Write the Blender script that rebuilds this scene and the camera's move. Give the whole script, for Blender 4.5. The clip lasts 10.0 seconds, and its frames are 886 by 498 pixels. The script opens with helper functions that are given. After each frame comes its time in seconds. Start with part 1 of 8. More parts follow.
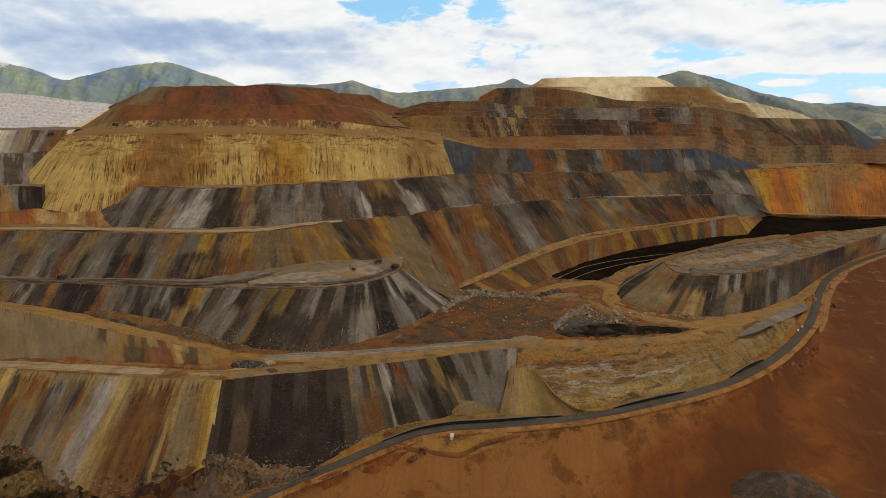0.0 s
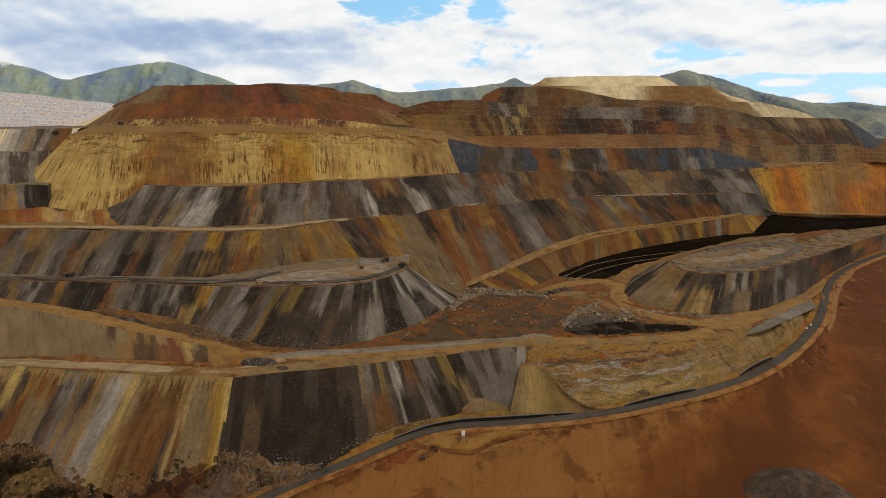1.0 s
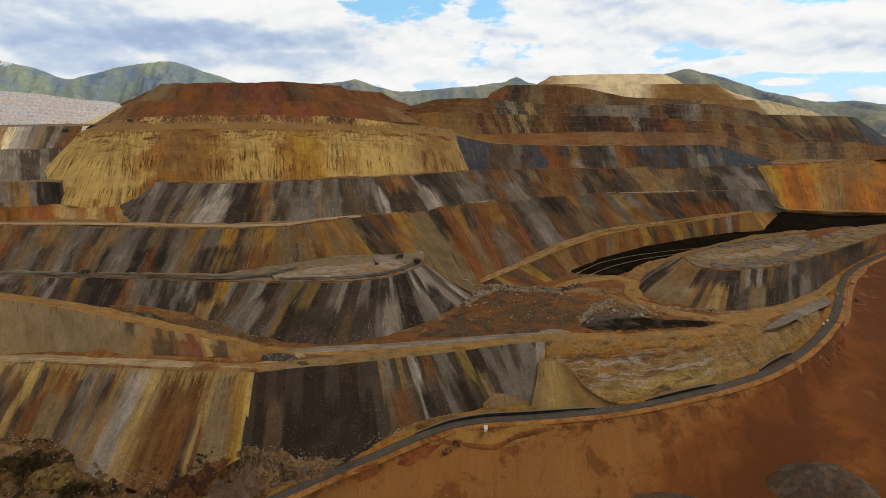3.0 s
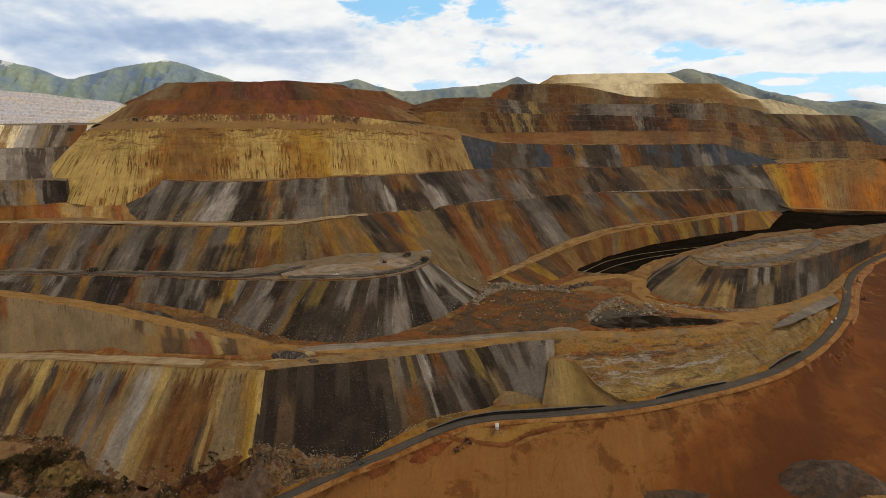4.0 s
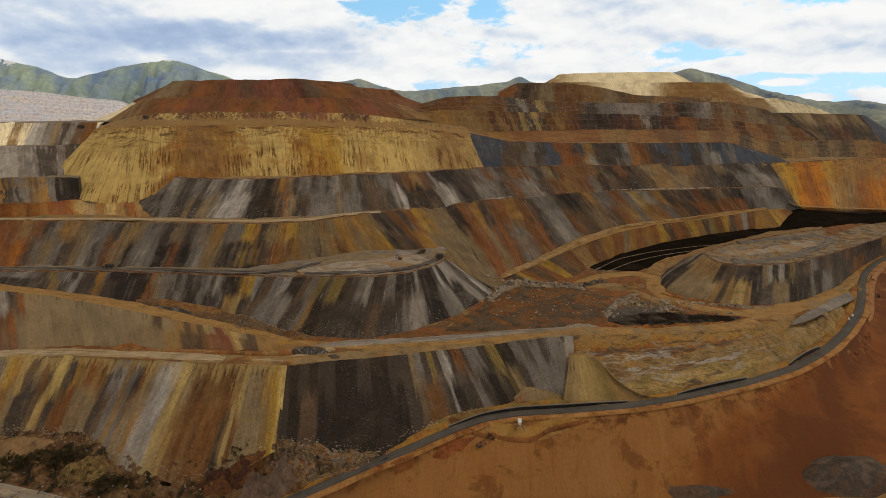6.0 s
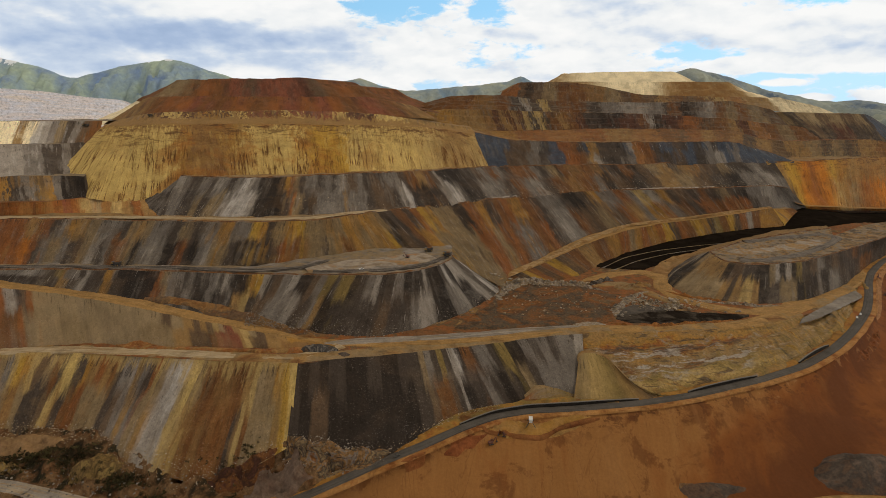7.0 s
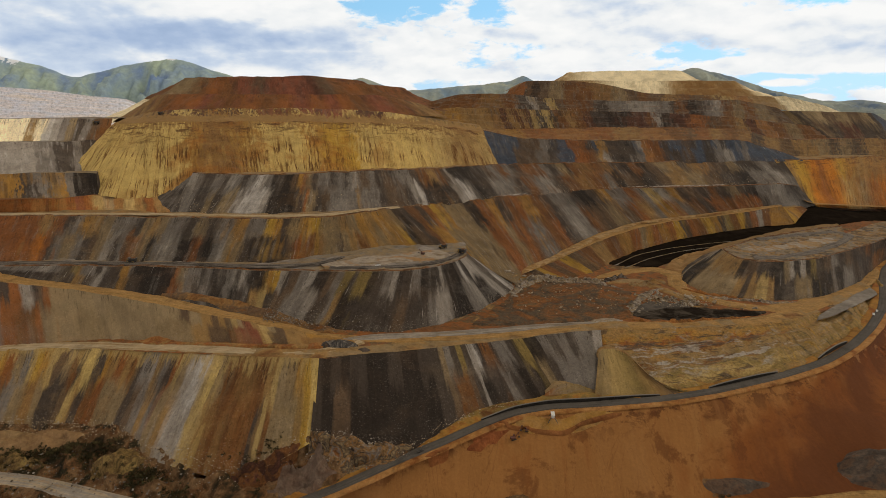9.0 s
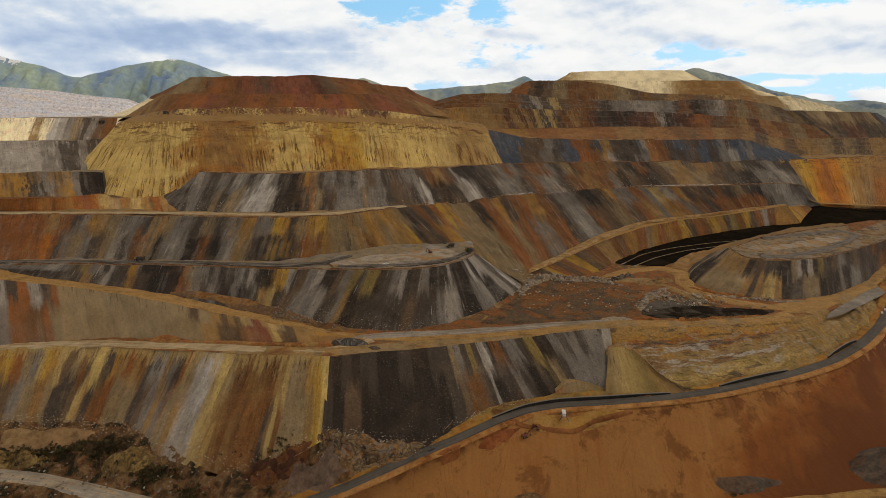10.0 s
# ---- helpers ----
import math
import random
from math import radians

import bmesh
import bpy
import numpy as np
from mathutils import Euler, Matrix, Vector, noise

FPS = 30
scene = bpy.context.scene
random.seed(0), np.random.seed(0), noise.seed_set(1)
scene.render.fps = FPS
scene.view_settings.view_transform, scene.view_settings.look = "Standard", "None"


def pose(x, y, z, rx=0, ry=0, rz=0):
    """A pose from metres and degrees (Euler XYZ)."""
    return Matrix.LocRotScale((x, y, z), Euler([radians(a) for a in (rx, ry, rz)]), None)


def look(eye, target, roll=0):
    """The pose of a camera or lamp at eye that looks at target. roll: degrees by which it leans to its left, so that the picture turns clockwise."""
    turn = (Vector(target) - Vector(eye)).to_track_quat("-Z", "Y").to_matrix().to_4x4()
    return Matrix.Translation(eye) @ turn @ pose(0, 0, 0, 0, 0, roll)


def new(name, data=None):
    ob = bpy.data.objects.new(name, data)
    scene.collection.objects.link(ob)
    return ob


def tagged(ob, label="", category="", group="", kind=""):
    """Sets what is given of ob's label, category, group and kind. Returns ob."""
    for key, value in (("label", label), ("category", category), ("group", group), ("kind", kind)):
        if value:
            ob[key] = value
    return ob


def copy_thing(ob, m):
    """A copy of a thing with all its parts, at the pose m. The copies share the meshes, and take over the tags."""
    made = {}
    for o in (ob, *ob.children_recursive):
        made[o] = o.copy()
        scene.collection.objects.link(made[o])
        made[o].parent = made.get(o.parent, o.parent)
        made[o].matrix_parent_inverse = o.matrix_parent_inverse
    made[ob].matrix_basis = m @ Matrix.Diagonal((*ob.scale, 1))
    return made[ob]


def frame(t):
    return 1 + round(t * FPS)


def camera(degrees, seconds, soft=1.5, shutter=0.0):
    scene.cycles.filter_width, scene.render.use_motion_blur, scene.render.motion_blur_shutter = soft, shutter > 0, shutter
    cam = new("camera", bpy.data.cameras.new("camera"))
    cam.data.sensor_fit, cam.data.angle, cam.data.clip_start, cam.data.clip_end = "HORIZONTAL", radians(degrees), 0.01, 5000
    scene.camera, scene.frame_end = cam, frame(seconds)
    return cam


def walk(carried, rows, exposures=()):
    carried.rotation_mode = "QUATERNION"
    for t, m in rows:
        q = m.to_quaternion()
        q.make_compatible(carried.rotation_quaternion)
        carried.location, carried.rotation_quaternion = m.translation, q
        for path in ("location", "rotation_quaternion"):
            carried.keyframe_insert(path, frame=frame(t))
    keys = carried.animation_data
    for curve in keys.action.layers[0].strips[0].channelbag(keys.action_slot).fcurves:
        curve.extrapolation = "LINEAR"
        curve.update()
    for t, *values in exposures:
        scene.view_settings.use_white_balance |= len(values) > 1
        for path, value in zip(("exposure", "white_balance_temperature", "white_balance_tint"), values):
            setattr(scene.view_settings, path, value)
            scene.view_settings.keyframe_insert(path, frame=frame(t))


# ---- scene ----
# ---- camera ----
cam = camera(76.0, 10.0, soft=0.8)
ROWS = [
    (0.0, 0.00, 0.00, 300.00, 76.226, 0.000, 0.000),
    (0.5, -4.34, -0.03, 298.93, 76.224, 0.006, 0.002),
    (1.0, -8.45, -0.02, 297.98, 76.216, 0.009, 0.006),
    (1.5, -12.59, 0.00, 296.98, 76.208, 0.018, 0.011),
    (2.0, -16.63, -0.01, 295.92, 76.203, 0.036, 0.015),
    (2.5, -20.70, -0.06, 294.96, 76.195, 0.055, 0.017),
    (4.0, -33.40, -0.22, 292.02, 76.187, 0.072, 0.012),
    (4.5, -37.56, -0.21, 291.09, 76.187, 0.069, 0.016),
    (5.0, -41.76, -0.21, 290.16, 76.192, 0.061, 0.022),
    (5.5, -46.05, -0.33, 289.23, 76.202, 0.046, 0.024),
    (7.0, -58.66, -0.61, 286.43, 76.199, 0.000, 0.022),
    (7.5, -62.75, -0.66, 285.48, 76.196, -0.013, 0.027),
    (8.0, -66.84, -0.75, 284.50, 76.194, -0.022, 0.036),
    (8.5, -70.92, -0.90, 283.62, 76.192, -0.028, 0.046),
    (9.0, -75.03, -1.00, 282.75, 76.200, -0.032, 0.049),
    (9.5, -79.08, -1.11, 281.81, 76.219, -0.033, 0.056),
    (10.0, -83.05, -1.18, 280.89, 76.240, -0.032, 0.070),
]
walk(cam, [(t, pose(*p)) for t, *p in ROWS])

# ---- light ----
SUN_ELEVATION, SUN_TURN = 52.0, 75.0      # the turn is clockwise from the way the camera looks
scene.view_settings.exposure = 0.0
sun = new("sun", bpy.data.lights.new("sun", "SUN"))
sun.data.energy, sun.data.angle, sun.data.color = 1.0, radians(12), (1.0, 0.925, 0.78)
_a, _e = radians(SUN_TURN), radians(SUN_ELEVATION)
sun.matrix_world = look((math.sin(_a) * math.cos(_e) * 900, math.cos(_a) * math.cos(_e) * 900, math.sin(_e) * 900 + 300), (0, 0, 300))


class Tree:
    """Short way to wire shader nodes."""

    def __init__(self, tree):
        self.t = tree
        tree.nodes.clear()

    def node(self, kind, ins=(), **attrs):
        n = self.t.nodes.new(kind)
        for k, v in attrs.items():
            setattr(n, k, v)
        for k, v in dict(ins).items():
            if isinstance(v, bpy.types.NodeSocket):
                self.t.links.new(v, n.inputs[k])
            else:
                n.inputs[k].default_value = v
        return n

    def math(self, op, a, b=0.0, c=0.0, clamp=False):
        return self.node("ShaderNodeMath", {0: a, 1: b, 2: c}, operation=op, use_clamp=clamp).outputs[0]

    def vec(self, op, a, b):
        return self.node("ShaderNodeVectorMath", {0: a, 1: b}, operation=op).outputs[0]

    def noise(self, v, scale=1.0, detail=4.0, rough=0.55, warp=0.0):
        return self.node("ShaderNodeTexNoise", {"Vector": v, "Scale": scale, "Detail": detail, "Roughness": rough, "Distortion": warp}).outputs["Fac"]

    def cells(self, v, scale, stretch=None):
        """A random value for each of many small angular cells."""
        if stretch:
            v = self.vec("MULTIPLY", v, stretch)
        c = self.node("ShaderNodeTexVoronoi", {"Vector": v, "Scale": scale, "Randomness": 1.0}).outputs["Color"]
        return self.node("ShaderNodeSeparateColor", {0: c}).outputs[0]

    def span(self, v, a, b, lo=0.0, hi=1.0, smooth=False):
        return self.node("ShaderNodeMapRange", {"Value": v, "From Min": a, "From Max": b, "To Min": lo, "To Max": hi},
                         interpolation_type="SMOOTHSTEP" if smooth else "LINEAR").outputs[0]

    def mix(self, f, a, b, how="MIX"):
        n = self.node("ShaderNodeMix", data_type="RGBA", blend_type=how, clamp_factor=True)
        for i, v in ((0, f), (6, a), (7, b)):
            if isinstance(v, bpy.types.NodeSocket):
                self.t.links.new(v, n.inputs[i])
            else:
                n.inputs[i].default_value = v
        return n.outputs[2]

    def grey(self, v):
        return self.node("ShaderNodeCombineColor", {0: v, 1: v, 2: v}).outputs[0]

    def ramp(self, f, stops):
        stops = sorted(stops, key=lambda s: s[0])
        if len(stops) > 30:
            h = len(stops) // 2
            return self.mix(self.math("GREATER_THAN", f, stops[h][0]), self.ramp(f, stops[:h + 1]), self.ramp(f, stops[h:]))
        n = self.node("ShaderNodeValToRGB", {"Fac": f})
        e = n.color_ramp.elements
        while len(e) > 1:
            e.remove(e[-1])
        for i, (p, c) in enumerate(stops):
            q = e[0] if i == 0 else e.new(min(max(p, 0), 1))
            q.position, q.color = min(max(p, 0), 1), (*c[:3], 1)
        return n.outputs[0]


def sky():
    """Clear sky with broken cloud: bright banks, a grey-blue mass, gaps of blue."""
    w = bpy.data.worlds.new("sky")
    scene.world = w
    w.use_nodes = True
    t = Tree(w.node_tree)
    way = t.node("ShaderNodeTexCoord").outputs["Generated"]
    s = t.node("ShaderNodeSeparateXYZ", {0: way})
    az = t.math("ARCTAN2", s.outputs[0], s.outputs[1])
    el = t.math("ARCSINE", s.outputs[2])
    clear = t.node("ShaderNodeTexSky", sky_type="NISHITA", sun_disc=False, sun_elevation=radians(SUN_ELEVATION), sun_rotation=radians(SUN_TURN), air_density=1.0, dust_density=0.2, ozone_density=2.0)
    # the clear gaps look up into deep air
    t.t.links.new(t.node("ShaderNodeCombineXYZ", {0: s.outputs[0], 1: s.outputs[1], 2: t.math("MULTIPLY_ADD", s.outputs[2], 0.5, 0.30)}).outputs[0], clear.inputs[0])
    clear = clear.outputs[0]
    clear = t.vec("ADD", t.vec("MULTIPLY", clear, (0.13, 0.175, 0.165)), (0.12, 0.19, 0.20))
    clear = t.mix(t.span(el, 0.16, 0.03, 0.0, 0.5), clear, (0.70, 0.83, 0.93, 1))  # thin haze near the horizon
    # two scales of billows, flattened towards the horizon
    p = t.node("ShaderNodeCombineXYZ", {0: t.math("MULTIPLY", az, 6.5), 1: t.math("MULTIPLY", el, 15.0)}).outputs[0]
    big = t.noise(t.vec("ADD", p, (3.1, 1.7, 0.4)), 1.3, 9.0, 0.6, 0.15)
    fine = t.noise(t.vec("ADD", p, (8.3, 2.2, 5.0)), 4.0, 8.0, 0.62, 0.2)
    ragged = t.math("SUBTRACT", t.math("ADD", t.math("MULTIPLY", big, 1.3), t.math("MULTIPLY", fine, 1.0)), 1.15)

    def spot(px, py, wx, wy):
        """1 in the middle of an oval of the sky, 0 at its rim, below 0 outside."""
        way = Matrix.Rotation(radians(76.2), 3, "X") @ Vector(((px - 784) / 1003.5, (441 - py) / 1003.5, -1.0)).normalized()
        dx = t.math("DIVIDE", t.math("SUBTRACT", az, math.atan2(way.x, way.y)), wx / 1060)
        dy = t.math("DIVIDE", t.math("SUBTRACT", el, math.asin(way.z)), wy / 1120)
        return t.math("SUBTRACT", 1.0, t.math("SQRT", t.math("ADD", t.math("MULTIPLY", dx, dx), t.math("MULTIPLY", dy, dy))))

    def most(vs):
        out = vs[0]
        for v in vs[1:]:
            out = t.math("MAXIMUM", out, v)
        return out

    # clear gaps, thin at some places, and small clouds that drift in them
    blue = most([t.math("MULTIPLY_ADD", spot(*g[:4]), g[4], g[5]) for g in (
        (735, -6, 150, 62, 1.0, 0.0), (850, 12, 70, 34, 0.8, -0.05), (1258, 98, 90, 26, 0.8, -0.05), (1190, 98, 70, 12, 0.6, -0.1), (1440, 146, 250, 34, 1.0, 0.0), (1540, 160, 150, 46, 1.0, 0.0), (1330, 150, 120, 24, 0.9, 0.0),
        (1430, -4, 70, 16, 0.8, -0.05), (710, 154, 150, 14, 0.6, -0.1), (885, 84, 80, 18, 0.4, -0.3), (850, 116, 60, 12, 0.4, -0.25))])
    puff = most([spot(*g) for g in ((1385, 146, 52, 9), (1300, 116, 60, 15), (1440, 174, 30, 9), (1556, 168, 40, 17), (704, 156, 32, 12), (1500, 112, 140, 16))])
    blue = t.math("SUBTRACT", blue, t.math("MULTIPLY", ragged, 1.9))
    blue = t.math("SUBTRACT", blue, t.math("MAXIMUM", t.math("MULTIPLY", t.math("ADD", puff, 0.1), 1.6), 0.0))
    cover = t.span(blue, 0.48, -0.02, smooth=True)

    def shadow(px, py, wx, wy, k):
        edge = t.math("SUBTRACT", spot(px, py, wx, wy), t.math("MULTIPLY", ragged, 0.6))
        return t.math("MULTIPLY", t.span(edge, -0.1, 0.8, smooth=True), k)

    # grey undersides
    murk = most([shadow(*g) for g in (
        (60, 50, 300, 110, 0.6), (130, 88, 190, 60, 0.85), (300, 64, 330, 46, 1.0), (470, 72, 230, 32, 0.9), (520, 106, 180, 30, 0.8), (330, 106, 160, 26, 0.5), (150, 14, 160, 34, 0.5), (620, 60, 160, 24, 0.45),
        (1090, 30, 150, 60, 0.3), (1160, 74, 190, 28, 0.3), (1490, 66, 190, 36, 0.34), (880, 58, 170, 20, 0.25), (930, 128, 240, 20, 0.25))])
    # lumps of cloud, bright above and grey below
    q = t.node("ShaderNodeCombineXYZ", {0: t.math("MULTIPLY", az, 9.0), 1: t.math("MULTIPLY", el, 20.0)}).outputs[0]
    lump = t.noise(q, 1.2, 6.0, 0.5, 0.1)
    under = t.noise(t.vec("ADD", q, (0.06, 0.26, 0.0)), 1.2, 6.0, 0.5, 0.1)
    relief = t.math("MULTIPLY", t.math("SUBTRACT", under, lump), 1.5)
    shade = t.math("ADD", t.math("MULTIPLY", murk, 0.78), t.math("MULTIPLY", t.span(fine, 0.30, 0.70), 0.12))
    shade = t.math("ADD", t.math("ADD", shade, relief), t.math("MULTIPLY", t.span(big, 0.35, 0.65), 0.10))
    cloud = t.ramp(t.span(shade, 0.0, 1.1), [(0.0, (0.95, 0.95, 0.94)), (0.25, (0.86, 0.88, 0.89)), (0.55, (0.58, 0.67, 0.80)), (0.85, (0.40, 0.51, 0.70)), (1.0, (0.36, 0.47, 0.66))])
    # the cloud deck overhead is thick and grey, and keeps the sun off the mine
    heavy = t.ramp(t.span(el, 0.22, 0.75, smooth=True), [(0.0, (1, 1, 1)), (1.0, (0.362, 0.306, 0.238))])
    cloud = t.mix(1.0, cloud, heavy, "MULTIPLY")
    cover = t.math("MAXIMUM", cover, t.span(el, 0.25, 0.45))
    sky_colour = t.mix(cover, clear, cloud)
    bg = t.node("ShaderNodeBackground", {"Color": sky_colour, "Strength": 1.0})
    out = t.node("ShaderNodeOutputWorld")
    t.t.links.new(bg.outputs[0], out.inputs[0])


sky()

# ---- materials ----
HUE = {
    "black": (0.028, 0.020, 0.0145), "dark": (0.063, 0.046, 0.034), "grey": (0.175, 0.145, 0.118), "pale": (0.29, 0.245, 0.20),
    "white": (0.42, 0.37, 0.32), "tan": (0.27, 0.153, 0.053), "ochre": (0.31, 0.155, 0.032), "yellow": (0.52, 0.355, 0.115),
    "rust": (0.235, 0.082, 0.021), "orange": (0.45, 0.15, 0.016), "red": (0.20, 0.066, 0.034), "brown": (0.158, 0.065, 0.020),
    # the sandy tone is brightened to hold a patch of sunlight
    "olive": (0.20, 0.135, 0.042), "blue": (0.064, 0.074, 0.096), "sunlit_sand": (0.84, 0.69, 0.43), "maroon": (0.09, 0.036, 0.021),
    "taupe": (0.225, 0.153, 0.077), "chalk": (0.44, 0.365, 0.275), "drab": (0.265, 0.185, 0.098), "straw": (0.39, 0.26, 0.095), "bark": (0.108, 0.066, 0.037), "gold": (0.40, 0.225, 0.032), "loam": (0.22, 0.113, 0.037),
}


def finish(t, colour, bump, strength=0.5, distance=0.6, rough=0.95, gloss=0.15):
    b = t.node("ShaderNodeBump", {"Height": bump, "Strength": strength, "Distance": distance}).outputs[0]
    p = t.node("ShaderNodeBsdfPrincipled", {"Base Color": colour, "Roughness": rough, "Normal": b, "Specular IOR Level": gloss})
    o = t.node("ShaderNodeOutputMaterial")
    t.t.links.new(p.outputs[0], o.inputs[0])


def material(name):
    m = bpy.data.materials.new(name)
    m.use_nodes = True
    return m, Tree(m.node_tree)


def plateaus(bands, blend=0.3, calm=0.05):
    """Stops that hold each colour and change fast between two of them; each takes a little of its neighbours' dust."""
    hue = [np.array(HUE[c]) for _, c in bands]
    soft = [h * (1 - calm) + calm * 0.5 * (hue[max(i - 1, 0)] + hue[min(i + 1, len(hue) - 1)]) for i, h in enumerate(hue)]
    out = []
    for i, (p, _) in enumerate(bands):
        a = p if i == 0 else p - (p - bands[i - 1][0]) * (0.5 - blend / 2)
        b = p if i == len(bands) - 1 else p + (bands[i + 1][0] - p) * (0.5 - blend / 2)
        out += [(a, soft[i]), (b, soft[i])]
    return out


def mingled(bands, reach=2):
    """Stops of the rock as it looks where the runs have slid together."""
    hue = [np.array(HUE[c]) for _, c in bands]
    return [(p, np.mean(hue[max(0, i - reach):i + reach + 1], axis=0)) for i, (p, _) in enumerate(bands)]


def streaked(name, bands, warp=0.03, fine=0.55, second="brown", second_amount=0.55, layered=0.0, rills=0.0, seed=0.0, pale=0.5, dust="grey", murk=0.6, mingle=0.6, tame=1.0, blend=0.15, tail=None, size=1.0, crest=None, low=None, tone=1.0, ledges=0.0):
    """Tipped rock: plumes of colour that run straight down the slope and fade into one another, with rubble and dust.
    bands: the rock along the upper slope; low: along the lower slope, where it differs."""
    m, t = material(name)
    band = t.node("ShaderNodeUVMap", uv_map="band").outputs[0]
    fall = t.vec("ADD", t.node("ShaderNodeUVMap", uv_map="fall").outputs[0], (seed * 37.0, seed * 11.0, seed))
    place = t.node("ShaderNodeTexCoord").outputs["Object"]
    b = t.node("ShaderNodeSeparateXYZ", {0: band})
    u, v = b.outputs[0], b.outputs[1]

    def runs(wide, long, detail=4.0, rough=0.6, off=0.0):
        """Noise drawn out down the slope: its width and length in metres."""
        return t.noise(t.vec("MULTIPLY", t.vec("ADD", fall, (off * 17.3, off * 7.1, 0)), (1 / wide, 1 / long, 1)), 1.0, detail, rough)

    def off_middle(n, k):
        return t.math("MULTIPLY", t.math("SUBTRACT", n, 0.5), k)

    sway, fray = runs(20.0, 45.0, 4.0), runs(4.2, 22.0, 5.0, 0.62, 1)
    hair = runs(1.4, 8.0, 6.0, 0.7, 2)
    thready = runs(3.0, 14.0, 5.0, 0.65, 8)
    # plumes of the two ends of the slope, each reaching a length of its own
    along = t.math("ADD", u, t.math("ADD", off_middle(sway, warp * 0.9), off_middle(fray, warp * 1.7)))
    along = t.math("ADD", along, off_middle(hair, warp * 0.5))
    # the runs lean and fan out a little on their way down
    along = t.math("ADD", along, t.math("MULTIPLY", off_middle(runs(45.0, 400.0, 2.0, 0.5, 7), warp * 3.0), t.math("SUBTRACT", v, 0.4)))
    stops = plateaus(bands, blend)
    colour = t.ramp(along, stops)
    if low:
        reach = t.math("ADD", v, t.math("ADD", off_middle(runs(8.0, 200.0, 3.0, 0.6, 3), 0.7), off_middle(fray, 0.5)))
        colour = t.mix(t.span(reach, 0.32, 0.58, smooth=True), colour, t.ramp(along, plateaus(low, blend)))

    # stretches where the runs have slid together
    slid = t.noise(t.vec("MULTIPLY", t.vec("ADD", fall, (90, 40, 0)), (0.028, 0.04, 1)), 1.0, 6.0, 0.66, 0.3)
    colour = t.mix(t.span(t.math("ADD", slid, off_middle(thready, 0.25)), 0.47, 0.62, 0.0, 0.32, smooth=True), colour, t.ramp(along, mingled(bands)))

    def plume(wide, tall, off):
        """Long cells down the slope: two random numbers of each, and how far from its spine."""
        bent = t.vec("ADD", fall, t.node("ShaderNodeCombineXYZ", {0: t.math("ADD", off_middle(fray, 4.0), off_middle(hair, 1.6)), 1: off_middle(hair, 16.0), 2: 0.0}).outputs[0])
        n = t.node("ShaderNodeTexVoronoi", {"Vector": t.vec("MULTIPLY", t.vec("ADD", bent, (off * 13.7, off * 29.0, 0)), (1 / (wide * size), 1 / tall, 0)), "Scale": 1.0, "Randomness": 1.0}, voronoi_dimensions="2D")
        c = t.node("ShaderNodeSeparateColor", {0: n.outputs["Color"]})
        return c.outputs[0], c.outputs[1], n.outputs["Distance"]

    def tongue(p, share, soft):
        """Feathered tongues of some of the cells."""
        return t.math("MULTIPLY", t.math("LESS_THAN", p[0], share), t.span(p[2], 0.46, 0.46 - soft, smooth=True))

    # younger runs of the neighbouring rock over the older
    mid, small = plume(7.0, 55.0, seed + 2), plume(3.2, 30.0, seed + 3)
    other = t.ramp(t.math("ADD", along, off_middle(mid[1], warp * 3.5)), stops)
    colour = t.mix(t.math("MULTIPLY", tongue(mid, 0.5, 0.26), 0.15 + 0.45 * mingle), colour, other)
    second_p, murk_p, dust_p = plume(9.0, 80.0, seed + 4), plume(8.0, 70.0, seed + 5), plume(6.0, 60.0, seed + 6)
    colour = t.mix(t.math("MULTIPLY", tongue(second_p, 0.3, 0.3), second_amount * 0.5), colour, (*HUE[second], 1))
    colour = t.mix(t.math("MULTIPLY", tongue(murk_p, 0.28, 0.3), murk * 0.6), colour, (0.046, 0.034, 0.025, 1))
    grit = t.noise(place, 0.8, 4.0, 0.75)
    dusty = t.math("MULTIPLY", tongue(dust_p, 0.28, 0.34), t.span(t.math("ADD", grit, t.math("MULTIPLY", hair, 0.8)), 0.76, 1.02, 0.15, 1.0))
    colour = t.mix(t.math("MULTIPLY", dusty, pale), colour, (*HUE[dust], 1))
    colour = t.mix(t.math("MULTIPLY", tongue(small, 0.4, 0.26), 0.55), colour, t.mix(1.0, colour, t.grey(t.span(small[1], 0.0, 1.0, 1 - 0.8 * fine, 1 + 0.8 * fine)), "MULTIPLY"))
    # brushed look of runnels in three widths
    broad, thin = runs(11.0, 60.0, 4.0, 0.6, 4), runs(3.0, 20.0, 6.0, 0.7, 5)
    blotch = t.noise(t.vec("ADD", place, (9, 31, 4)), 0.055, 7.0, 0.68, 0.3)
    colour = t.mix(1.0, colour, t.grey(t.span(blotch, 0.28, 0.72, tone * (1 - fine * 0.42), tone * (1 + fine * 0.38))), "MULTIPLY")
    colour = t.mix(1.0, colour, t.grey(t.span(broad, 0.3, 0.7, 1 - fine * 0.34, 1 + fine * 0.32)), "MULTIPLY")
    colour = t.mix(1.0, colour, t.grey(t.span(thin, 0.30, 0.70, 1 - fine * 0.24, 1 + fine * 0.22)), "MULTIPLY")
    colour = t.mix(1.0, colour, t.grey(t.span(hair, 0.30, 0.70, 1 - fine * 0.12, 1 + fine * 0.13)), "MULTIPLY")
    colour = t.mix(t.math("MULTIPLY", t.span(hair, 0.585, 0.63, smooth=True), fine * 0.45), colour, t.mix(1.0, colour, (1.75, 1.75, 1.75, 1), "MULTIPLY"))
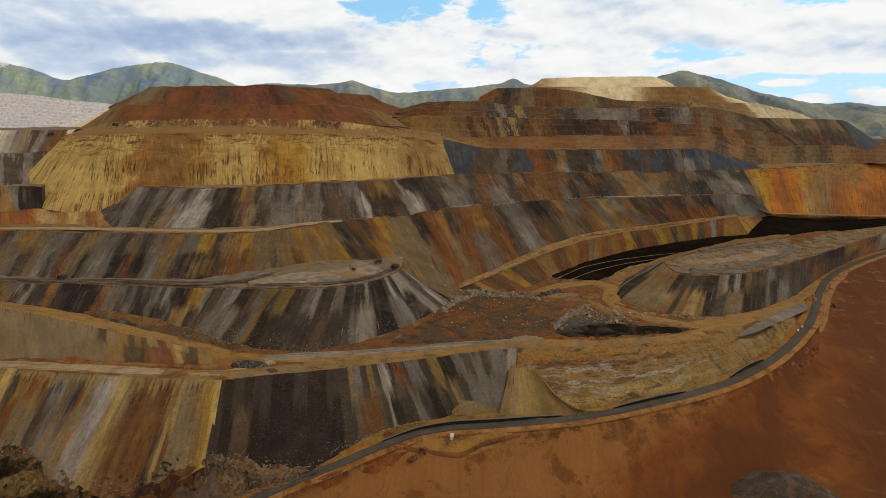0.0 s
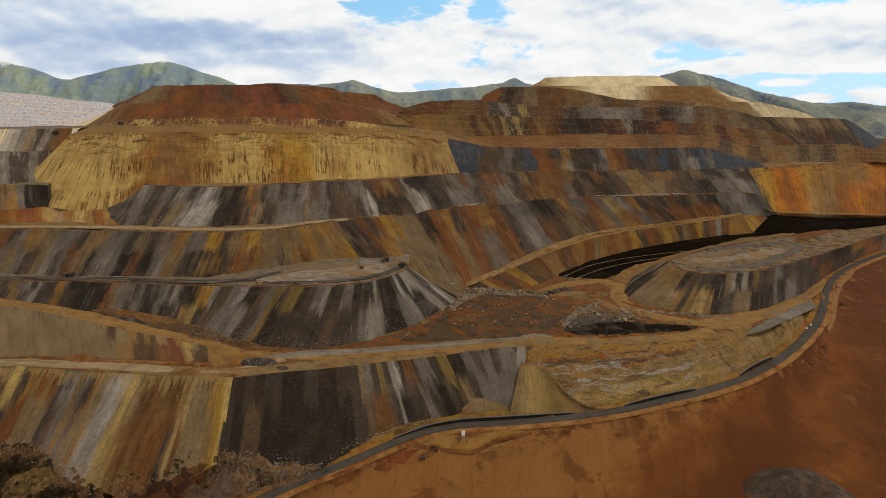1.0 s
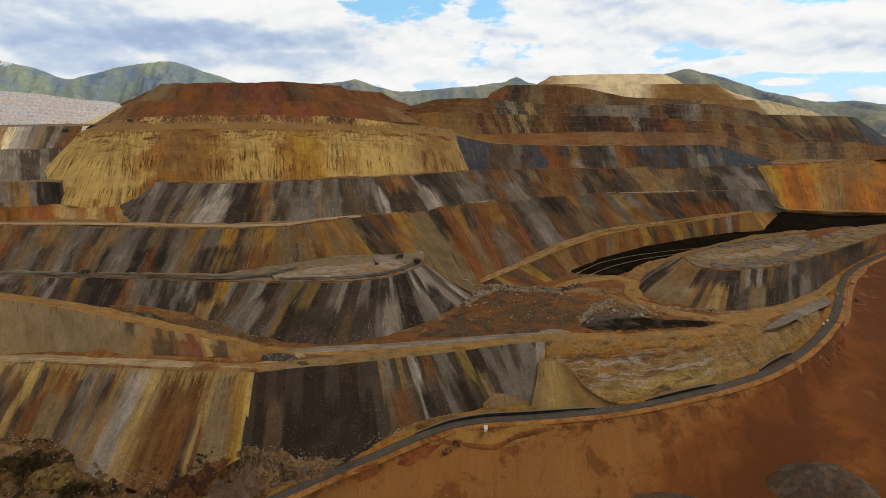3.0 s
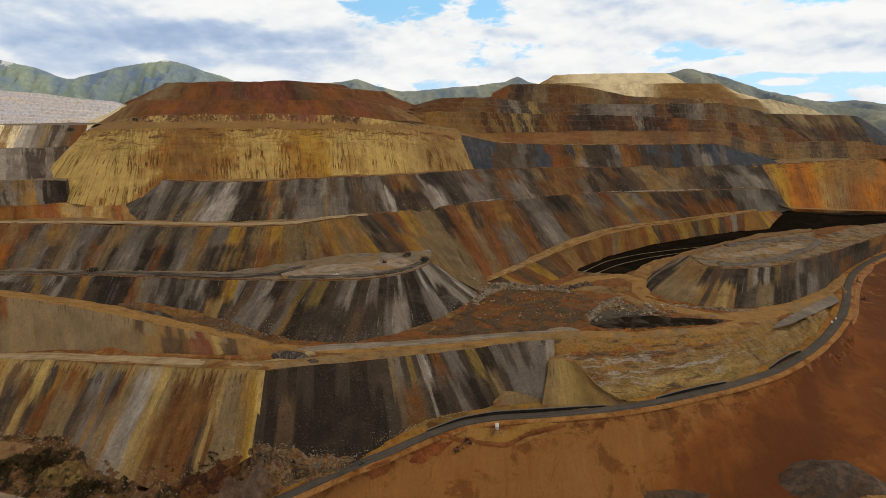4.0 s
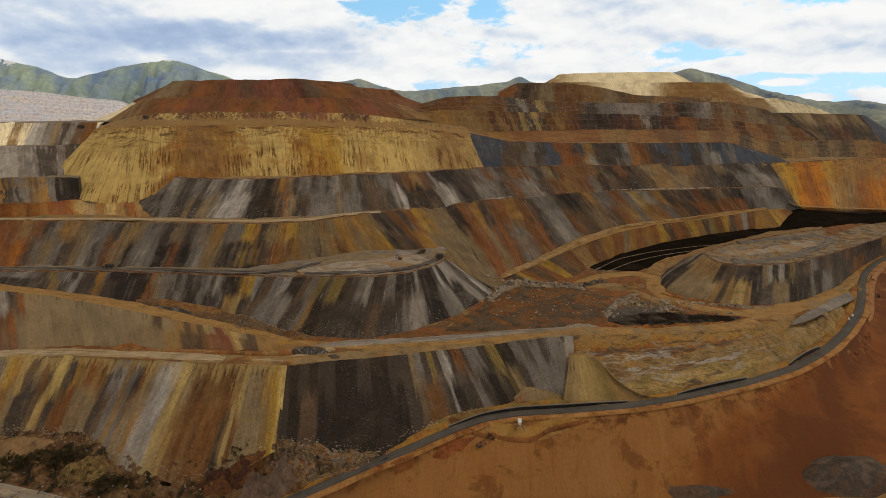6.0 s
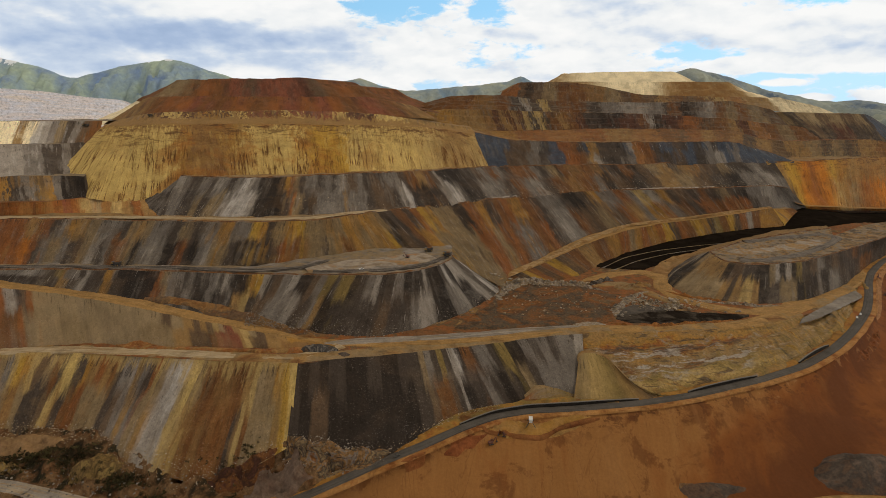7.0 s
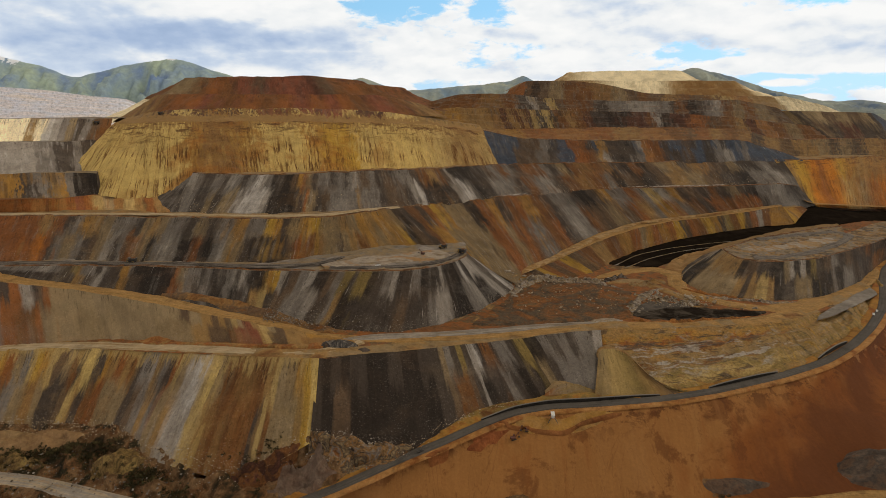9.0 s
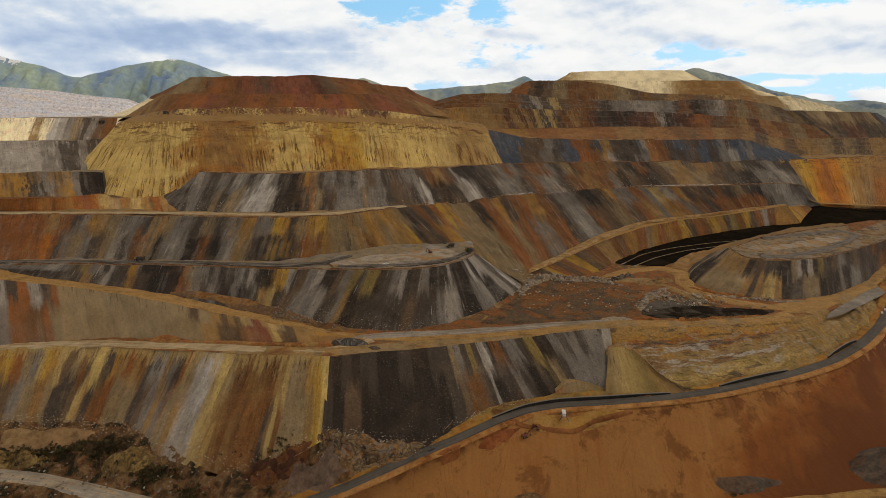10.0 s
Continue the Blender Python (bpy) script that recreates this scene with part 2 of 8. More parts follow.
    colour = t.mix(t.math("MULTIPLY", t.span(thin, 0.42, 0.385, smooth=True), fine * 0.75), colour, t.mix(1.0, colour, (0.5, 0.5, 0.5, 1), "MULTIPLY"))
    # thin chutes of fresh white rubble
    chute = runs(2.2, 55.0, 5.0, 0.68, 9)
    colour = t.mix(t.math("MULTIPLY", t.span(chute, 0.635, 0.67, smooth=True), pale * 1.1), colour, (*HUE["white" if dust in ("grey", "pale") else dust], 1))
    # dark clefts that start at the crest
    cleft = t.math("SUBTRACT", runs(1.9, 26.0, 4.0, 0.7, 6), t.math("MULTIPLY", v, 0.16))
    colour = t.mix(t.math("MULTIPLY", t.span(cleft, 0.555, 0.60, smooth=True), 0.7 * min(1.0, tame)), colour, (0.035, 0.024, 0.016, 1))
    veil = t.noise(t.vec("ADD", place, (15, 80, 2)), 0.02, 6.0, 0.62, 0.5)
    colour = t.mix(t.span(veil, 0.48, 0.68, 0.0, 0.22, smooth=True), colour, (*HUE["bark"], 1))
    if crest:
        edge = t.math("SUBTRACT", v, off_middle(fray, 1.2))
        colour = t.mix(t.span(edge, 0.16, 0.0, 0.0, 0.7, smooth=True), colour, (*HUE[crest], 1))
    if tail:
        edge = t.math("ADD", v, off_middle(fray, 1.6))
        colour = t.mix(t.span(edge, 0.42, 0.62, smooth=True), colour, (*HUE[tail], 1))
    if layered:
        strata = t.noise(t.vec("MULTIPLY", fall, (0.02, 0.10, 1)), 1.0, 8.0, 0.7, 1.6)
        gone = t.span(t.noise(t.vec("MULTIPLY", fall, (0.022, 0.03, 1)), 1.0, 4.0, 0.6), 0.36, 0.6, 0.15, 1.0)
        colour = t.mix(t.math("MULTIPLY", t.math("MULTIPLY", t.span(strata, 0.49, 0.60, smooth=True), gone), layered), colour, (*HUE[dust], 1))
        colour = t.mix(t.math("MULTIPLY", t.math("MULTIPLY", t.span(strata, 0.46, 0.37, smooth=True), gone), layered * 0.9), colour, (*HUE["brown"], 1))
    if rills:
        stain = t.noise(t.vec("MULTIPLY", fall, (0.016, 0.011, 1)), 1.0, 7.0, 0.68, 0.5)
        core = t.math("MULTIPLY", t.span(u, 0.18, 0.38, 0.15, 1.0, smooth=True), t.span(u, 0.8, 0.6, 0.15, 1.0, smooth=True))
        colour = t.mix(t.math("MULTIPLY", t.math("MULTIPLY", t.span(stain, 0.48, 0.62, smooth=True), core), 0.7 * rills), colour, (0.30, 0.115, 0.022, 1))
        bent = t.vec("ADD", fall, t.node("ShaderNodeCombineXYZ", {0: off_middle(fray, 5.0), 1: 0.0, 2: 0.0}).outputs[0])
        cut = t.noise(t.vec("MULTIPLY", bent, (0.10, 0.0035, 1)), 1.0, 4.0, 0.62, 0.1)
        thread = t.math("ABSOLUTE", t.math("SUBTRACT", cut, 0.5))
        dense = t.span(t.noise(t.vec("MULTIPLY", fall, (0.014, 0.022, 1)), 1.0, 4.0), 0.38, 0.58, 0.08, 1.0)
        line = t.math("MULTIPLY", t.math("MULTIPLY", t.span(thread, 0.032, 0.008, smooth=True), t.span(v, 0.1, 0.5, 0.0, 1.0)), dense)
        colour = t.mix(t.math("MULTIPLY", line, rills), colour, (0.13, 0.055, 0.014, 1))
        scar = t.noise(t.vec("MULTIPLY", fall, (0.03, 0.10, 1)), 1.0, 8.0, 0.74, 0.5)
        scar = t.math("MULTIPLY", t.span(scar, 0.515, 0.58, smooth=True), t.span(v, 0.50, 0.08, 0.0, 1.0))
        colour = t.mix(t.math("MULTIPLY", scar, rills * 0.9), colour, (0.11, 0.048, 0.018, 1))
    if ledges:
        level = t.node("ShaderNodeSeparateXYZ", {0: t.node("ShaderNodeNewGeometry").outputs["True Normal"]}).outputs[2]
        colour = t.mix(t.math("MULTIPLY", t.span(level, 0.8, 0.95), ledges), colour, t.ramp(t.span(sway, 0.35, 0.65), [(0.0, HUE["loam"]), (0.5, HUE["tan"]), (1.0, HUE["pale"])]))
    rubble = t.noise(place, 0.3, 5.0, 0.66)
    speck = t.noise(place, 0.75, 3.0, 0.7)
    sparse = t.span(t.noise(t.vec("ADD", place, (60, 3, 9)), 0.045, 5.0, 0.65), 0.42, 0.62, 0.15, 1.0)
    colour = t.mix(t.math("MULTIPLY", t.math("MULTIPLY", t.span(speck, 0.60, 0.66), sparse), 0.55 * tame), colour, t.mix(0.45, t.mix(1.0, colour, (2.2, 2.2, 2.2, 1), "MULTIPLY"), (0.30, 0.26, 0.22, 1)))
    colour = t.mix(t.math("MULTIPLY", t.span(speck, 0.41, 0.36), 0.5 * tame), colour, t.mix(1.0, colour, (0.4, 0.4, 0.4, 1), "MULTIPLY"))
    stains = t.noise(place, 0.03, 4.0, 0.55)
    chips = t.cells(place, 0.75)
    colour = t.mix(1.0, colour, t.grey(t.span(chips, 0.0, 1.0, 1 - 0.07 * tame, 1 + 0.08 * tame)), "MULTIPLY")
    colour = t.mix(1.0, colour, t.grey(t.span(rubble, 0.25, 0.75, 1 - 0.12 * tame, 1 + 0.13 * tame)), "MULTIPLY")
    colour = t.mix(1.0, colour, t.grey(t.span(stains, 0.3, 0.7, 0.88, 1.12)), "MULTIPLY")
    # stones that rolled to the foot, in drifts
    drift = t.span(t.math("ADD", v, t.math("ADD", off_middle(veil, 1.2), off_middle(broad, 1.0))), 0.72, 1.05, 0.0, 0.7)
    stones = t.math("MULTIPLY", t.span(t.noise(place, 0.9, 3.0, 0.6), 0.62, 0.69), drift)
    colour = t.mix(t.math("MULTIPLY", stones, tame), colour, (0.32, 0.285, 0.255, 1))
    finish(t, colour, t.math("ADD", t.math("ADD", t.math("MULTIPLY", thin, 0.8), t.math("MULTIPLY", hair, 0.4)), rubble), 0.7 * tame, 1.1)
    return m


def soil(name, hues, scale=1.0, speck=0.3, along=None, rough=0.95, bump=0.6, gloss=0.15, swirl=0.6):
    """Bare earth and gravel in two to four hues, in patches, with grain."""
    m, t = material(name)
    place = t.node("ShaderNodeTexCoord").outputs["Object"]
    p = place if along is None else t.vec("MULTIPLY", t.node("ShaderNodeUVMap", uv_map="fall").outputs[0], (*along, 1))
    patch = t.noise(p, 0.022 * scale if along is None else 1.0, 6.0, 0.62, swirl)
    n = len(hues) - 1
    colour = t.ramp(t.span(patch, 0.33, 0.67), [(i / n, HUE[h] if isinstance(h, str) else h) for i, h in enumerate(hues)])
    grain = t.noise(place, 0.5, 8.0, 0.72)
    mid = t.noise(t.vec("ADD", place, (40, 7, 3)), 0.09, 5.0, 0.6)
    colour = t.mix(1.0, colour, t.grey(t.span(grain, 0.25, 0.75, 1 - speck, 1 + speck)), "MULTIPLY")
    colour = t.mix(1.0, colour, t.grey(t.span(mid, 0.3, 0.7, 0.80, 1.20)), "MULTIPLY")
    colour = t.mix(t.span(mid, 0.42, 0.38, 0.0, 0.3 * min(1.0, speck * 3), smooth=True), colour, t.mix(1.0, colour, (0.45, 0.42, 0.4, 1), "MULTIPLY"))
    colour = t.mix(1.0, colour, t.grey(t.span(t.cells(place, 0.5), 0.0, 1.0, 1 - 0.22 * speck, 1 + 0.22 * speck)), "MULTIPLY")
    finish(t, colour, t.math("ADD", grain, mid), bump, 0.8, rough, gloss)
    return m


def plain(name, colour, rough=0.6, metal=0.0, wear=0.25):
    m, t = material(name)
    place = t.node("ShaderNodeTexCoord").outputs["Object"]
    dirt = t.noise(place, 1.3, 5.0, 0.65)
    c = t.mix(t.span(dirt, 0.45, 0.75, 0, wear), (*colour, 1), (0.16, 0.11, 0.07, 1))
    p = t.node("ShaderNodeBsdfPrincipled", {"Base Color": c, "Roughness": rough, "Metallic": metal})
    o = t.node("ShaderNodeOutputMaterial")
    t.t.links.new(p.outputs[0], o.inputs[0])
    return m


def cut_bank():
    """Soft layered ground: an ochre cap, dark notches, broken pale beds, an olive washed foot."""
    m, t = material("cut_bank")
    fall = t.node("ShaderNodeUVMap", uv_map="fall").outputs[0]
    place = t.node("ShaderNodeTexCoord").outputs["Object"]
    b = t.node("ShaderNodeSeparateXYZ", {0: t.node("ShaderNodeUVMap", uv_map="band").outputs[0]})
    u, v = b.outputs[0], b.outputs[1]
    bend = t.noise(t.vec("MULTIPLY", fall, (0.02, 0.03, 1)), 1.0, 5.0, 0.6, 0.4)
    ragged = t.noise(t.vec("MULTIPLY", fall, (0.07, 0.13, 1)), 1.0, 7.0, 0.7, 0.6)
    deep = t.math("ADD", v, t.math("ADD", t.math("MULTIPLY", t.math("SUBTRACT", bend, 0.5), 0.7), t.math("MULTIPLY", t.math("SUBTRACT", ragged, 0.5), 0.4)))
    c = t.ramp(deep, [(0.0, HUE["tan"]), (0.14, HUE["ochre"]), (0.2, HUE["rust"]), (0.27, HUE["dark"]), (0.32, HUE["brown"]), (0.36, HUE["tan"]), (0.48, HUE["taupe"]), (0.52, HUE["brown"]), (0.57, HUE["taupe"]), (0.66, HUE["olive"]), (0.8, HUE["straw"]), (0.9, HUE["olive"]), (1.0, HUE["tan"])])
    # lenses of other ground, drawn out sideways and leaning down the slope
    lean = t.vec("ADD", fall, t.node("ShaderNodeCombineXYZ", {0: t.math("MULTIPLY", v, -26.0), 1: 0.0, 2: 0.0}).outputs[0])
    lens = t.noise(t.vec("MULTIPLY", t.vec("ADD", lean, (7, 50, 0)), (0.045, 0.085, 1)), 1.0, 7.0, 0.66, 0.6)
    c = t.mix(t.span(lens, 0.50, 0.56, 0, 0.75, smooth=True), c, t.ramp(t.span(ragged, 0.35, 0.65), [(0.0, HUE["dark"]), (0.3, HUE["olive"]), (0.55, HUE["tan"]), (0.75, HUE["drab"]), (1.0, HUE["pale"])]))
    c = t.mix(t.span(lens, 0.44, 0.38, 0, 0.7, smooth=True), c, t.ramp(t.span(ragged, 0.35, 0.65), [(0.0, HUE["bark"]), (0.5, HUE["loam"]), (1.0, HUE["drab"])]))
    bed = t.noise(t.vec("MULTIPLY", fall, (0.03, 0.2, 1)), 1.0, 7.0, 0.72, 0.5)
    c = t.mix(t.span(bed, 0.55, 0.61, 0, 0.85, smooth=True), c, (*HUE["bark"], 1))
    c = t.mix(t.span(bed, 0.43, 0.37, 0, 0.7, smooth=True), c, (*HUE["ochre"], 1))
    patch = t.noise(t.vec("MULTIPLY", t.vec("ADD", fall, (31, 9, 0)), (0.03, 0.12, 1)), 1.0, 7.0, 0.68, 0.25)
    mid = t.math("MULTIPLY", t.span(deep, 0.2, 0.35, smooth=True), t.span(deep, 0.85, 0.6, smooth=True))
    c = t.mix(t.math("MULTIPLY", t.span(patch, 0.525, 0.58, 0, 0.85, smooth=True), mid), c, (0.33, 0.285, 0.235, 1))
    c = t.mix(t.span(patch, 0.43, 0.38, 0, 0.7, smooth=True), c, (*HUE["dark"], 1))
    # the far end is olive and yellow, washed by rills
    wash = t.noise(t.vec("MULTIPLY", lean, (0.15, 0.03, 1)), 1.0, 7.0, 0.68, 0.4)
    end = t.span(t.math("ADD", u, t.math("MULTIPLY", t.math("SUBTRACT", bend, 0.5), 0.35)), 0.36, 0.6, 0, 0.75, smooth=True)
    c = t.mix(end, c, t.ramp(t.span(wash, 0.34, 0.66), [(0.0, HUE["dark"]), (0.3, HUE["olive"]), (0.5, HUE["tan"]), (0.65, HUE["taupe"]), (0.8, HUE["gold"]), (1.0, HUE["brown"])]))
    grain = t.noise(place, 0.45, 8.0, 0.74)
    c = t.mix(1.0, c, t.grey(t.span(grain, 0.25, 0.75, 0.5, 1.65)), "MULTIPLY")
    finish(t, c, t.math("ADD", t.math("ADD", grain, bed), t.math("MULTIPLY", wash, 0.6)), 0.8, 1.3)
    return m


GRAVEL = soil("grey_gravel", ["grey", "taupe", "grey", "pale"], 1.2)
DIRT = soil("tan_dirt", ["brown", "tan", "taupe", "tan"], 1.0)
OCHRE_ROAD = soil("ochre_road", ["loam", "tan", (0.33, 0.18, 0.055), "tan", (0.36, 0.21, 0.075), "loam"], 1.0, 0.28, along=(0.018, 0.42))
FLOOR_ROAD = soil("floor_road", ["taupe", "pale", "grey", "drab"], 1.0, 0.2, along=(0.015, 0.35))
PALE_ROAD = soil("pale_road", ["tan", (0.42, 0.32, 0.20), (0.34, 0.245, 0.135), "tan"], 1.0, 0.15, along=(0.015, 0.4))
ASPHALT = soil("asphalt", [(0.055, 0.045, 0.037), (0.10, 0.086, 0.072), (0.07, 0.058, 0.048)], 1.0, 0.12, along=(0.01, 0.9))
HUE.update({"clay": (0.285, 0.125, 0.036), "brick": (0.21, 0.071, 0.017), "umber": (0.125, 0.042, 0.013)})


def red_earth():
    """Smooth bare clay, from orange-brown to dark red along the slope, in soft blotches."""
    m, t = material("red_earth")
    place = t.node("ShaderNodeTexCoord").outputs["Object"]
    fall = t.node("ShaderNodeUVMap", uv_map="fall").outputs[0]
    u = t.node("ShaderNodeSeparateXYZ", {0: t.node("ShaderNodeUVMap", uv_map="band").outputs[0]}).outputs[0]
    blot = t.noise(place, 0.017, 6.0, 0.6, 0.8)
    u = t.math("ADD", u, t.math("MULTIPLY", t.math("SUBTRACT", blot, 0.5), 0.25))
    c = t.ramp(u, [(0.0, HUE["brick"]), (0.2, HUE["clay"]), (0.55, HUE["clay"]), (0.61, HUE["brick"]), (0.67, HUE["umber"]), (0.73, HUE["umber"]), (0.79, HUE["brick"]), (0.88, HUE["umber"]), (1.0, HUE["umber"])])
    v = t.node("ShaderNodeSeparateXYZ", {0: t.node("ShaderNodeUVMap", uv_map="band").outputs[0]}).outputs[1]
    dark = t.noise(t.vec("ADD", place, (70, 20, 5)), 0.03, 8.0, 0.68, 0.4)
    c = t.mix(t.span(dark, 0.53, 0.60, 0, 0.65, smooth=True), c, (*HUE["umber"], 1))
    c = t.mix(t.span(dark, 0.41, 0.30, 0, 0.5, smooth=True), c, (0.30, 0.125, 0.034, 1))
    # broken ground under the road: dark crust, lighter scrapes
    crust = t.noise(t.vec("MULTIPLY", place, (1.0, 1.6, 1.0)), 0.06, 8.0, 0.7, 0.3)
    upper = t.span(v, 0.45, 0.02, smooth=True)
    c = t.mix(t.math("MULTIPLY", t.span(crust, 0.52, 0.56, 0, 0.8, smooth=True), upper), c, (0.10, 0.036, 0.013, 1))
    c = t.mix(t.math("MULTIPLY", t.span(crust, 0.415, 0.385, 0, 0.75, smooth=True), upper), c, (0.34, 0.165, 0.062, 1))
    # thin wash-outs
    vein = t.math("ABSOLUTE", t.math("SUBTRACT", t.noise(t.vec("MULTIPLY", t.vec("ADD", place, (5, 90, 0)), (0.03, 0.012, 0.0)), 1.0, 5.0, 0.6, 0.6), 0.5))
    c = t.mix(t.span(vein, 0.006, 0.0, 0, 0.3), c, (0.09, 0.03, 0.011, 1))
    # soft runs of lighter and redder clay down the slope
    wash = t.noise(t.vec("MULTIPLY", place, (0.05, 0.013, 0.0)), 1.0, 7.0, 0.6, 0.5)
    c = t.mix(t.math("MULTIPLY", t.span(wash, 0.50, 0.68, 0, 0.5, smooth=True), t.span(u, 0.68, 0.5)), c, (0.33, 0.155, 0.052, 1))
    c = t.mix(t.span(wash, 0.47, 0.32, 0, 0.4, smooth=True), c, (0.21, 0.062, 0.014, 1))
    thin = t.noise(t.vec("MULTIPLY", place, (0.25, 0.05, 0.0)), 1.0, 6.0, 0.66, 0.2)
    c = t.mix(1.0, c, t.grey(t.span(thin, 0.3, 0.7, 0.93, 1.07)), "MULTIPLY")
    grain = t.noise(place, 0.5, 8.0, 0.7)
    c = t.mix(1.0, c, t.grey(t.span(grain, 0.25, 0.75, 0.88, 1.12)), "MULTIPLY")
    finish(t, c, t.math("ADD", grain, wash), 0.35, 0.8)
    return m


RED_EARTH = red_earth()
BLACK_FLOOR = soil("black_floor", [(0.016, 0.012, 0.008), (0.011, 0.008, 0.006), (0.022, 0.016, 0.011)], 0.8, 0.2, gloss=0.0)
FLOOR = soil("pit_floor_earth", ["brown", (0.16, 0.075, 0.03), "rust", (0.11, 0.07, 0.035), "tan"], 1.8, 0.35)
GROUND = soil("valley_ground", [(0.02, 0.015, 0.007), (0.035, 0.024, 0.011), (0.10, 0.052, 0.022), (0.17, 0.098, 0.045), (0.12, 0.055, 0.021), (0.03, 0.022, 0.01), (0.018, 0.016, 0.006)], 1.8, 0.5, swirl=0.1)
BERM = soil("berm_earth", ["dark", "brown", "grey"], 3.0, 0.4)


# ---- shaping ----
def hashed(ix, iy, seed):
    h = (ix.astype(np.int64) * 374761393 + iy.astype(np.int64) * 668265263 + int(seed) * 974634777) & 0xFFFFFFFF
    h = ((h ^ (h >> 13)) * 1274126177) & 0xFFFFFFFF
    return ((h ^ (h >> 16)) & 0xFFFF) / 32767.5 - 1.0


def value_noise(x, y, seed=0):
    ix, iy = np.floor(x), np.floor(y)
    fx, fy = x - ix, y - iy
    fx, fy = fx * fx * (3 - 2 * fx), fy * fy * (3 - 2 * fy)
    a, b = hashed(ix, iy, seed), hashed(ix + 1, iy, seed)
    c, d = hashed(ix, iy + 1, seed), hashed(ix + 1, iy + 1, seed)
    return (a * (1 - fx) + b * fx) * (1 - fy) + (c * (1 - fx) + d * fx) * fy


def fbm(x, y, seed=0, octaves=4, gain=0.5):
    out, amp = 0.0, 1.0
    for k in range(octaves):
        out = out + amp * value_noise(x, y, seed + k)
        x, y, amp = x * 2.03 + 17.1, y * 2.03 + 5.3, amp * gain
    return out


def spline(points, step, bend=0.6):
    """A smooth line through points (n, d), in steps of about that length of its first three numbers; and each sample's share of the way, point by point."""
    p = np.array(points, float)
    n = len(p)
    ext = np.vstack([2 * p[0] - p[1], p, 2 * p[-1] - p[-2]])
    us = []
    for i in range(n - 1):
        k = max(2, int(np.linalg.norm(p[i + 1][:3] - p[i][:3]) / step))
        us.extend(i + np.arange(k) / k)
    us = np.array(us + [n - 1.0])
    i = np.minimum(us.astype(int), n - 2)
    f = (us - i)[:, None]
    a, b, c, d = ext[i], ext[i + 1], ext[i + 2], ext[i + 3]
    q = 0.5 * (2 * b + (c - a) * f + (2 * a - 5 * b + 4 * c - d) * f ** 2 + (3 * b - a - 3 * c + d) * f ** 3)
    lin = b + (c - b) * f
    return bend * q + (1 - bend) * lin, us / (n - 1)


def grid_mesh(name, V, mat, parent=None, band=None, fall=None, smooth=True):
    """A sheet of quads through the points V (m, k, 3)."""
    m, k = V.shape[:2]
    idx = np.arange(m * k).reshape(m, k)
    quads = np.stack([idx[:-1, :-1], idx[:-1, 1:], idx[1:, 1:], idx[1:, :-1]], -1).reshape(-1, 4)
    me = bpy.data.meshes.new(name)
    me.from_pydata(V.reshape(-1, 3).tolist(), [], quads.tolist())
    for title, uv in (("band", band), ("fall", fall)):
        if uv is not None:
            layer = me.uv_layers.new(name=title)
            layer.data.foreach_set("uv", uv.reshape(-1, 2)[quads.ravel()].astype(np.float32).ravel())
    if smooth:
        me.polygons.foreach_set("use_smooth", np.ones(len(me.polygons), bool))
    me.materials.append(mat)
    ob = new(name, me)
    ob.parent = parent
    return ob


def lengths(V, axis):
    d = np.linalg.norm(np.diff(V, axis=axis), axis=-1)
    pad = [(0, 0), (0, 0)]
    pad[axis] = (1, 0)
    return np.pad(np.cumsum(d, axis=axis), pad)


def empty(name, label, category, group="", kind=""):
    return tagged(new(name), label, category, group, kind)


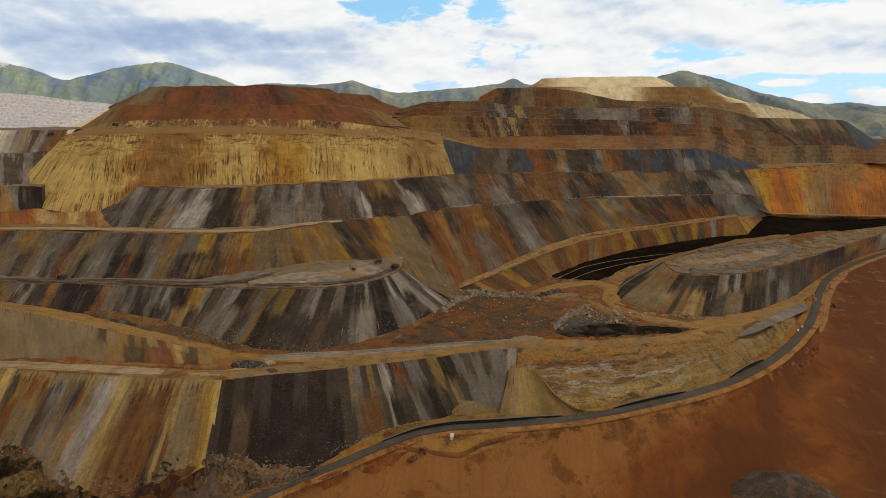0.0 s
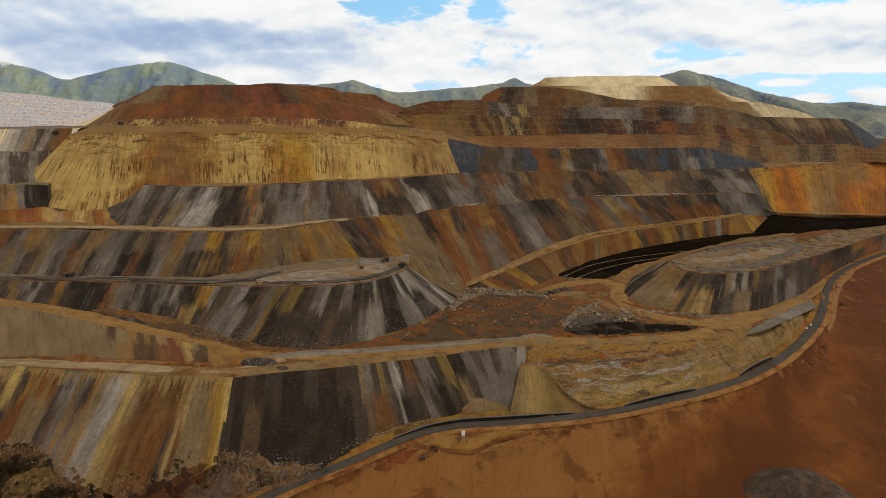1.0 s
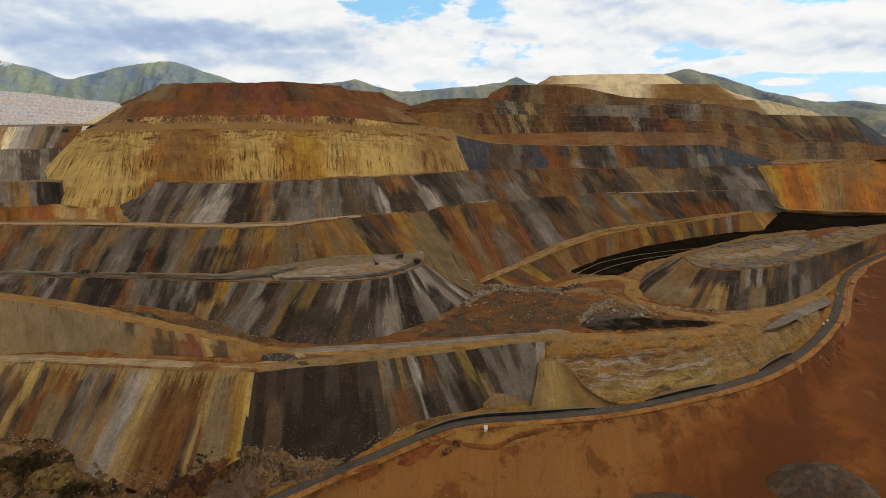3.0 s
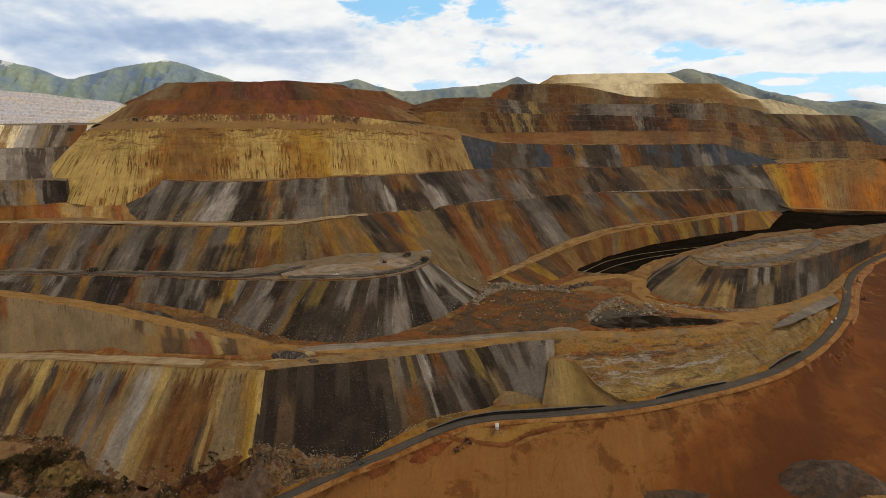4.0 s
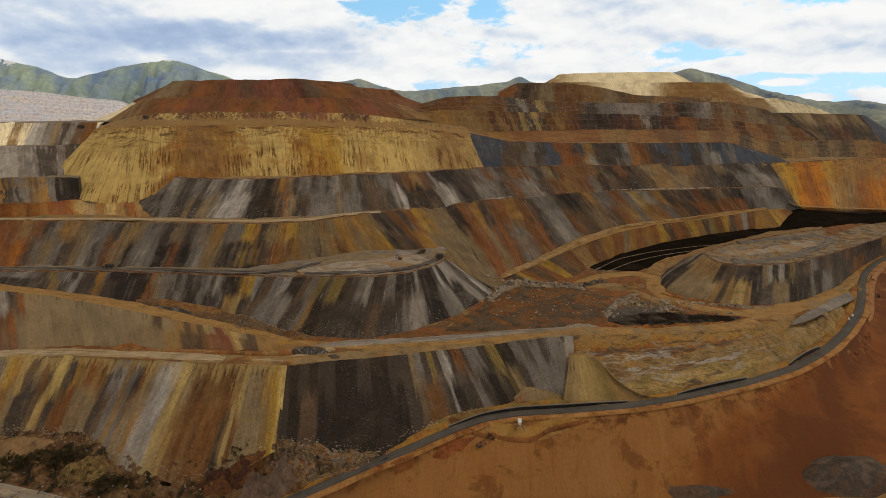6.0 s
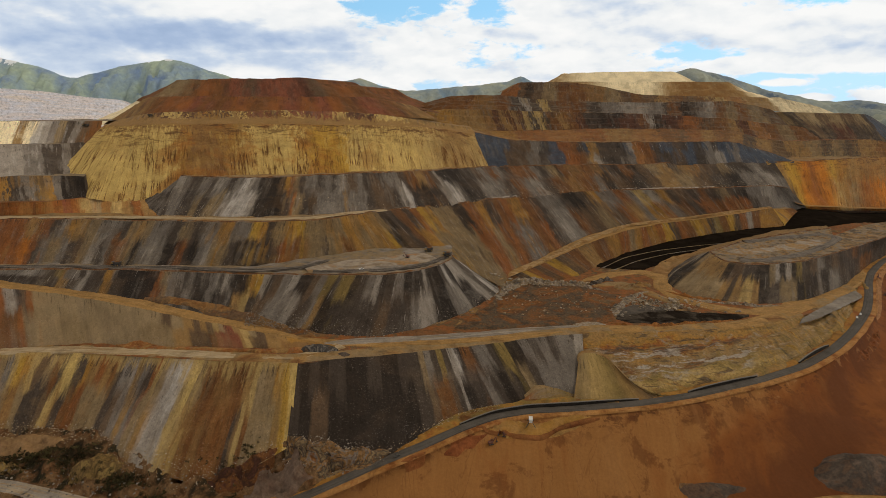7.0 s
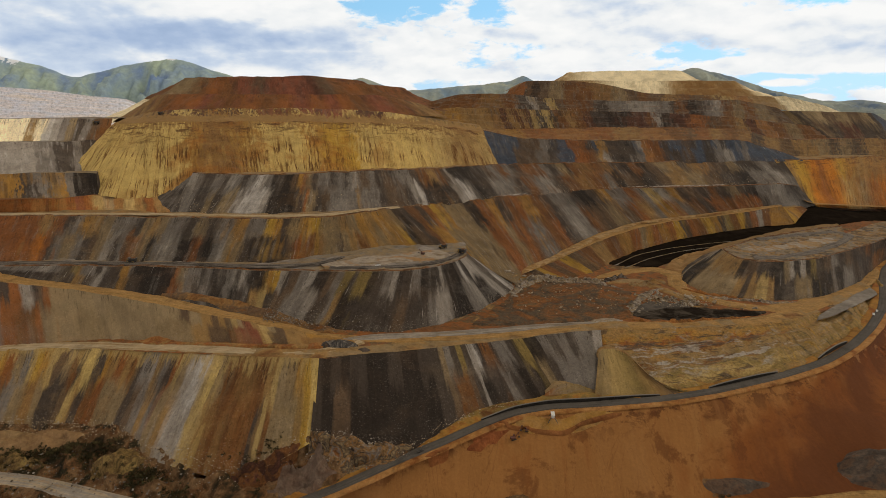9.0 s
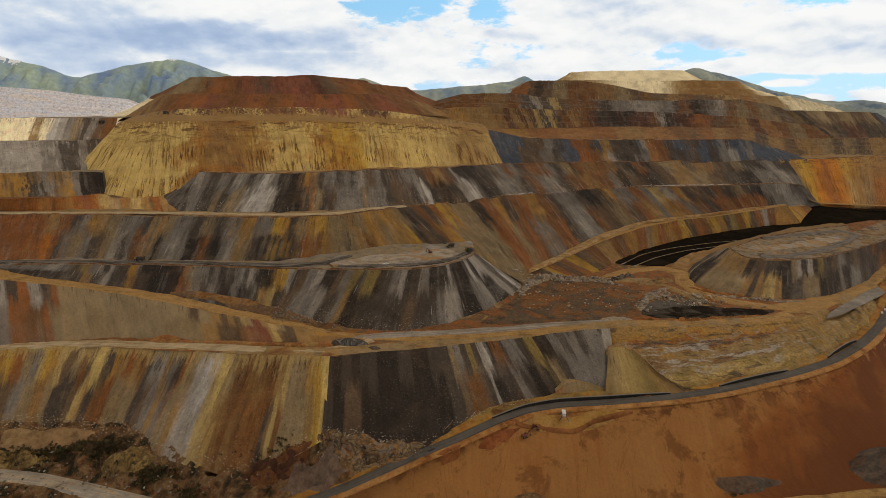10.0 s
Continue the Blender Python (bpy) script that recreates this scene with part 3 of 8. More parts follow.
def terrace(label, sections, mat, back=(0, 90), top=None, step=4.0, rough=1.0, berm=True, seed=1, rill=0.0, name="rock_terrace", spine=None, steps=0, foot=5.0):
    """A lift of tipped rock: its sloping face, the bench on top and the low bank of earth along the bench's edge.
    sections: crest and toe of each fall line."""
    body = empty(name, label, "rock terrace", "benches of the mine")
    cols, u = spline(sections, step, 0.35)
    c, f = cols[:, :3], cols[:, 3:]
    deep = np.linalg.norm(c - f, axis=1).max()
    k = int(max(8, deep / step)) if not steps else steps * 8
    v = np.linspace(0, 1, k + 1)
    h = v
    if steps:
        # small ledges: steep risers with narrow treads between
        g = v * steps
        h = (np.floor(g) + np.clip((g - np.floor(g)) / 0.62, 0, 1) ** 1.1) / steps
        h[-1] = 1.0
    V = c[:, None] + (f - c)[:, None] * v[None, :, None]
    V[..., 2] = c[:, None, 2] + (f - c)[:, None, 2] * h[None]
    # the foot goes on into the ground
    d = (f - c) / (np.linalg.norm(f - c, axis=1, keepdims=True) + 1e-9)
    V = np.concatenate([V, (f + d * foot - np.array([0, 0, 0.3 * foot]))[:, None]], 1)
    v = np.append(v, 1.0)
    um = np.concatenate([[0], np.cumsum(np.linalg.norm(np.diff((c + f) / 2, axis=0), axis=1))])
    vm = np.linalg.norm(c - f, axis=1)[:, None] * v[None]
    U = np.broadcast_to(um[:, None], vm.shape)
    tu, tv = np.gradient(V, axis=0), np.gradient(V, axis=1)
    n = np.cross(tu, tv)
    n /= np.linalg.norm(n, axis=-1, keepdims=True) + 1e-9
    n *= np.where(n[..., 2:] < 0, -1, 1)
    lump = fbm(U * 0.022, vm * 0.015, seed, 3) * 1.5 + fbm(U * 0.085, vm * 0.018, seed + 9, 2) * 0.9 + fbm(U * 0.15, vm * 0.07, seed + 20, 1) * 0.4
    if rill:
        cut = fbm(U * 0.13, vm * 0.008, seed + 31, 3, 0.6)
        lump = lump - rill * np.clip(0.35 - np.abs(cut), 0, 1) * 6 * np.clip(v[None] * 1.6, 0.1, 1)
    V = V + n * (lump * rough * (0.55 + 0.45 * np.clip(v * 3, 0, 1))[None])[..., None]
    band = np.stack([np.broadcast_to(u[:, None], vm.shape), np.broadcast_to(v[None], vm.shape)], -1)
    fall = np.stack([U, vm], -1)
    grid_mesh("slope_face", V, mat, body, band, fall)
    # bench
    w = np.linspace(0, 1, 7) ** 1.4
    if spine is None:
        run = np.broadcast_to(np.array([back[0], back[1], 0.0]), (len(c), 3))
    else:
        sp, _ = spline([tuple(a) + tuple(b) for a, b in zip([q[:3] for q in sections], spine)], step, 0.35)
        run = sp[:, 3:] - V[:, 0]
    T = V[:, :1] + run[:, None] * w[None, :, None]
    T[:, 1:, 2] += fbm(T[:, 1:, 0] * 0.05, T[:, 1:, 1] * 0.05, seed + 40, 3) * 0.4
    grid_mesh("bench_top", T, top or GRAVEL, body, None, np.stack([np.broadcast_to(um[:, None], T.shape[:2]), np.broadcast_to(w[None] * 60, T.shape[:2])], -1))
    if berm:
        b = run * np.array([1, 1, 0.0])
        b = b / (np.linalg.norm(b, axis=1, keepdims=True) + 1e-9)
        h = 1.1 + 0.5 * fbm(um * 0.12, um * 0.0, seed + 55, 3)
        prof = [(0.3, -0.4, 0), (1.2, 0.55, 1), (2.0, 1.0, 1), (2.9, 0.5, 1), (4.0, -0.4, 0)]
        B = np.stack([V[:, 0] + b * o + np.array([0, 0, 1.0]) * (h * z if s else np.full(len(h), z))[:, None] for o, z, s in prof], 1)
        grid_mesh("edge_berm", B, BERM, body)
    return body


def ribbon(name, label, line, width, mat, step=4.0, lift=0.35, category="road", crown=0.15, seed=3, ragged=0.0, kind="structure", z_of=None, taper=0.0):
    """A road along a line of its middle, with edges that fall into the ground."""
    c, _ = spline(line, step)
    d = np.gradient(c, axis=0)
    d[:, 2] = 0
    d /= np.linalg.norm(d, axis=1, keepdims=True)
    side = np.stack([d[:, 1], -d[:, 0], np.zeros(len(d))], 1)
    s = np.concatenate([[0], np.cumsum(np.linalg.norm(np.diff(c, axis=0), axis=1))])
    offs = np.array([-0.62, -0.5, -0.25, 0, 0.25, 0.5, 0.62])
    high = np.array([-1.2, 0, crown * 0.7, crown, crown * 0.7, 0, -1.2]) + lift
    wid = width * (1 + ragged * fbm(s * 0.04, s * 0, seed, 3))
    if taper:
        wid = wid * np.clip(np.minimum(s, s[-1] - s) / taper, 0.12, 1) ** 0.7
    V = c[:, None] + side[:, None] * (offs[None] * wid[:, None])[..., None]
    if z_of is not None:
        V[..., 2] = z_of(V[..., 0], V[..., 1])
    V[..., 2] += high[None]
    fall = np.stack([np.broadcast_to(s[:, None], V.shape[:2]), np.broadcast_to(offs[None] * width, V.shape[:2])], -1)
    return tagged(grid_mesh(name, V, mat, None, None, fall), label, category, "", kind)


def shifted(line, across):
    """The line moved sideways by that many metres (to its right: plus)."""
    c = np.array(line, float)
    d = np.gradient(c, axis=0)
    d[:, 2] = 0
    d /= np.linalg.norm(d, axis=1, keepdims=True)
    c[:, 0] += d[:, 1] * across
    c[:, 1] -= d[:, 0] * across
    return c


def surface(points):
    """A smooth height z(x, y) through the points."""
    p = np.array(points, float)
    r = np.hypot(p[:, None, 0] - p[None, :, 0], p[:, None, 1] - p[None, :, 1])
    a = np.block([[r, np.ones((len(p), 1))], [np.ones((1, len(p))), np.zeros((1, 1))]])
    w = np.linalg.solve(a + np.diag([1e-3] * len(p) + [0]), np.append(p[:, 2], 0))

    def z(x, y):
        x, y = np.asarray(x, float), np.asarray(y, float)
        out = np.full(x.shape, w[-1])
        for (px, py, _), k in zip(p, w):
            out = out + k * np.hypot(x - px, y - py)
        return out
    return z


def ground_at(x, y):
    """The height of whatever stands highest at (x, y) so far."""
    hit, place, *_ = scene.ray_cast(bpy.context.evaluated_depsgraph_get(), Vector((float(x), float(y), 900.0)), Vector((0, 0, -1)))
    return place.z if hit else 0.0


lie = np.vectorize(ground_at, otypes=[float])


# ---- ground ----
ROAD = [
    (-241.2, 305.7, 16.0),
    (-208.8, 314.4, 22.0),
    (-175.0, 323.2, 28.5),
    (-146.8, 330.3, 36.0),
    (-122.0, 338.5, 43.0),
    (-101.9, 347.6, 47.5),
    (-75.1, 360.7, 51.5),
    (-44.1, 378.7, 55.5),
    (-19.1, 390.0, 58.0),
    (7.0, 393.8, 60.5),
    (37.5, 392.9, 63.0),
    (55.8, 392.9, 64.5),
    (95.2, 397.7, 65.5),
    (138.2, 407.9, 66.5),
    (168.2, 417.7, 67.5),
    (207.1, 431.9, 68.5),
    (254.0, 452.4, 71.0),
    (299.8, 482.5, 74.0),
    (344.3, 520.9, 76.5),
    (391.0, 569.1, 78.5),
    (425.5, 613.3, 80.5),
    (460.3, 661.6, 81.5),
    (496.3, 705.3, 82.5),
    (547.0, 753.3, 84.0),
    (611.5, 800.2, 86.0),
    (687.9, 846.5, 88.0),
    (852.8, 932.4, 92.0),
]
RED_FOOT = [
    (-222.0, 296.0, 8.0),
    (-178.3, 310.0, 12.0),
    (-130.5, 323.3, 20.0),
    (-71.1, 331.8, 24.0),
    (-9.4, 337.0, 22.0),
    (45.9, 340.9, 22.0),
    (106.5, 345.9, 24.0),
    (166.4, 346.7, 28.0),
    (219.3, 349.3, 32.0),
    (281.1, 352.6, 36.0),
    (341.7, 358.5, 40.0),
    (425.1, 370.1, 46.0),
]
LOW = [
    (-503.3, 401.8, 34.5), (-439.6, 406.5, 36.5), (-389.2, 406.6, 37.5), (-334.8, 395.0, 39.5), (-282.6, 368.7, 36.5), (-224.7, 350.3, 34.5), (-189.9, 352.4, 49.0), (-169.2, 362.8, 57.5),
    (-133.2, 357.4, 51.5), (-101.3, 358.5, 47.5), (-74.6, 382.0, 50.0), (-42.2, 402.9, 52.0), (2.8, 418.1, 53.0), (30.9, 423.7, 58.0), (51.5, 420.2, 60.0), (-140.8, 348.9, 47.0), (-159.7, 344.8, 40.0), (-190.9, 341.2, 30.0), (-257.7, 346.3, 26.0),
    (-418.7, 364.8, 22.0), (-297.1, 340.7, 18.0), (-382.4, 380.5, 29.0), (-332.7, 372.3, 30.0), (-600, 380, 26), (-700, 250, 15),
]
low_z = surface(LOW + [(x, y, z - 3.5) for x, y, z in ROAD[1:15:2]] + [(x, y, z - 12) for x, y, z in RED_FOOT[1::2]] + [(x, y + 22, z - 6) for x, y, z in RED_FOOT[2::3]] + [(-200, 300, 12), (0, 300, 10), (200, 300, 14), (450, 320, 30), (0, 0, 0), (-900, 0, 0), (900, 0, 10)])


GULLY_LINE = [(-505.4, 366.0, 24.0), (-456.0, 366.7, 23.0), (-408.0, 362.6, 21.0), (-373.4, 357.4, 21.0), (-337.1, 348.2, 20.0), (-311.1, 341.0, 19.5), (-277.1, 333.5, 17.0), (-231.8, 324.0, 13.5)]


def build_ground():
    """One sheet from below the camera to the horizon: the gully at the foot of the tips, then the valley behind."""
    def axis(lo, a, b, hi, fine):
        n1, n2 = 26, 26
        return np.concatenate([a - (a - lo) * (np.linspace(1, 0, n1)[:-1] ** 2.2), np.arange(a, b, fine), b + (hi - b) * np.linspace(0, 1, n2) ** 2.2])
    xs = axis(-9000, -480, 460, 9000, 2.6)
    ys = axis(-2500, 285, 425, 5000, 2.2)
    X, Y = np.meshgrid(xs, ys, indexing="ij")
    near = low_z(np.clip(X, -700, 700), np.clip(Y, 60, 430))
    far = 12 + 128 * np.clip((Y - 700) / 1400, 0, 1)
    k = np.clip((Y - 430) / 120, 0, 1)
    Z = near * (1 - k) + np.minimum(far, 40 + far * 0.7) * k
    Z += (fbm(X * 0.03, Y * 0.05, 5, 4) * 2.2 + (0.3 - np.abs(fbm(X * 0.045 + Y * 0.02, Y * 0.07, 6, 5))) * 9.0 + fbm(X * 0.14, Y * 0.16, 8, 3) * 0.6) * np.clip((430 - Y) / 30, 0.2, 1)
    # the gully road lies on a graded strip
    g = spline(GULLY_LINE, 3)[0]
    off = np.abs(Y - np.interp(X, g[:, 0], g[:, 1])) + 60 * np.clip(X - g[-1, 0], 0, 1)
    k = np.clip((15 - off) / 9, 0, 1)
    Z = Z * (1 - k) + np.interp(X, g[:, 0], g[:, 2]) * k
    # the bedrock stays well under the red slope
    foot, road = np.array(RED_FOOT), np.array(ROAD)
    inside = np.minimum(Y - np.interp(X, foot[:, 0], foot[:, 1]) - 5, np.interp(X, road[:, 0], road[:, 1]) - 9 - Y)
    Z -= 7 * np.clip(inside / 8, 0, 1) * ((X > foot[0, 0]) & (X < foot[-1, 0]))
    toe = np.array([q[3:5] for q in WEST + BLACK[1:]])
    Z -= 7 * np.clip((Y - np.interp(X, toe[:, 0], toe[:, 1]) - 2) / 6, 0, 1) * ((X > toe[0, 0]) & (X < toe[-1, 0]) & (Y < 480))
    tagged(grid_mesh("ground", np.stack([X, Y, Z], -1), GROUND), "brown and rust bare valley ground with scattered rubble", "ground", "", "structure")


RIM = [
    (62.1, 479.2, 90.0, 49.9, 407.1, 64.0),
    (96.2, 483.0, 90.0, 92.0, 403.6, 64.5),
    (137.6, 483.0, 90.0, 129.1, 408.8, 65.5),
    (181.6, 490.5, 89.0, 169.8, 422.3, 67.0),
    (222.0, 499.4, 88.0, 213.2, 442.8, 68.5),
    (267.1, 515.7, 87.0, 259.4, 463.3, 71.0),
    (314.9, 543.5, 86.0, 302.7, 492.3, 74.0),
    (368.2, 585.3, 84.0, 345.4, 529.1, 76.0),
    (424.2, 635.9, 83.0, 402.7, 589.9, 79.0),
    (473.9, 693.1, 82.5, 458.2, 661.6, 81.5),
]
BASE = [
    (-532, 470, 72), (-387, 456, 82), (-267, 422, 92), (-171, 400, 98), (-113, 426, 92), (-22, 456, 89), (67, 479, 90), (182, 490, 89), (267, 516, 87), (368, 585, 83.5), (474, 693, 81),
    (4, 611, 86), (28, 537, 86), (-67, 509, 89), (-121, 474, 91), (153, 556, 88), (244, 582, 87.5), (208, 645, 89), (168, 721, 83), (213, 809, 87), (448, 932, 100), (592, 1008, 114),
    (700, 1105, 94), (850, 1165, 85),
    (525, 748, 84), (683, 864, 87), (-400, 473, 82), (-284, 451, 90), (-8, 632, 91),
]
floor_z = surface(BASE)
WEST = [
    (-531.6, 470.2, 72.0, -504.3, 402.5, 34.0),
    (-454.2, 464.4, 77.0, -440.4, 407.3, 36.0),
    (-386.8, 456.3, 82.0, -390.0, 407.3, 37.0),
    (-324.7, 438.2, 87.0, -335.5, 395.7, 39.0),
    (-267.2, 421.8, 92.0, -283.2, 369.4, 36.0),
    (-214.5, 407.9, 95.5, -225.1, 350.9, 34.0),
    (-188.0, 403.0, 97.0, -189.9, 352.4, 49.0),
    (-169.7, 400.0, 98.0, -167.4, 359.0, 60.0),
]
BLACK = [
    (-171.4, 400.0, 98.0, -169.1, 359.0, 60.0),
    (-141.3, 414.7, 95.0, -131.9, 353.8, 54.0),
    (-112.6, 425.9, 92.0, -100.3, 354.9, 50.0),
    (-86.6, 435.3, 91.0, -73.8, 377.4, 53.0),
    (-59.6, 445.0, 90.0, -41.8, 399.6, 55.0),
    (-21.6, 456.1, 89.0, 2.7, 413.0, 57.0),
    (8.0, 466.7, 89.0, 23.8, 424.1, 66.0),
    (43.8, 474.2, 90.0, 50.1, 417.7, 66.0),
    (67.3, 479.2, 90.0, 54.4, 407.1, 64.0),
]


build_ground()
RIM_LINE, _ = spline([q[:3] for q in WEST] + [q[:3] for q in BLACK[1:]] + [q[:3] for q in RIM[1:]] + [(620, 830, 85), (800, 930, 92)], 5)


def floor_top(x, y):
    """The height of the pit floor, which meets the crest of the lowest slopes."""
    yf, zf = np.interp(x, RIM_LINE[:, 0], RIM_LINE[:, 1]), np.interp(x, RIM_LINE[:, 0], RIM_LINE[:, 2])
    k = np.clip((y - yf) / 25, 0, 1)
    return zf * (1 - k) + floor_z(x, y) * k - 0.6


def build_floor():
    """The pit floor behind the lowest tips."""
    c = RIM_LINE
    far = np.interp(c[:, 0], (-540, -200, 100, 700, 800), (560, 640, 900, 1180, 1240))
    w = np.linspace(0, 1, 110)
    V = np.repeat(c[:, None], 110, 1)
    V[..., 1] += (far - c[:, 1])[:, None] * w[None]
    k = np.clip((V[..., 1] - c[:, None, 1]) / 25, 0, 1)
    V[..., 2] = floor_top(V[..., 0], V[..., 1])
    V[..., 2] += (fbm(V[..., 0] * 0.03, V[..., 1] * 0.03, 61, 4) * 0.4 + fbm(V[..., 0] * 0.12, V[..., 1] * 0.12, 66, 3) * 0.2) * k
    tagged(grid_mesh("pit_floor", V, FLOOR), "rusty brown pit floor of graded earth with scattered stones", "pit floor", "", "structure")


build_floor()


def build_red_slope():
    """The bare red slope below the asphalt road."""
    a = shifted(ROAD, 7.6)
    a[:, 2] -= 0.6
    top, u = spline(a, 4)
    b, _ = spline(RED_FOOT, 4)
    s = np.linspace(0, 1, len(b))
    base = np.stack([np.interp(u ** 1.25, s, b[:, i]) for i in range(3)], 1)
    v = np.linspace(0, 1.25, 44)
    V = top[:, None] + (base - top)[:, None] * v[None, :, None]
    V[..., 2] += (fbm(V[..., 0] * 0.02, V[..., 1] * 0.03, 71, 4) * 1.6 + fbm(V[..., 0] * 0.1, V[..., 1] * 0.1, 77, 3) * 0.35) * np.clip(v * 6, 0, 1)[None]
    um = np.concatenate([[0], np.cumsum(np.linalg.norm(np.diff(top, axis=0), axis=1))])
    fall = np.stack([np.broadcast_to(um[:, None], V.shape[:2]), np.linalg.norm(base - top, axis=1)[:, None] * v[None]], -1)
    tagged(grid_mesh("red_slope", V, RED_EARTH, None, np.stack([np.broadcast_to(u[:, None], V.shape[:2]), np.broadcast_to(v[None], V.shape[:2])], -1), fall), "smooth bare red earth slope below the paved road", "slope", "", "structure")


build_red_slope()

# ---- benches, from the lowest up ----
terrace("variegated ochre, grey and white tipped rock slope", WEST,
        streaked("west_streaks", [
    (0.109, "ochre"), (0.121, "gold"), (0.145, "rust"), (0.162, "taupe"), (0.179, "grey"), (0.197, "straw"),
    (0.200, "gold"), (0.218, "ochre"), (0.234, "straw"), (0.248, "bark"), (0.266, "taupe"), (0.285, "brown"),
    (0.296, "dark"), (0.309, "yellow"), (0.322, "yellow"), (0.330, "dark"), (0.340, "dark"), (0.351, "ochre"),
    (0.368, "tan"), (0.389, "rust"), (0.407, "tan"), (0.420, "brown"), (0.434, "dark"), (0.446, "grey"),
    (0.463, "pale"), (0.473, "tan"), (0.488, "grey"), (0.503, "dark"), (0.518, "rust"), (0.527, "straw"),
    (0.540, "taupe"), (0.554, "pale"), (0.570, "white"), (0.587, "white"), (0.596, "straw"), (0.612, "yellow"),
    (0.626, "taupe"), (0.652, "brown"), (0.685, "loam"), (0.733, "brown"), (0.766, "tan"), (0.789, "straw"),
    (0.814, "drab"), (0.850, "taupe"), (0.896, "ochre"), (0.946, "gold"), (0.979, "yellow"),
], low=[
    (0.136, "bark"), (0.159, "grey"), (0.183, "taupe"), (0.209, "loam"), (0.228, "taupe"), (0.243, "dark"),
    (0.269, "dark"), (0.285, "bark"), (0.296, "straw"), (0.306, "tan"), (0.321, "dark"), (0.338, "brown"),
    (0.358, "rust"), (0.386, "taupe"), (0.414, "taupe"), (0.436, "dark"), (0.452, "bark"), (0.468, "grey"),
    (0.488, "tan"), (0.504, "grey"), (0.525, "taupe"), (0.545, "tan"), (0.566, "pale"), (0.590, "pale"),
    (0.603, "straw"), (0.613, "straw"), (0.622, "tan"), (0.637, "loam"), (0.663, "brown"), (0.700, "brown"),
    (0.731, "brown"), (0.745, "dark"), (0.756, "bark"), (0.770, "straw"), (0.790, "brown"), (0.808, "taupe"),
    (0.836, "drab"), (0.879, "drab"), (0.925, "tan"), (0.957, "gold"), (0.983, "yellow"),
], tone=1, warp=0.013, fine=0.42, second="straw", second_amount=0.35, seed=1, mingle=0.48, dust="taupe", pale=0.4, murk=0.245, size=1.25, blend=0.22, crest="straw"),
        back=(0, 16), top=DIRT, step=2.5, rough=0.9, berm=False, seed=1)
terrace("near-black tipped rock slope with grey and olive streaks", BLACK,
        streaked("black_streaks", [
    (0.004, "dark"), (0.027, "black"), (0.058, "dark"), (0.082, "black"), (0.109, "dark"), (0.135, "dark"),
    (0.156, "black"), (0.206, "black"), (0.224, "dark"), (0.250, "dark"), (0.270, "black"), (0.317, "black"),
    (0.334, "dark"), (0.369, "dark"), (0.398, "dark"), (0.414, "taupe"), (0.435, "grey"), (0.461, "dark"),
    (0.481, "olive"), (0.501, "dark"), (0.518, "pale"), (0.530, "white"), (0.540, "black"), (0.553, "brown"),
    (0.568, "brown"), (0.580, "dark"), (0.591, "grey"), (0.608, "grey"), (0.628, "dark"), (0.645, "black"),
    (0.658, "olive"), (0.681, "olive"), (0.697, "black"), (0.734, "black"), (0.749, "grey"), (0.765, "grey"),
    (0.787, "dark"), (0.819, "grey"), (0.847, "dark"), (0.876, "grey"), (0.922, "grey"), (0.973, "pale"),
], low=[
    (0.004, "dark"), (0.040, "black"), (0.068, "bark"), (0.125, "black"), (0.255, "black"), (0.347, "black"),
    (0.401, "dark"), (0.427, "bark"), (0.450, "brown"), (0.475, "brown"), (0.495, "bark"), (0.508, "dark"),
    (0.518, "pale"), (0.525, "black"), (0.556, "dark"), (0.580, "grey"), (0.596, "dark"), (0.621, "black"),
    (0.648, "dark"), (0.682, "black"), (0.711, "taupe"), (0.744, "dark"), (0.776, "grey"), (0.835, "grey"),
    (0.908, "grey"),
], tone=0.92, warp=0.009, fine=0.3, second="black", second_amount=0.25, seed=2, mingle=0.36, pale=0.15, dust="dark", murk=0.175, size=1.2),
        back=(0, 16), top=DIRT, step=2.5, rough=0.9, berm=False, seed=2)
terrace("layered tan, ochre and grey cut bank above the road", RIM,
        cut_bank(),
        back=(0, 16), top=DIRT, step=2.5, rough=1.6, berm=False, seed=3, steps=3)
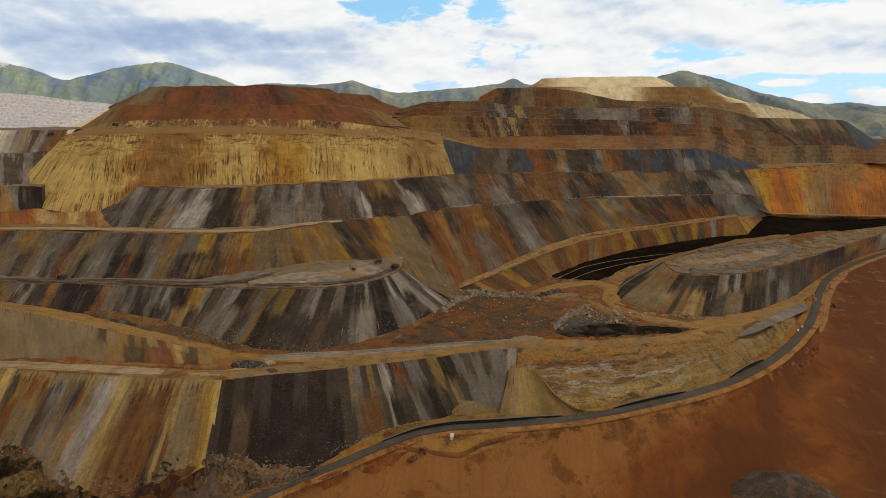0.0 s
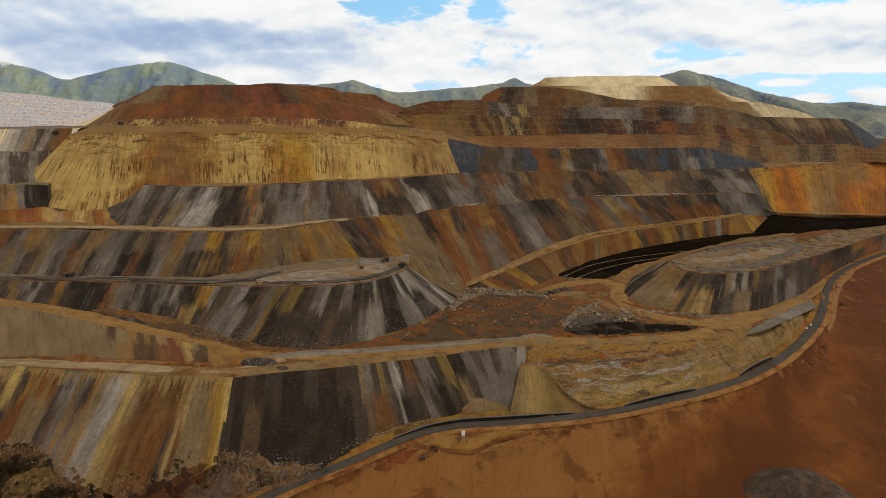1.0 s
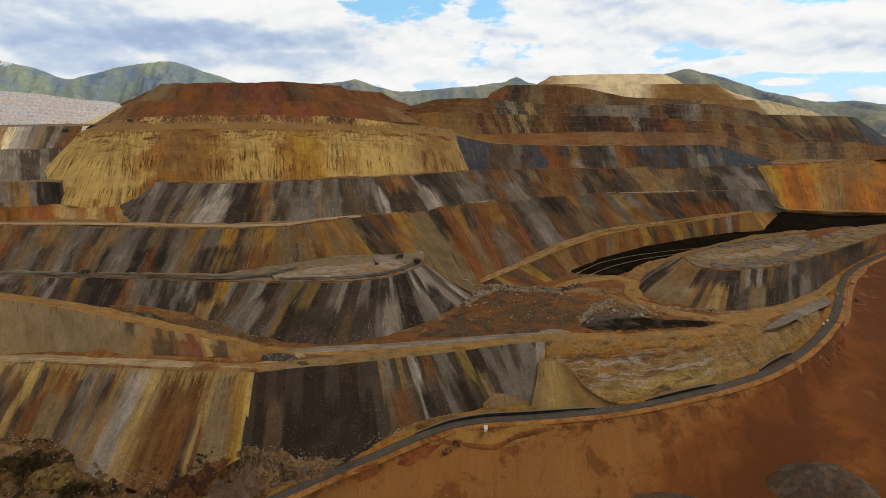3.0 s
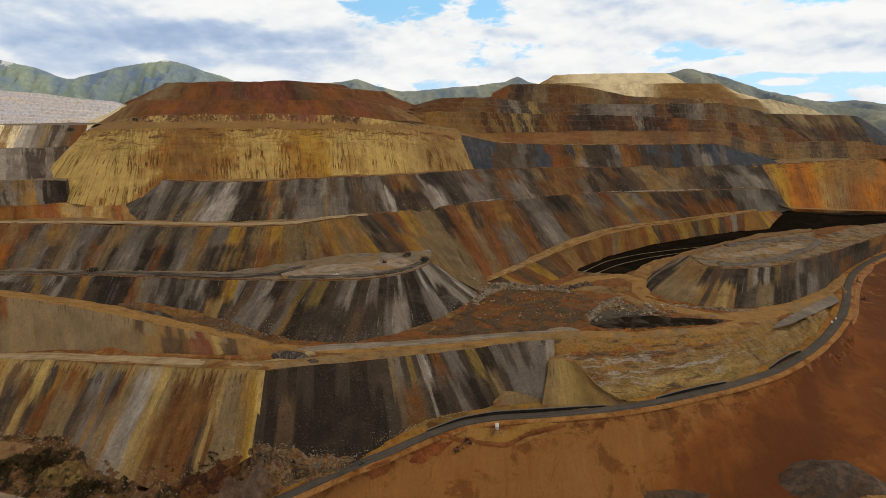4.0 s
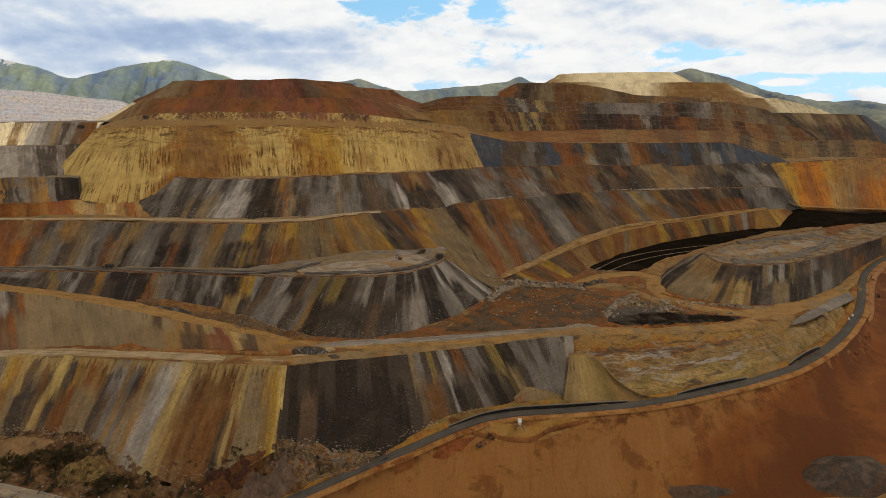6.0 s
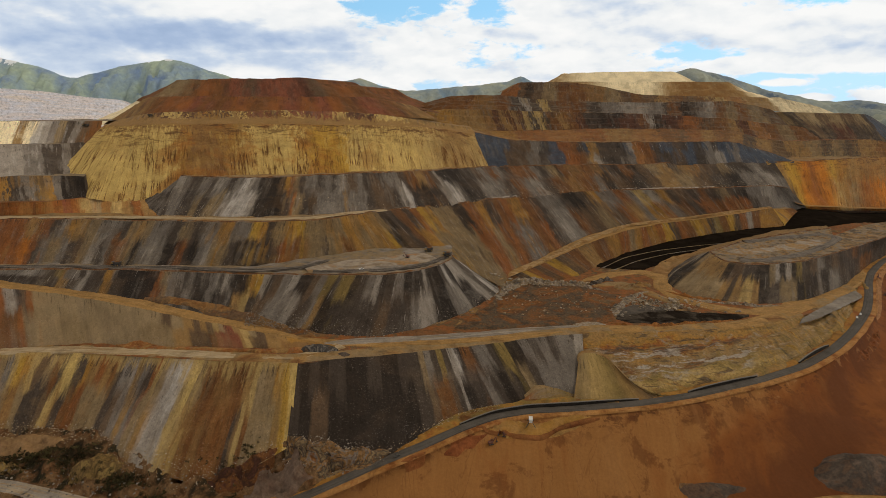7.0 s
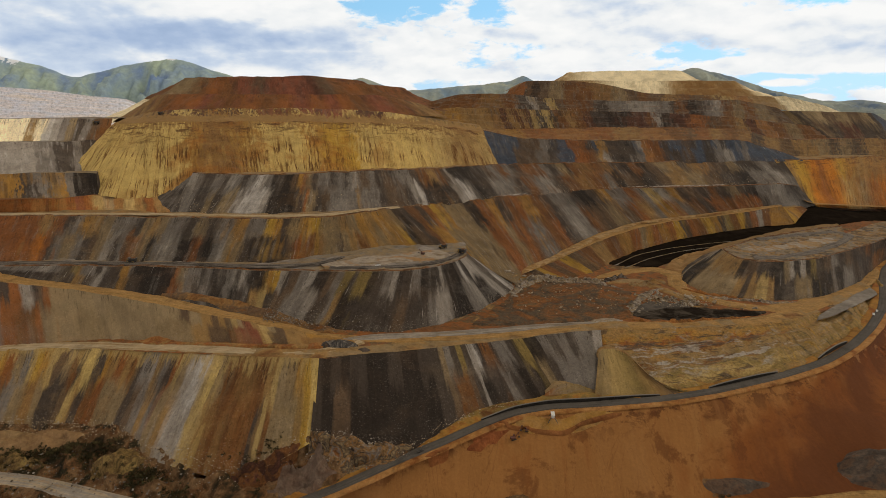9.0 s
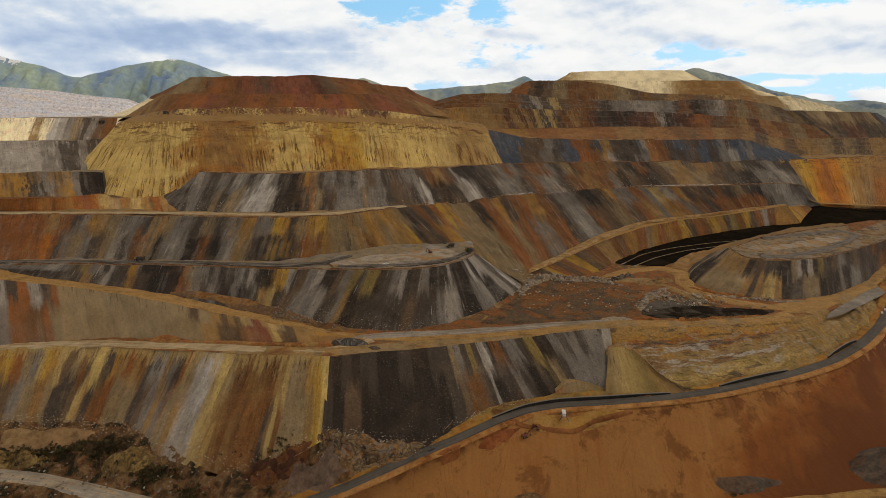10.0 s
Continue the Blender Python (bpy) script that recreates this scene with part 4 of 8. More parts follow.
terrace("smooth taupe bank below the ochre haul ramp", [
    (-562.7, 513.3, 122.0, -535.1, 474.6, 76.0),
    (-514.0, 530.4, 119.0, -474.6, 476.5, 79.0),
    (-431.3, 522.5, 113.0, -399.0, 472.6, 83.0),
    (-388.2, 507.9, 112.0, -368.4, 473.1, 85.0),
    (-296.8, 477.8, 107.0, -283.7, 450.7, 91.0),
    (-240.1, 464.0, 102.0, -225.9, 442.0, 94.0),
    (-185.8, 450.1, 97.0, -180.4, 435.5, 96.0),
    (-149.7, 442.0, 94.0, -148.7, 438.6, 93.0),
],
        streaked("taupe_bank", [
    (0.000, "grey"), (0.131, "pale"), (0.158, "dark"), (0.173, "rust"), (0.200, "pale"), (0.214, "dark"),
    (0.222, "bark"), (0.230, "rust"), (0.240, "drab"), (0.269, "drab"), (0.340, "drab"), (0.442, "drab"),
    (0.493, "drab"), (0.531, "drab"), (0.555, "bark"), (0.569, "drab"), (0.595, "tan"), (0.619, "bark"),
    (0.628, "tan"), (0.649, "bark"), (0.663, "straw"), (0.677, "drab"), (0.688, "red"), (0.702, "red"),
    (0.710, "tan"), (0.733, "straw"), (0.754, "drab"), (0.768, "bark"), (0.797, "tan"), (0.883, "ochre"),
], low=[
    (0.000, "grey"), (0.131, "grey"), (0.158, "rust"), (0.180, "brown"), (0.207, "brown"), (0.214, "rust"),
    (0.223, "drab"), (0.333, "taupe"), (0.471, "drab"), (0.539, "taupe"), (0.585, "tan"), (0.604, "bark"),
    (0.630, "bark"), (0.653, "brown"), (0.663, "red"), (0.709, "red"), (0.716, "tan"), (0.728, "straw"),
    (0.746, "bark"), (0.771, "bark"), (0.791, "tan"), (0.845, "loam"), (0.984, "tan"),
], warp=0.006, fine=0.22, second="grey", second_amount=0.15, seed=4, mingle=0.12, pale=0.3, dust="taupe", murk=0.21, size=2.2, layered=0.1, tame=0.7),
        spine=[(-562.7, 538.3, 122.0), (-514.0, 555.4, 119.0), (-431.3, 547.5, 113.0), (-388.2, 532.9, 112.0), (-296.8, 502.8, 107.0), (-239.0, 484.0, 102.0), (-185.0, 459.0, 95.5), (-149.5, 443.5, 92.0)], top=OCHRE_ROAD, step=2.5, rough=1.5, berm=False, seed=4, rill=0.25)
terrace("grey and black streaked dump with a flat cone end", [
    (-600.3, 551.9, 128.0, -600.5, 542.0, 121.0),
    (-531.3, 551.9, 128.0, -541.6, 548.7, 120.0),
    (-453.7, 555.8, 128.0, -456.5, 543.3, 117.0),
    (-395.9, 555.8, 128.0, -392.3, 525.8, 113.0),
    (-319.0, 546.5, 128.5, -306.2, 494.7, 108.0),
    (-254.6, 537.4, 129.0, -247.3, 479.8, 104.0),
    (-213.4, 532.4, 130.0, -222.6, 475.4, 102.0),
    (-177.9, 527.5, 131.0, -198.3, 477.2, 98.0),
    (-140.2, 528.8, 130.0, -153.9, 472.3, 93.0),
    (-108.4, 535.6, 129.0, -116.5, 474.4, 91.0),
    (-83.1, 553.8, 128.0, -76.5, 497.7, 91.0),
    (-62.4, 577.2, 127.0, -36.8, 542.1, 89.0),
    (-50.6, 602.3, 126.0, -8.7, 587.9, 87.0),
    (-47.5, 620.2, 125.5, 5.2, 614.2, 87.0),
    (-54.9, 632.3, 125.5, 0.7, 631.7, 90.0),
    (-67.4, 640.4, 126.0, -30.5, 666.2, 96.0),
],
        streaked("mid_dump_streaks", [
    (0.000, "dark"), (0.070, "grey"), (0.102, "grey"), (0.112, "pale"), (0.123, "grey"), (0.130, "dark"),
    (0.139, "olive"), (0.143, "tan"), (0.150, "grey"), (0.161, "grey"), (0.166, "dark"), (0.173, "pale"),
    (0.178, "dark"), (0.190, "dark"), (0.194, "ochre"), (0.198, "ochre"), (0.203, "grey"), (0.208, "black"),
    (0.221, "black"), (0.240, "black"), (0.245, "rust"), (0.250, "taupe"), (0.258, "grey"), (0.266, "grey"),
    (0.271, "dark"), (0.276, "grey"), (0.284, "black"), (0.293, "dark"), (0.299, "grey"), (0.304, "pale"),
    (0.309, "dark"), (0.314, "pale"), (0.319, "black"), (0.331, "black"), (0.342, "black"), (0.349, "ochre"),
    (0.360, "gold"), (0.371, "pale"), (0.381, "dark"), (0.393, "bark"), (0.407, "grey"), (0.424, "pale"),
    (0.436, "black"), (0.453, "black"), (0.464, "bark"), (0.476, "grey"), (0.486, "olive"), (0.492, "olive"),
    (0.501, "dark"), (0.514, "olive"), (0.521, "olive"), (0.530, "black"), (0.548, "dark"), (0.561, "grey"),
    (0.575, "pale"), (0.584, "black"), (0.602, "dark"), (0.611, "grey"), (0.625, "grey"), (0.637, "black"),
    (0.668, "black"), (0.677, "pale"), (0.685, "black"), (0.714, "black"), (0.729, "dark"), (0.739, "white"),
    (0.752, "black"), (0.769, "pale"), (0.860, "dark"), (0.880, "white"), (0.900, "dark"), (0.930, "grey"),
    (1.000, "dark"),
], low=[
    (0.000, "dark"), (0.116, "dark"), (0.135, "dark"), (0.149, "tan"), (0.159, "dark"), (0.170, "pale"),
    (0.177, "dark"), (0.194, "dark"), (0.201, "ochre"), (0.205, "dark"), (0.225, "black"), (0.243, "black"),
    (0.248, "rust"), (0.253, "taupe"), (0.259, "grey"), (0.265, "dark"), (0.278, "grey"), (0.284, "black"),
    (0.293, "black"), (0.300, "grey"), (0.306, "black"), (0.316, "dark"), (0.320, "grey"), (0.324, "black"),
    (0.329, "tan"), (0.343, "straw"), (0.355, "dark"), (0.384, "bark"), (0.404, "grey"), (0.427, "grey"),
    (0.449, "pale"), (0.465, "dark"), (0.476, "dark"), (0.484, "grey"), (0.491, "tan"), (0.498, "black"),
    (0.524, "dark"), (0.536, "dark"), (0.552, "dark"), (0.578, "dark"), (0.602, "bark"), (0.615, "dark"),
    (0.641, "dark"), (0.655, "grey"), (0.667, "pale"), (0.683, "pale"), (0.692, "black"), (0.712, "black"),
    (0.732, "grey"), (0.747, "pale"), (0.762, "black"), (0.780, "black"), (0.799, "pale"), (0.825, "dark"),
    (0.854, "white"), (0.867, "grey"), (0.880, "pale"), (0.900, "dark"), (0.930, "pale"), (1.000, "grey"),
], tone=0.82, warp=0.007, fine=0.4, second="black", second_amount=0.25, seed=5, mingle=0.21, pale=0.4, murk=0.3),
        back=(0, 140), step=3.0, rough=1.0, seed=5)
terrace("long streaked slope of grey, rust and ochre rock", [
    (-721.7, 679.1, 157.0, -649.9, 574.7, 129.0),
    (-631.8, 679.1, 157.0, -578.3, 574.7, 129.0),
    (-539.4, 675.8, 157.0, -497.8, 576.0, 128.0),
    (-465.1, 667.8, 158.0, -439.0, 577.2, 127.0),
    (-383.4, 644.2, 161.0, -377.8, 575.2, 127.0),
    (-310.3, 628.9, 163.0, -312.3, 571.1, 127.0),
    (-259.0, 628.9, 163.0, -260.1, 567.0, 127.0),
    (-208.7, 638.0, 163.0, -205.7, 590.0, 127.0),
    (-173.1, 670.5, 163.0, -145.1, 626.8, 127.0),
    (-141.0, 709.0, 161.0, -95.9, 645.5, 126.0),
    (-102.6, 756.1, 158.0, -42.4, 639.5, 118.0),
    (-54.7, 808.3, 154.0, 4.0, 635.8, 97.0),
    (13.8, 857.6, 153.0, 47.8, 698.3, 96.0),
    (106.1, 917.5, 153.0, 137.4, 807.1, 103.0),
    (204.1, 940.7, 155.0, 239.6, 884.5, 111.0),
    (296.2, 933.5, 158.0, 338.6, 910.3, 114.0),
    (403.1, 965.9, 156.0, 431.1, 953.6, 116.0),
    (522.3, 1010.2, 154.5, 524.1, 985.4, 120.0),
    (552.4, 999.5, 152.0, 595.0, 1013.2, 117.0),
],
        streaked("mid_face_streaks", [
    (0.000, "rust"), (0.089, "rust"), (0.097, "rust"), (0.104, "tan"), (0.113, "rust"), (0.122, "dark"),
    (0.132, "grey"), (0.140, "ochre"), (0.148, "tan"), (0.162, "taupe"), (0.171, "grey"), (0.179, "grey"),
    (0.189, "dark"), (0.199, "taupe"), (0.206, "tan"), (0.214, "taupe"), (0.222, "grey"), (0.229, "grey"),
    (0.239, "dark"), (0.249, "taupe"), (0.259, "dark"), (0.274, "grey"), (0.287, "ochre"), (0.301, "grey"),
    (0.315, "grey"), (0.324, "gold"), (0.334, "ochre"), (0.342, "dark"), (0.353, "taupe"), (0.366, "ochre"),
    (0.376, "gold"), (0.389, "taupe"), (0.404, "taupe"), (0.413, "tan"), (0.426, "taupe"), (0.438, "ochre"),
    (0.451, "tan"), (0.467, "ochre"), (0.484, "tan"), (0.493, "taupe"), (0.504, "black"), (0.517, "dark"),
    (0.529, "brown"), (0.543, "dark"), (0.556, "rust"), (0.566, "gold"), (0.578, "ochre"), (0.588, "taupe"),
    (0.610, "taupe"), (0.623, "black"), (0.639, "rust"), (0.649, "ochre"), (0.660, "dark"), (0.670, "brown"),
    (0.678, "rust"), (0.687, "ochre"), (0.701, "brown"), (0.710, "dark"), (0.719, "grey"), (0.728, "grey"),
    (0.736, "dark"), (0.747, "black"), (0.757, "dark"), (0.768, "ochre"), (0.775, "grey"), (0.783, "grey"),
    (0.792, "rust"), (0.802, "grey"), (0.811, "straw"), (0.824, "pale"), (0.833, "ochre"), (0.841, "dark"),
    (0.851, "bark"), (0.862, "dark"), (0.874, "brown"), (0.884, "dark"), (0.897, "taupe"), (0.905, "dark"),
    (0.917, "black"), (0.925, "grey"), (0.944, "pale"), (0.971, "grey"), (1.000, "pale"),
], low=[
    (0.000, "rust"), (0.099, "rust"), (0.104, "orange"), (0.109, "rust"), (0.113, "dark"), (0.121, "grey"),
    (0.128, "taupe"), (0.139, "grey"), (0.148, "dark"), (0.156, "bark"), (0.162, "taupe"), (0.170, "pale"),
    (0.178, "dark"), (0.184, "grey"), (0.189, "brown"), (0.195, "rust"), (0.203, "taupe"), (0.210, "black"),
    (0.214, "grey"), (0.226, "pale"), (0.233, "grey"), (0.237, "black"), (0.247, "black"), (0.253, "rust"),
    (0.258, "dark"), (0.264, "black"), (0.271, "grey"), (0.278, "pale"), (0.284, "taupe"), (0.289, "ochre"),
    (0.296, "taupe"), (0.304, "dark"), (0.314, "black"), (0.327, "dark"), (0.339, "black"), (0.347, "dark"),
    (0.355, "bark"), (0.361, "rust"), (0.373, "brown"), (0.384, "loam"), (0.390, "taupe"), (0.399, "taupe"),
    (0.406, "dark"), (0.411, "taupe"), (0.420, "tan"), (0.429, "brown"), (0.440, "ochre"), (0.450, "taupe"),
    (0.468, "tan"), (0.477, "ochre"), (0.488, "gold"), (0.495, "black"), (0.508, "bark"), (0.519, "dark"),
    (0.529, "brown"), (0.541, "ochre"), (0.550, "ochre"), (0.563, "taupe"), (0.583, "taupe"), (0.604, "taupe"),
    (0.618, "taupe"), (0.630, "rust"), (0.642, "rust"), (0.652, "taupe"), (0.667, "rust"), (0.672, "brown"),
    (0.679, "grey"), (0.687, "grey"), (0.693, "brown"), (0.701, "rust"), (0.710, "dark"), (0.720, "pale"),
    (0.728, "grey"), (0.736, "brown"), (0.748, "bark"), (0.762, "taupe"), (0.774, "bark"), (0.785, "rust"),
    (0.793, "tan"), (0.802, "grey"), (0.813, "ochre"), (0.821, "rust"), (0.830, "grey"), (0.842, "brown"),
    (0.855, "dark"), (0.869, "rust"), (0.883, "brown"), (0.896, "rust"), (0.909, "rust"), (0.922, "dark"),
    (0.936, "grey"), (0.953, "pale"), (0.986, "grey"),
], tone=0.74, warp=0.0065, fine=0.45, second="dark", second_amount=0.2, seed=6, dust="pale", pale=0.35, murk=0.3),
        back=(0, 45), top=DIRT, step=3.0, rough=1.2, seed=6, foot=13.0)
terrace("rust-brown bank below the haul ramp", [
    (0.7, 634.1, 92.0, 10.6, 632.6, 89.0),
    (38.9, 668.0, 94.0, 57.8, 643.2, 89.0),
    (78.0, 710.5, 95.5, 103.1, 677.9, 88.0),
    (140.7, 777.5, 102.0, 154.0, 738.7, 85.0),
    (218.7, 836.1, 110.0, 210.5, 797.9, 90.0),
    (280.4, 870.9, 113.0, 283.2, 847.2, 95.0),
    (363.4, 902.9, 115.5, 366.9, 884.5, 99.0),
    (443.3, 938.2, 118.0, 434.5, 904.6, 102.0),
    (499.7, 966.3, 120.5, 471.7, 911.0, 102.5),
    (510.4, 966.3, 120.5, 502.6, 917.3, 104.0),
],
        streaked("ramp_bank_streaks", [
    (0.030, "ochre"), (0.064, "brown"), (0.093, "dark"), (0.115, "gold"), (0.137, "rust"), (0.172, "bark"),
    (0.195, "rust"), (0.227, "gold"), (0.245, "bark"), (0.291, "brown"), (0.328, "tan"), (0.369, "brown"),
    (0.401, "ochre"), (0.434, "rust"), (0.460, "taupe"), (0.478, "ochre"), (0.497, "rust"), (0.524, "ochre"),
    (0.548, "rust"), (0.566, "gold"), (0.587, "dark"), (0.601, "rust"), (0.617, "brown"), (0.643, "gold"),
    (0.665, "ochre"), (0.681, "dark"), (0.697, "olive"), (0.716, "brown"), (0.738, "gold"), (0.755, "dark"),
    (0.776, "rust"), (0.802, "pale"), (0.828, "brown"), (0.876, "ochre"),
], tone=0.7, warp=0.012, fine=0.45, second="dark", second_amount=0.2, seed=7, mingle=0.42, murk=0.3),
        back=(-12, 22), top=OCHRE_ROAD, step=3.0, rough=0.9, berm=False, seed=7)
terrace("ochre earth spur at the end of the ramp", [
    (510.4, 966.3, 120.5, 502.6, 917.3, 104.0),
    (517.9, 969.0, 119.0, 521.0, 939.4, 110.0),
    (552.7, 982.5, 118.5, 556.3, 979.8, 117.0),
],
        streaked("spur_streaks", [(0.0, "gold"), (0.5, "ochre"), (1.0, "brown")], 0.05, 0.3, "ochre", 0.3, seed=8),
        back=(-10, 20), top=DIRT, step=3.0, rough=0.6, berm=False, seed=8)
terrace("dark grey rock slope with a whitish rubble chute", [
    (-411.2, 789.2, 199.0, -476.3, 743.2, 165.0),
    (-412.1, 765.3, 199.0, -404.8, 686.4, 164.0),
    (-363.7, 752.0, 200.0, -363.4, 672.4, 164.0),
    (-310.9, 733.4, 201.0, -317.3, 665.6, 164.0),
    (-252.9, 757.7, 200.0, -242.3, 663.7, 163.0),
    (-177.8, 795.4, 199.0, -159.9, 703.9, 162.0),
    (-111.9, 837.5, 197.0, -87.2, 769.8, 157.0),
    (-73.8, 882.4, 195.0, -40.7, 822.3, 154.0),
    (21.9, 999.5, 190.0, 54.6, 889.3, 153.0),
    (147.6, 1017.8, 190.0, 166.4, 941.0, 154.0),
    (285.2, 1036.8, 190.0, 290.5, 946.1, 158.0),
    (452.8, 1097.4, 189.0, 435.9, 986.0, 156.0),
    (550.0, 1118.2, 188.0, 539.7, 1024.5, 154.5),
    (588.8, 1118.2, 188.0, 586.2, 1027.9, 128.0),
],
        streaked("grey_upper_streaks", [
    (0.056, "grey"), (0.090, "pale"), (0.104, "grey"), (0.115, "dark"), (0.129, "dark"), (0.142, "grey"),
    (0.155, "grey"), (0.164, "dark"), (0.173, "grey"), (0.181, "pale"), (0.190, "grey"), (0.206, "dark"),
    (0.221, "grey"), (0.232, "white"), (0.240, "pale"), (0.247, "grey"), (0.254, "black"), (0.265, "dark"),
    (0.278, "black"), (0.289, "bark"), (0.293, "ochre"), (0.302, "rust"), (0.307, "taupe"), (0.315, "dark"),
    (0.319, "grey"), (0.328, "grey"), (0.337, "dark"), (0.347, "grey"), (0.352, "dark"), (0.358, "grey"),
    (0.365, "pale"), (0.375, "bark"), (0.386, "grey"), (0.393, "dark"), (0.405, "bark"), (0.417, "dark"),
    (0.426, "grey"), (0.439, "grey"), (0.447, "dark"), (0.463, "brown"), (0.492, "tan"), (0.516, "brown"),
    (0.531, "dark"), (0.540, "pale"), (0.545, "black"), (0.564, "black"), (0.583, "dark"), (0.591, "bark"),
    (0.602, "grey"), (0.612, "brown"), (0.619, "grey"), (0.630, "dark"), (0.640, "brown"), (0.652, "brown"),
    (0.662, "grey"), (0.671, "dark"), (0.681, "taupe"), (0.687, "black"), (0.693, "brown"), (0.705, "loam"),
    (0.717, "brown"), (0.729, "loam"), (0.738, "dark"), (0.748, "black"), (0.758, "brown"), (0.767, "black"),
    (0.775, "bark"), (0.786, "taupe"), (0.797, "tan"), (0.805, "dark"), (0.813, "tan"), (0.825, "loam"),
    (0.834, "bark"), (0.846, "dark"), (0.859, "taupe"), (0.877, "dark"), (0.896, "black"), (0.917, "grey"),
    (0.941, "dark"),
], low=[
    (0.074, "dark"), (0.095, "grey"), (0.120, "dark"), (0.137, "dark"), (0.152, "taupe"), (0.167, "dark"),
    (0.184, "taupe"), (0.198, "drab"), (0.212, "pale"), (0.231, "white"), (0.246, "white"), (0.257, "pale"),
    (0.264, "black"), (0.286, "black"), (0.303, "dark"), (0.308, "rust"), (0.313, "taupe"), (0.322, "dark"),
    (0.329, "bark"), (0.337, "grey"), (0.349, "grey"), (0.361, "grey"), (0.367, "tan"), (0.374, "grey"),
    (0.386, "grey"), (0.397, "dark"), (0.407, "bark"), (0.422, "bark"), (0.433, "dark"), (0.441, "pale"),
    (0.448, "white"), (0.456, "black"), (0.486, "black"), (0.518, "black"), (0.534, "pale"), (0.544, "white"),
    (0.551, "pale"), (0.558, "black"), (0.576, "dark"), (0.587, "grey"), (0.606, "grey"), (0.620, "dark"),
    (0.630, "brown"), (0.643, "grey"), (0.653, "pale"), (0.661, "dark"), (0.677, "brown"), (0.693, "loam"),
    (0.711, "brown"), (0.722, "grey"), (0.728, "black"), (0.744, "bark"), (0.756, "black"), (0.764, "dark"),
    (0.776, "bark"), (0.792, "tan"), (0.809, "taupe"), (0.826, "bark"), (0.844, "dark"), (0.869, "black"),
    (0.888, "grey"), (0.907, "grey"), (0.931, "pale"), (0.970, "grey"),
], tone=0.88, warp=0.007, fine=0.5, second="dark", second_amount=0.25, seed=9, murk=0.3),
        back=(0, 60), top=DIRT, step=3.5, rough=1.2, seed=9)
terrace("burnt-orange weathered cliff of soft rock", [
    (571.8, 1117.2, 187.0, 566.0, 1008.9, 125.0),
    (619.3, 1123.2, 187.5, 591.9, 1013.4, 118.0),
    (702.6, 1150.8, 187.0, 675.1, 1050.0, 109.3),
    (889.7, 1267.8, 183.0, 803.9, 1110.0, 96.1),
    (1032.9, 1332.0, 181.0, 934.1, 1160.0, 85.7),
    (1434.0, 1428.3, 178.0, 1316.6, 1280.0, 59.6),
],
        streaked("orange_streaks", [
    (0.000, "tan"), (0.013, "olive"), (0.059, "gold"), (0.117, "tan"), (0.172, "gold"), (0.234, "gold"),
    (0.287, "orange"), (0.328, "rust"), (0.387, "orange"), (0.431, "gold"), (0.458, "ochre"), (0.503, "tan"),
    (0.573, "loam"), (0.653, "tan"), (0.766, "orange"), (0.813, "rust"), (0.866, "ochre"),
], low=[
    (0.034, "grey"), (0.163, "dark"), (0.210, "gold"), (0.257, "orange"), (0.327, "rust"), (0.384, "orange"),
    (0.445, "straw"), (0.506, "taupe"), (0.561, "rust"), (0.640, "orange"), (0.770, "rust"), (0.859, "ochre"),
], tone=1.1, warp=0.025, fine=0.22, second="orange", second_amount=0.15, rills=0.7, seed=10, pale=0.3, dust="tan", murk=0.21, blend=0.8, size=1.8),
        back=(60, 110), top=DIRT, step=4.0, rough=1.6, seed=10, rill=0.5)
terrace("sulphur-yellow eroded slope cut by dark rills", [
    (-594.0, 960.0, 267.2, -639.5, 870.0, 201.7),
    (-587.9, 897.0, 260.8, -601.6, 795.0, 193.5),
    (-551.8, 893.0, 262.7, -521.9, 741.0, 176.0),
    (-501.6, 897.0, 263.4, -442.3, 737.9, 172.0),
    (-428.1, 905.0, 263.9, -367.6, 759.2, 196.0),
    (-300.9, 922.0, 264.1, -257.3, 770.4, 196.0),
    (-208.4, 952.0, 262.0, -180.3, 806.4, 196.0),
    (-139.4, 990.0, 259.6, -114.4, 856.2, 193.0),
    (-65.1, 1040.0, 252.5, -41.2, 939.6, 191.0),
    (0.0, 1075.0, 242.7, 21.9, 999.6, 189.0),
],
        streaked("yellow_streaks", pale=0.05, murk=0.05, bands=[
    (0.111, "yellow"), (0.250, "yellow"), (0.370, "yellow"), (0.392, "ochre"), (0.420, "loam"), (0.452, "loam"),
    (0.478, "ochre"), (0.500, "yellow"), (0.556, "yellow"), (0.580, "ochre"), (0.600, "gold"), (0.640, "gold"),
    (0.660, "yellow"), (0.800, "yellow"), (0.850, "straw"), (0.906, "tan"), (1.000, "straw"),
], crest="loam", warp=0.06, blend=0.9, fine=0.25, second="ochre", second_amount=0.4, rills=1.0, seed=11, mingle=0.3),
        back=(0, 140), top=soil("yellow_brown_earth", ["tan", "ochre", "brown", "yellow"], 1.2), step=3.0, rough=1.3, berm=False, seed=11, rill=0.8)
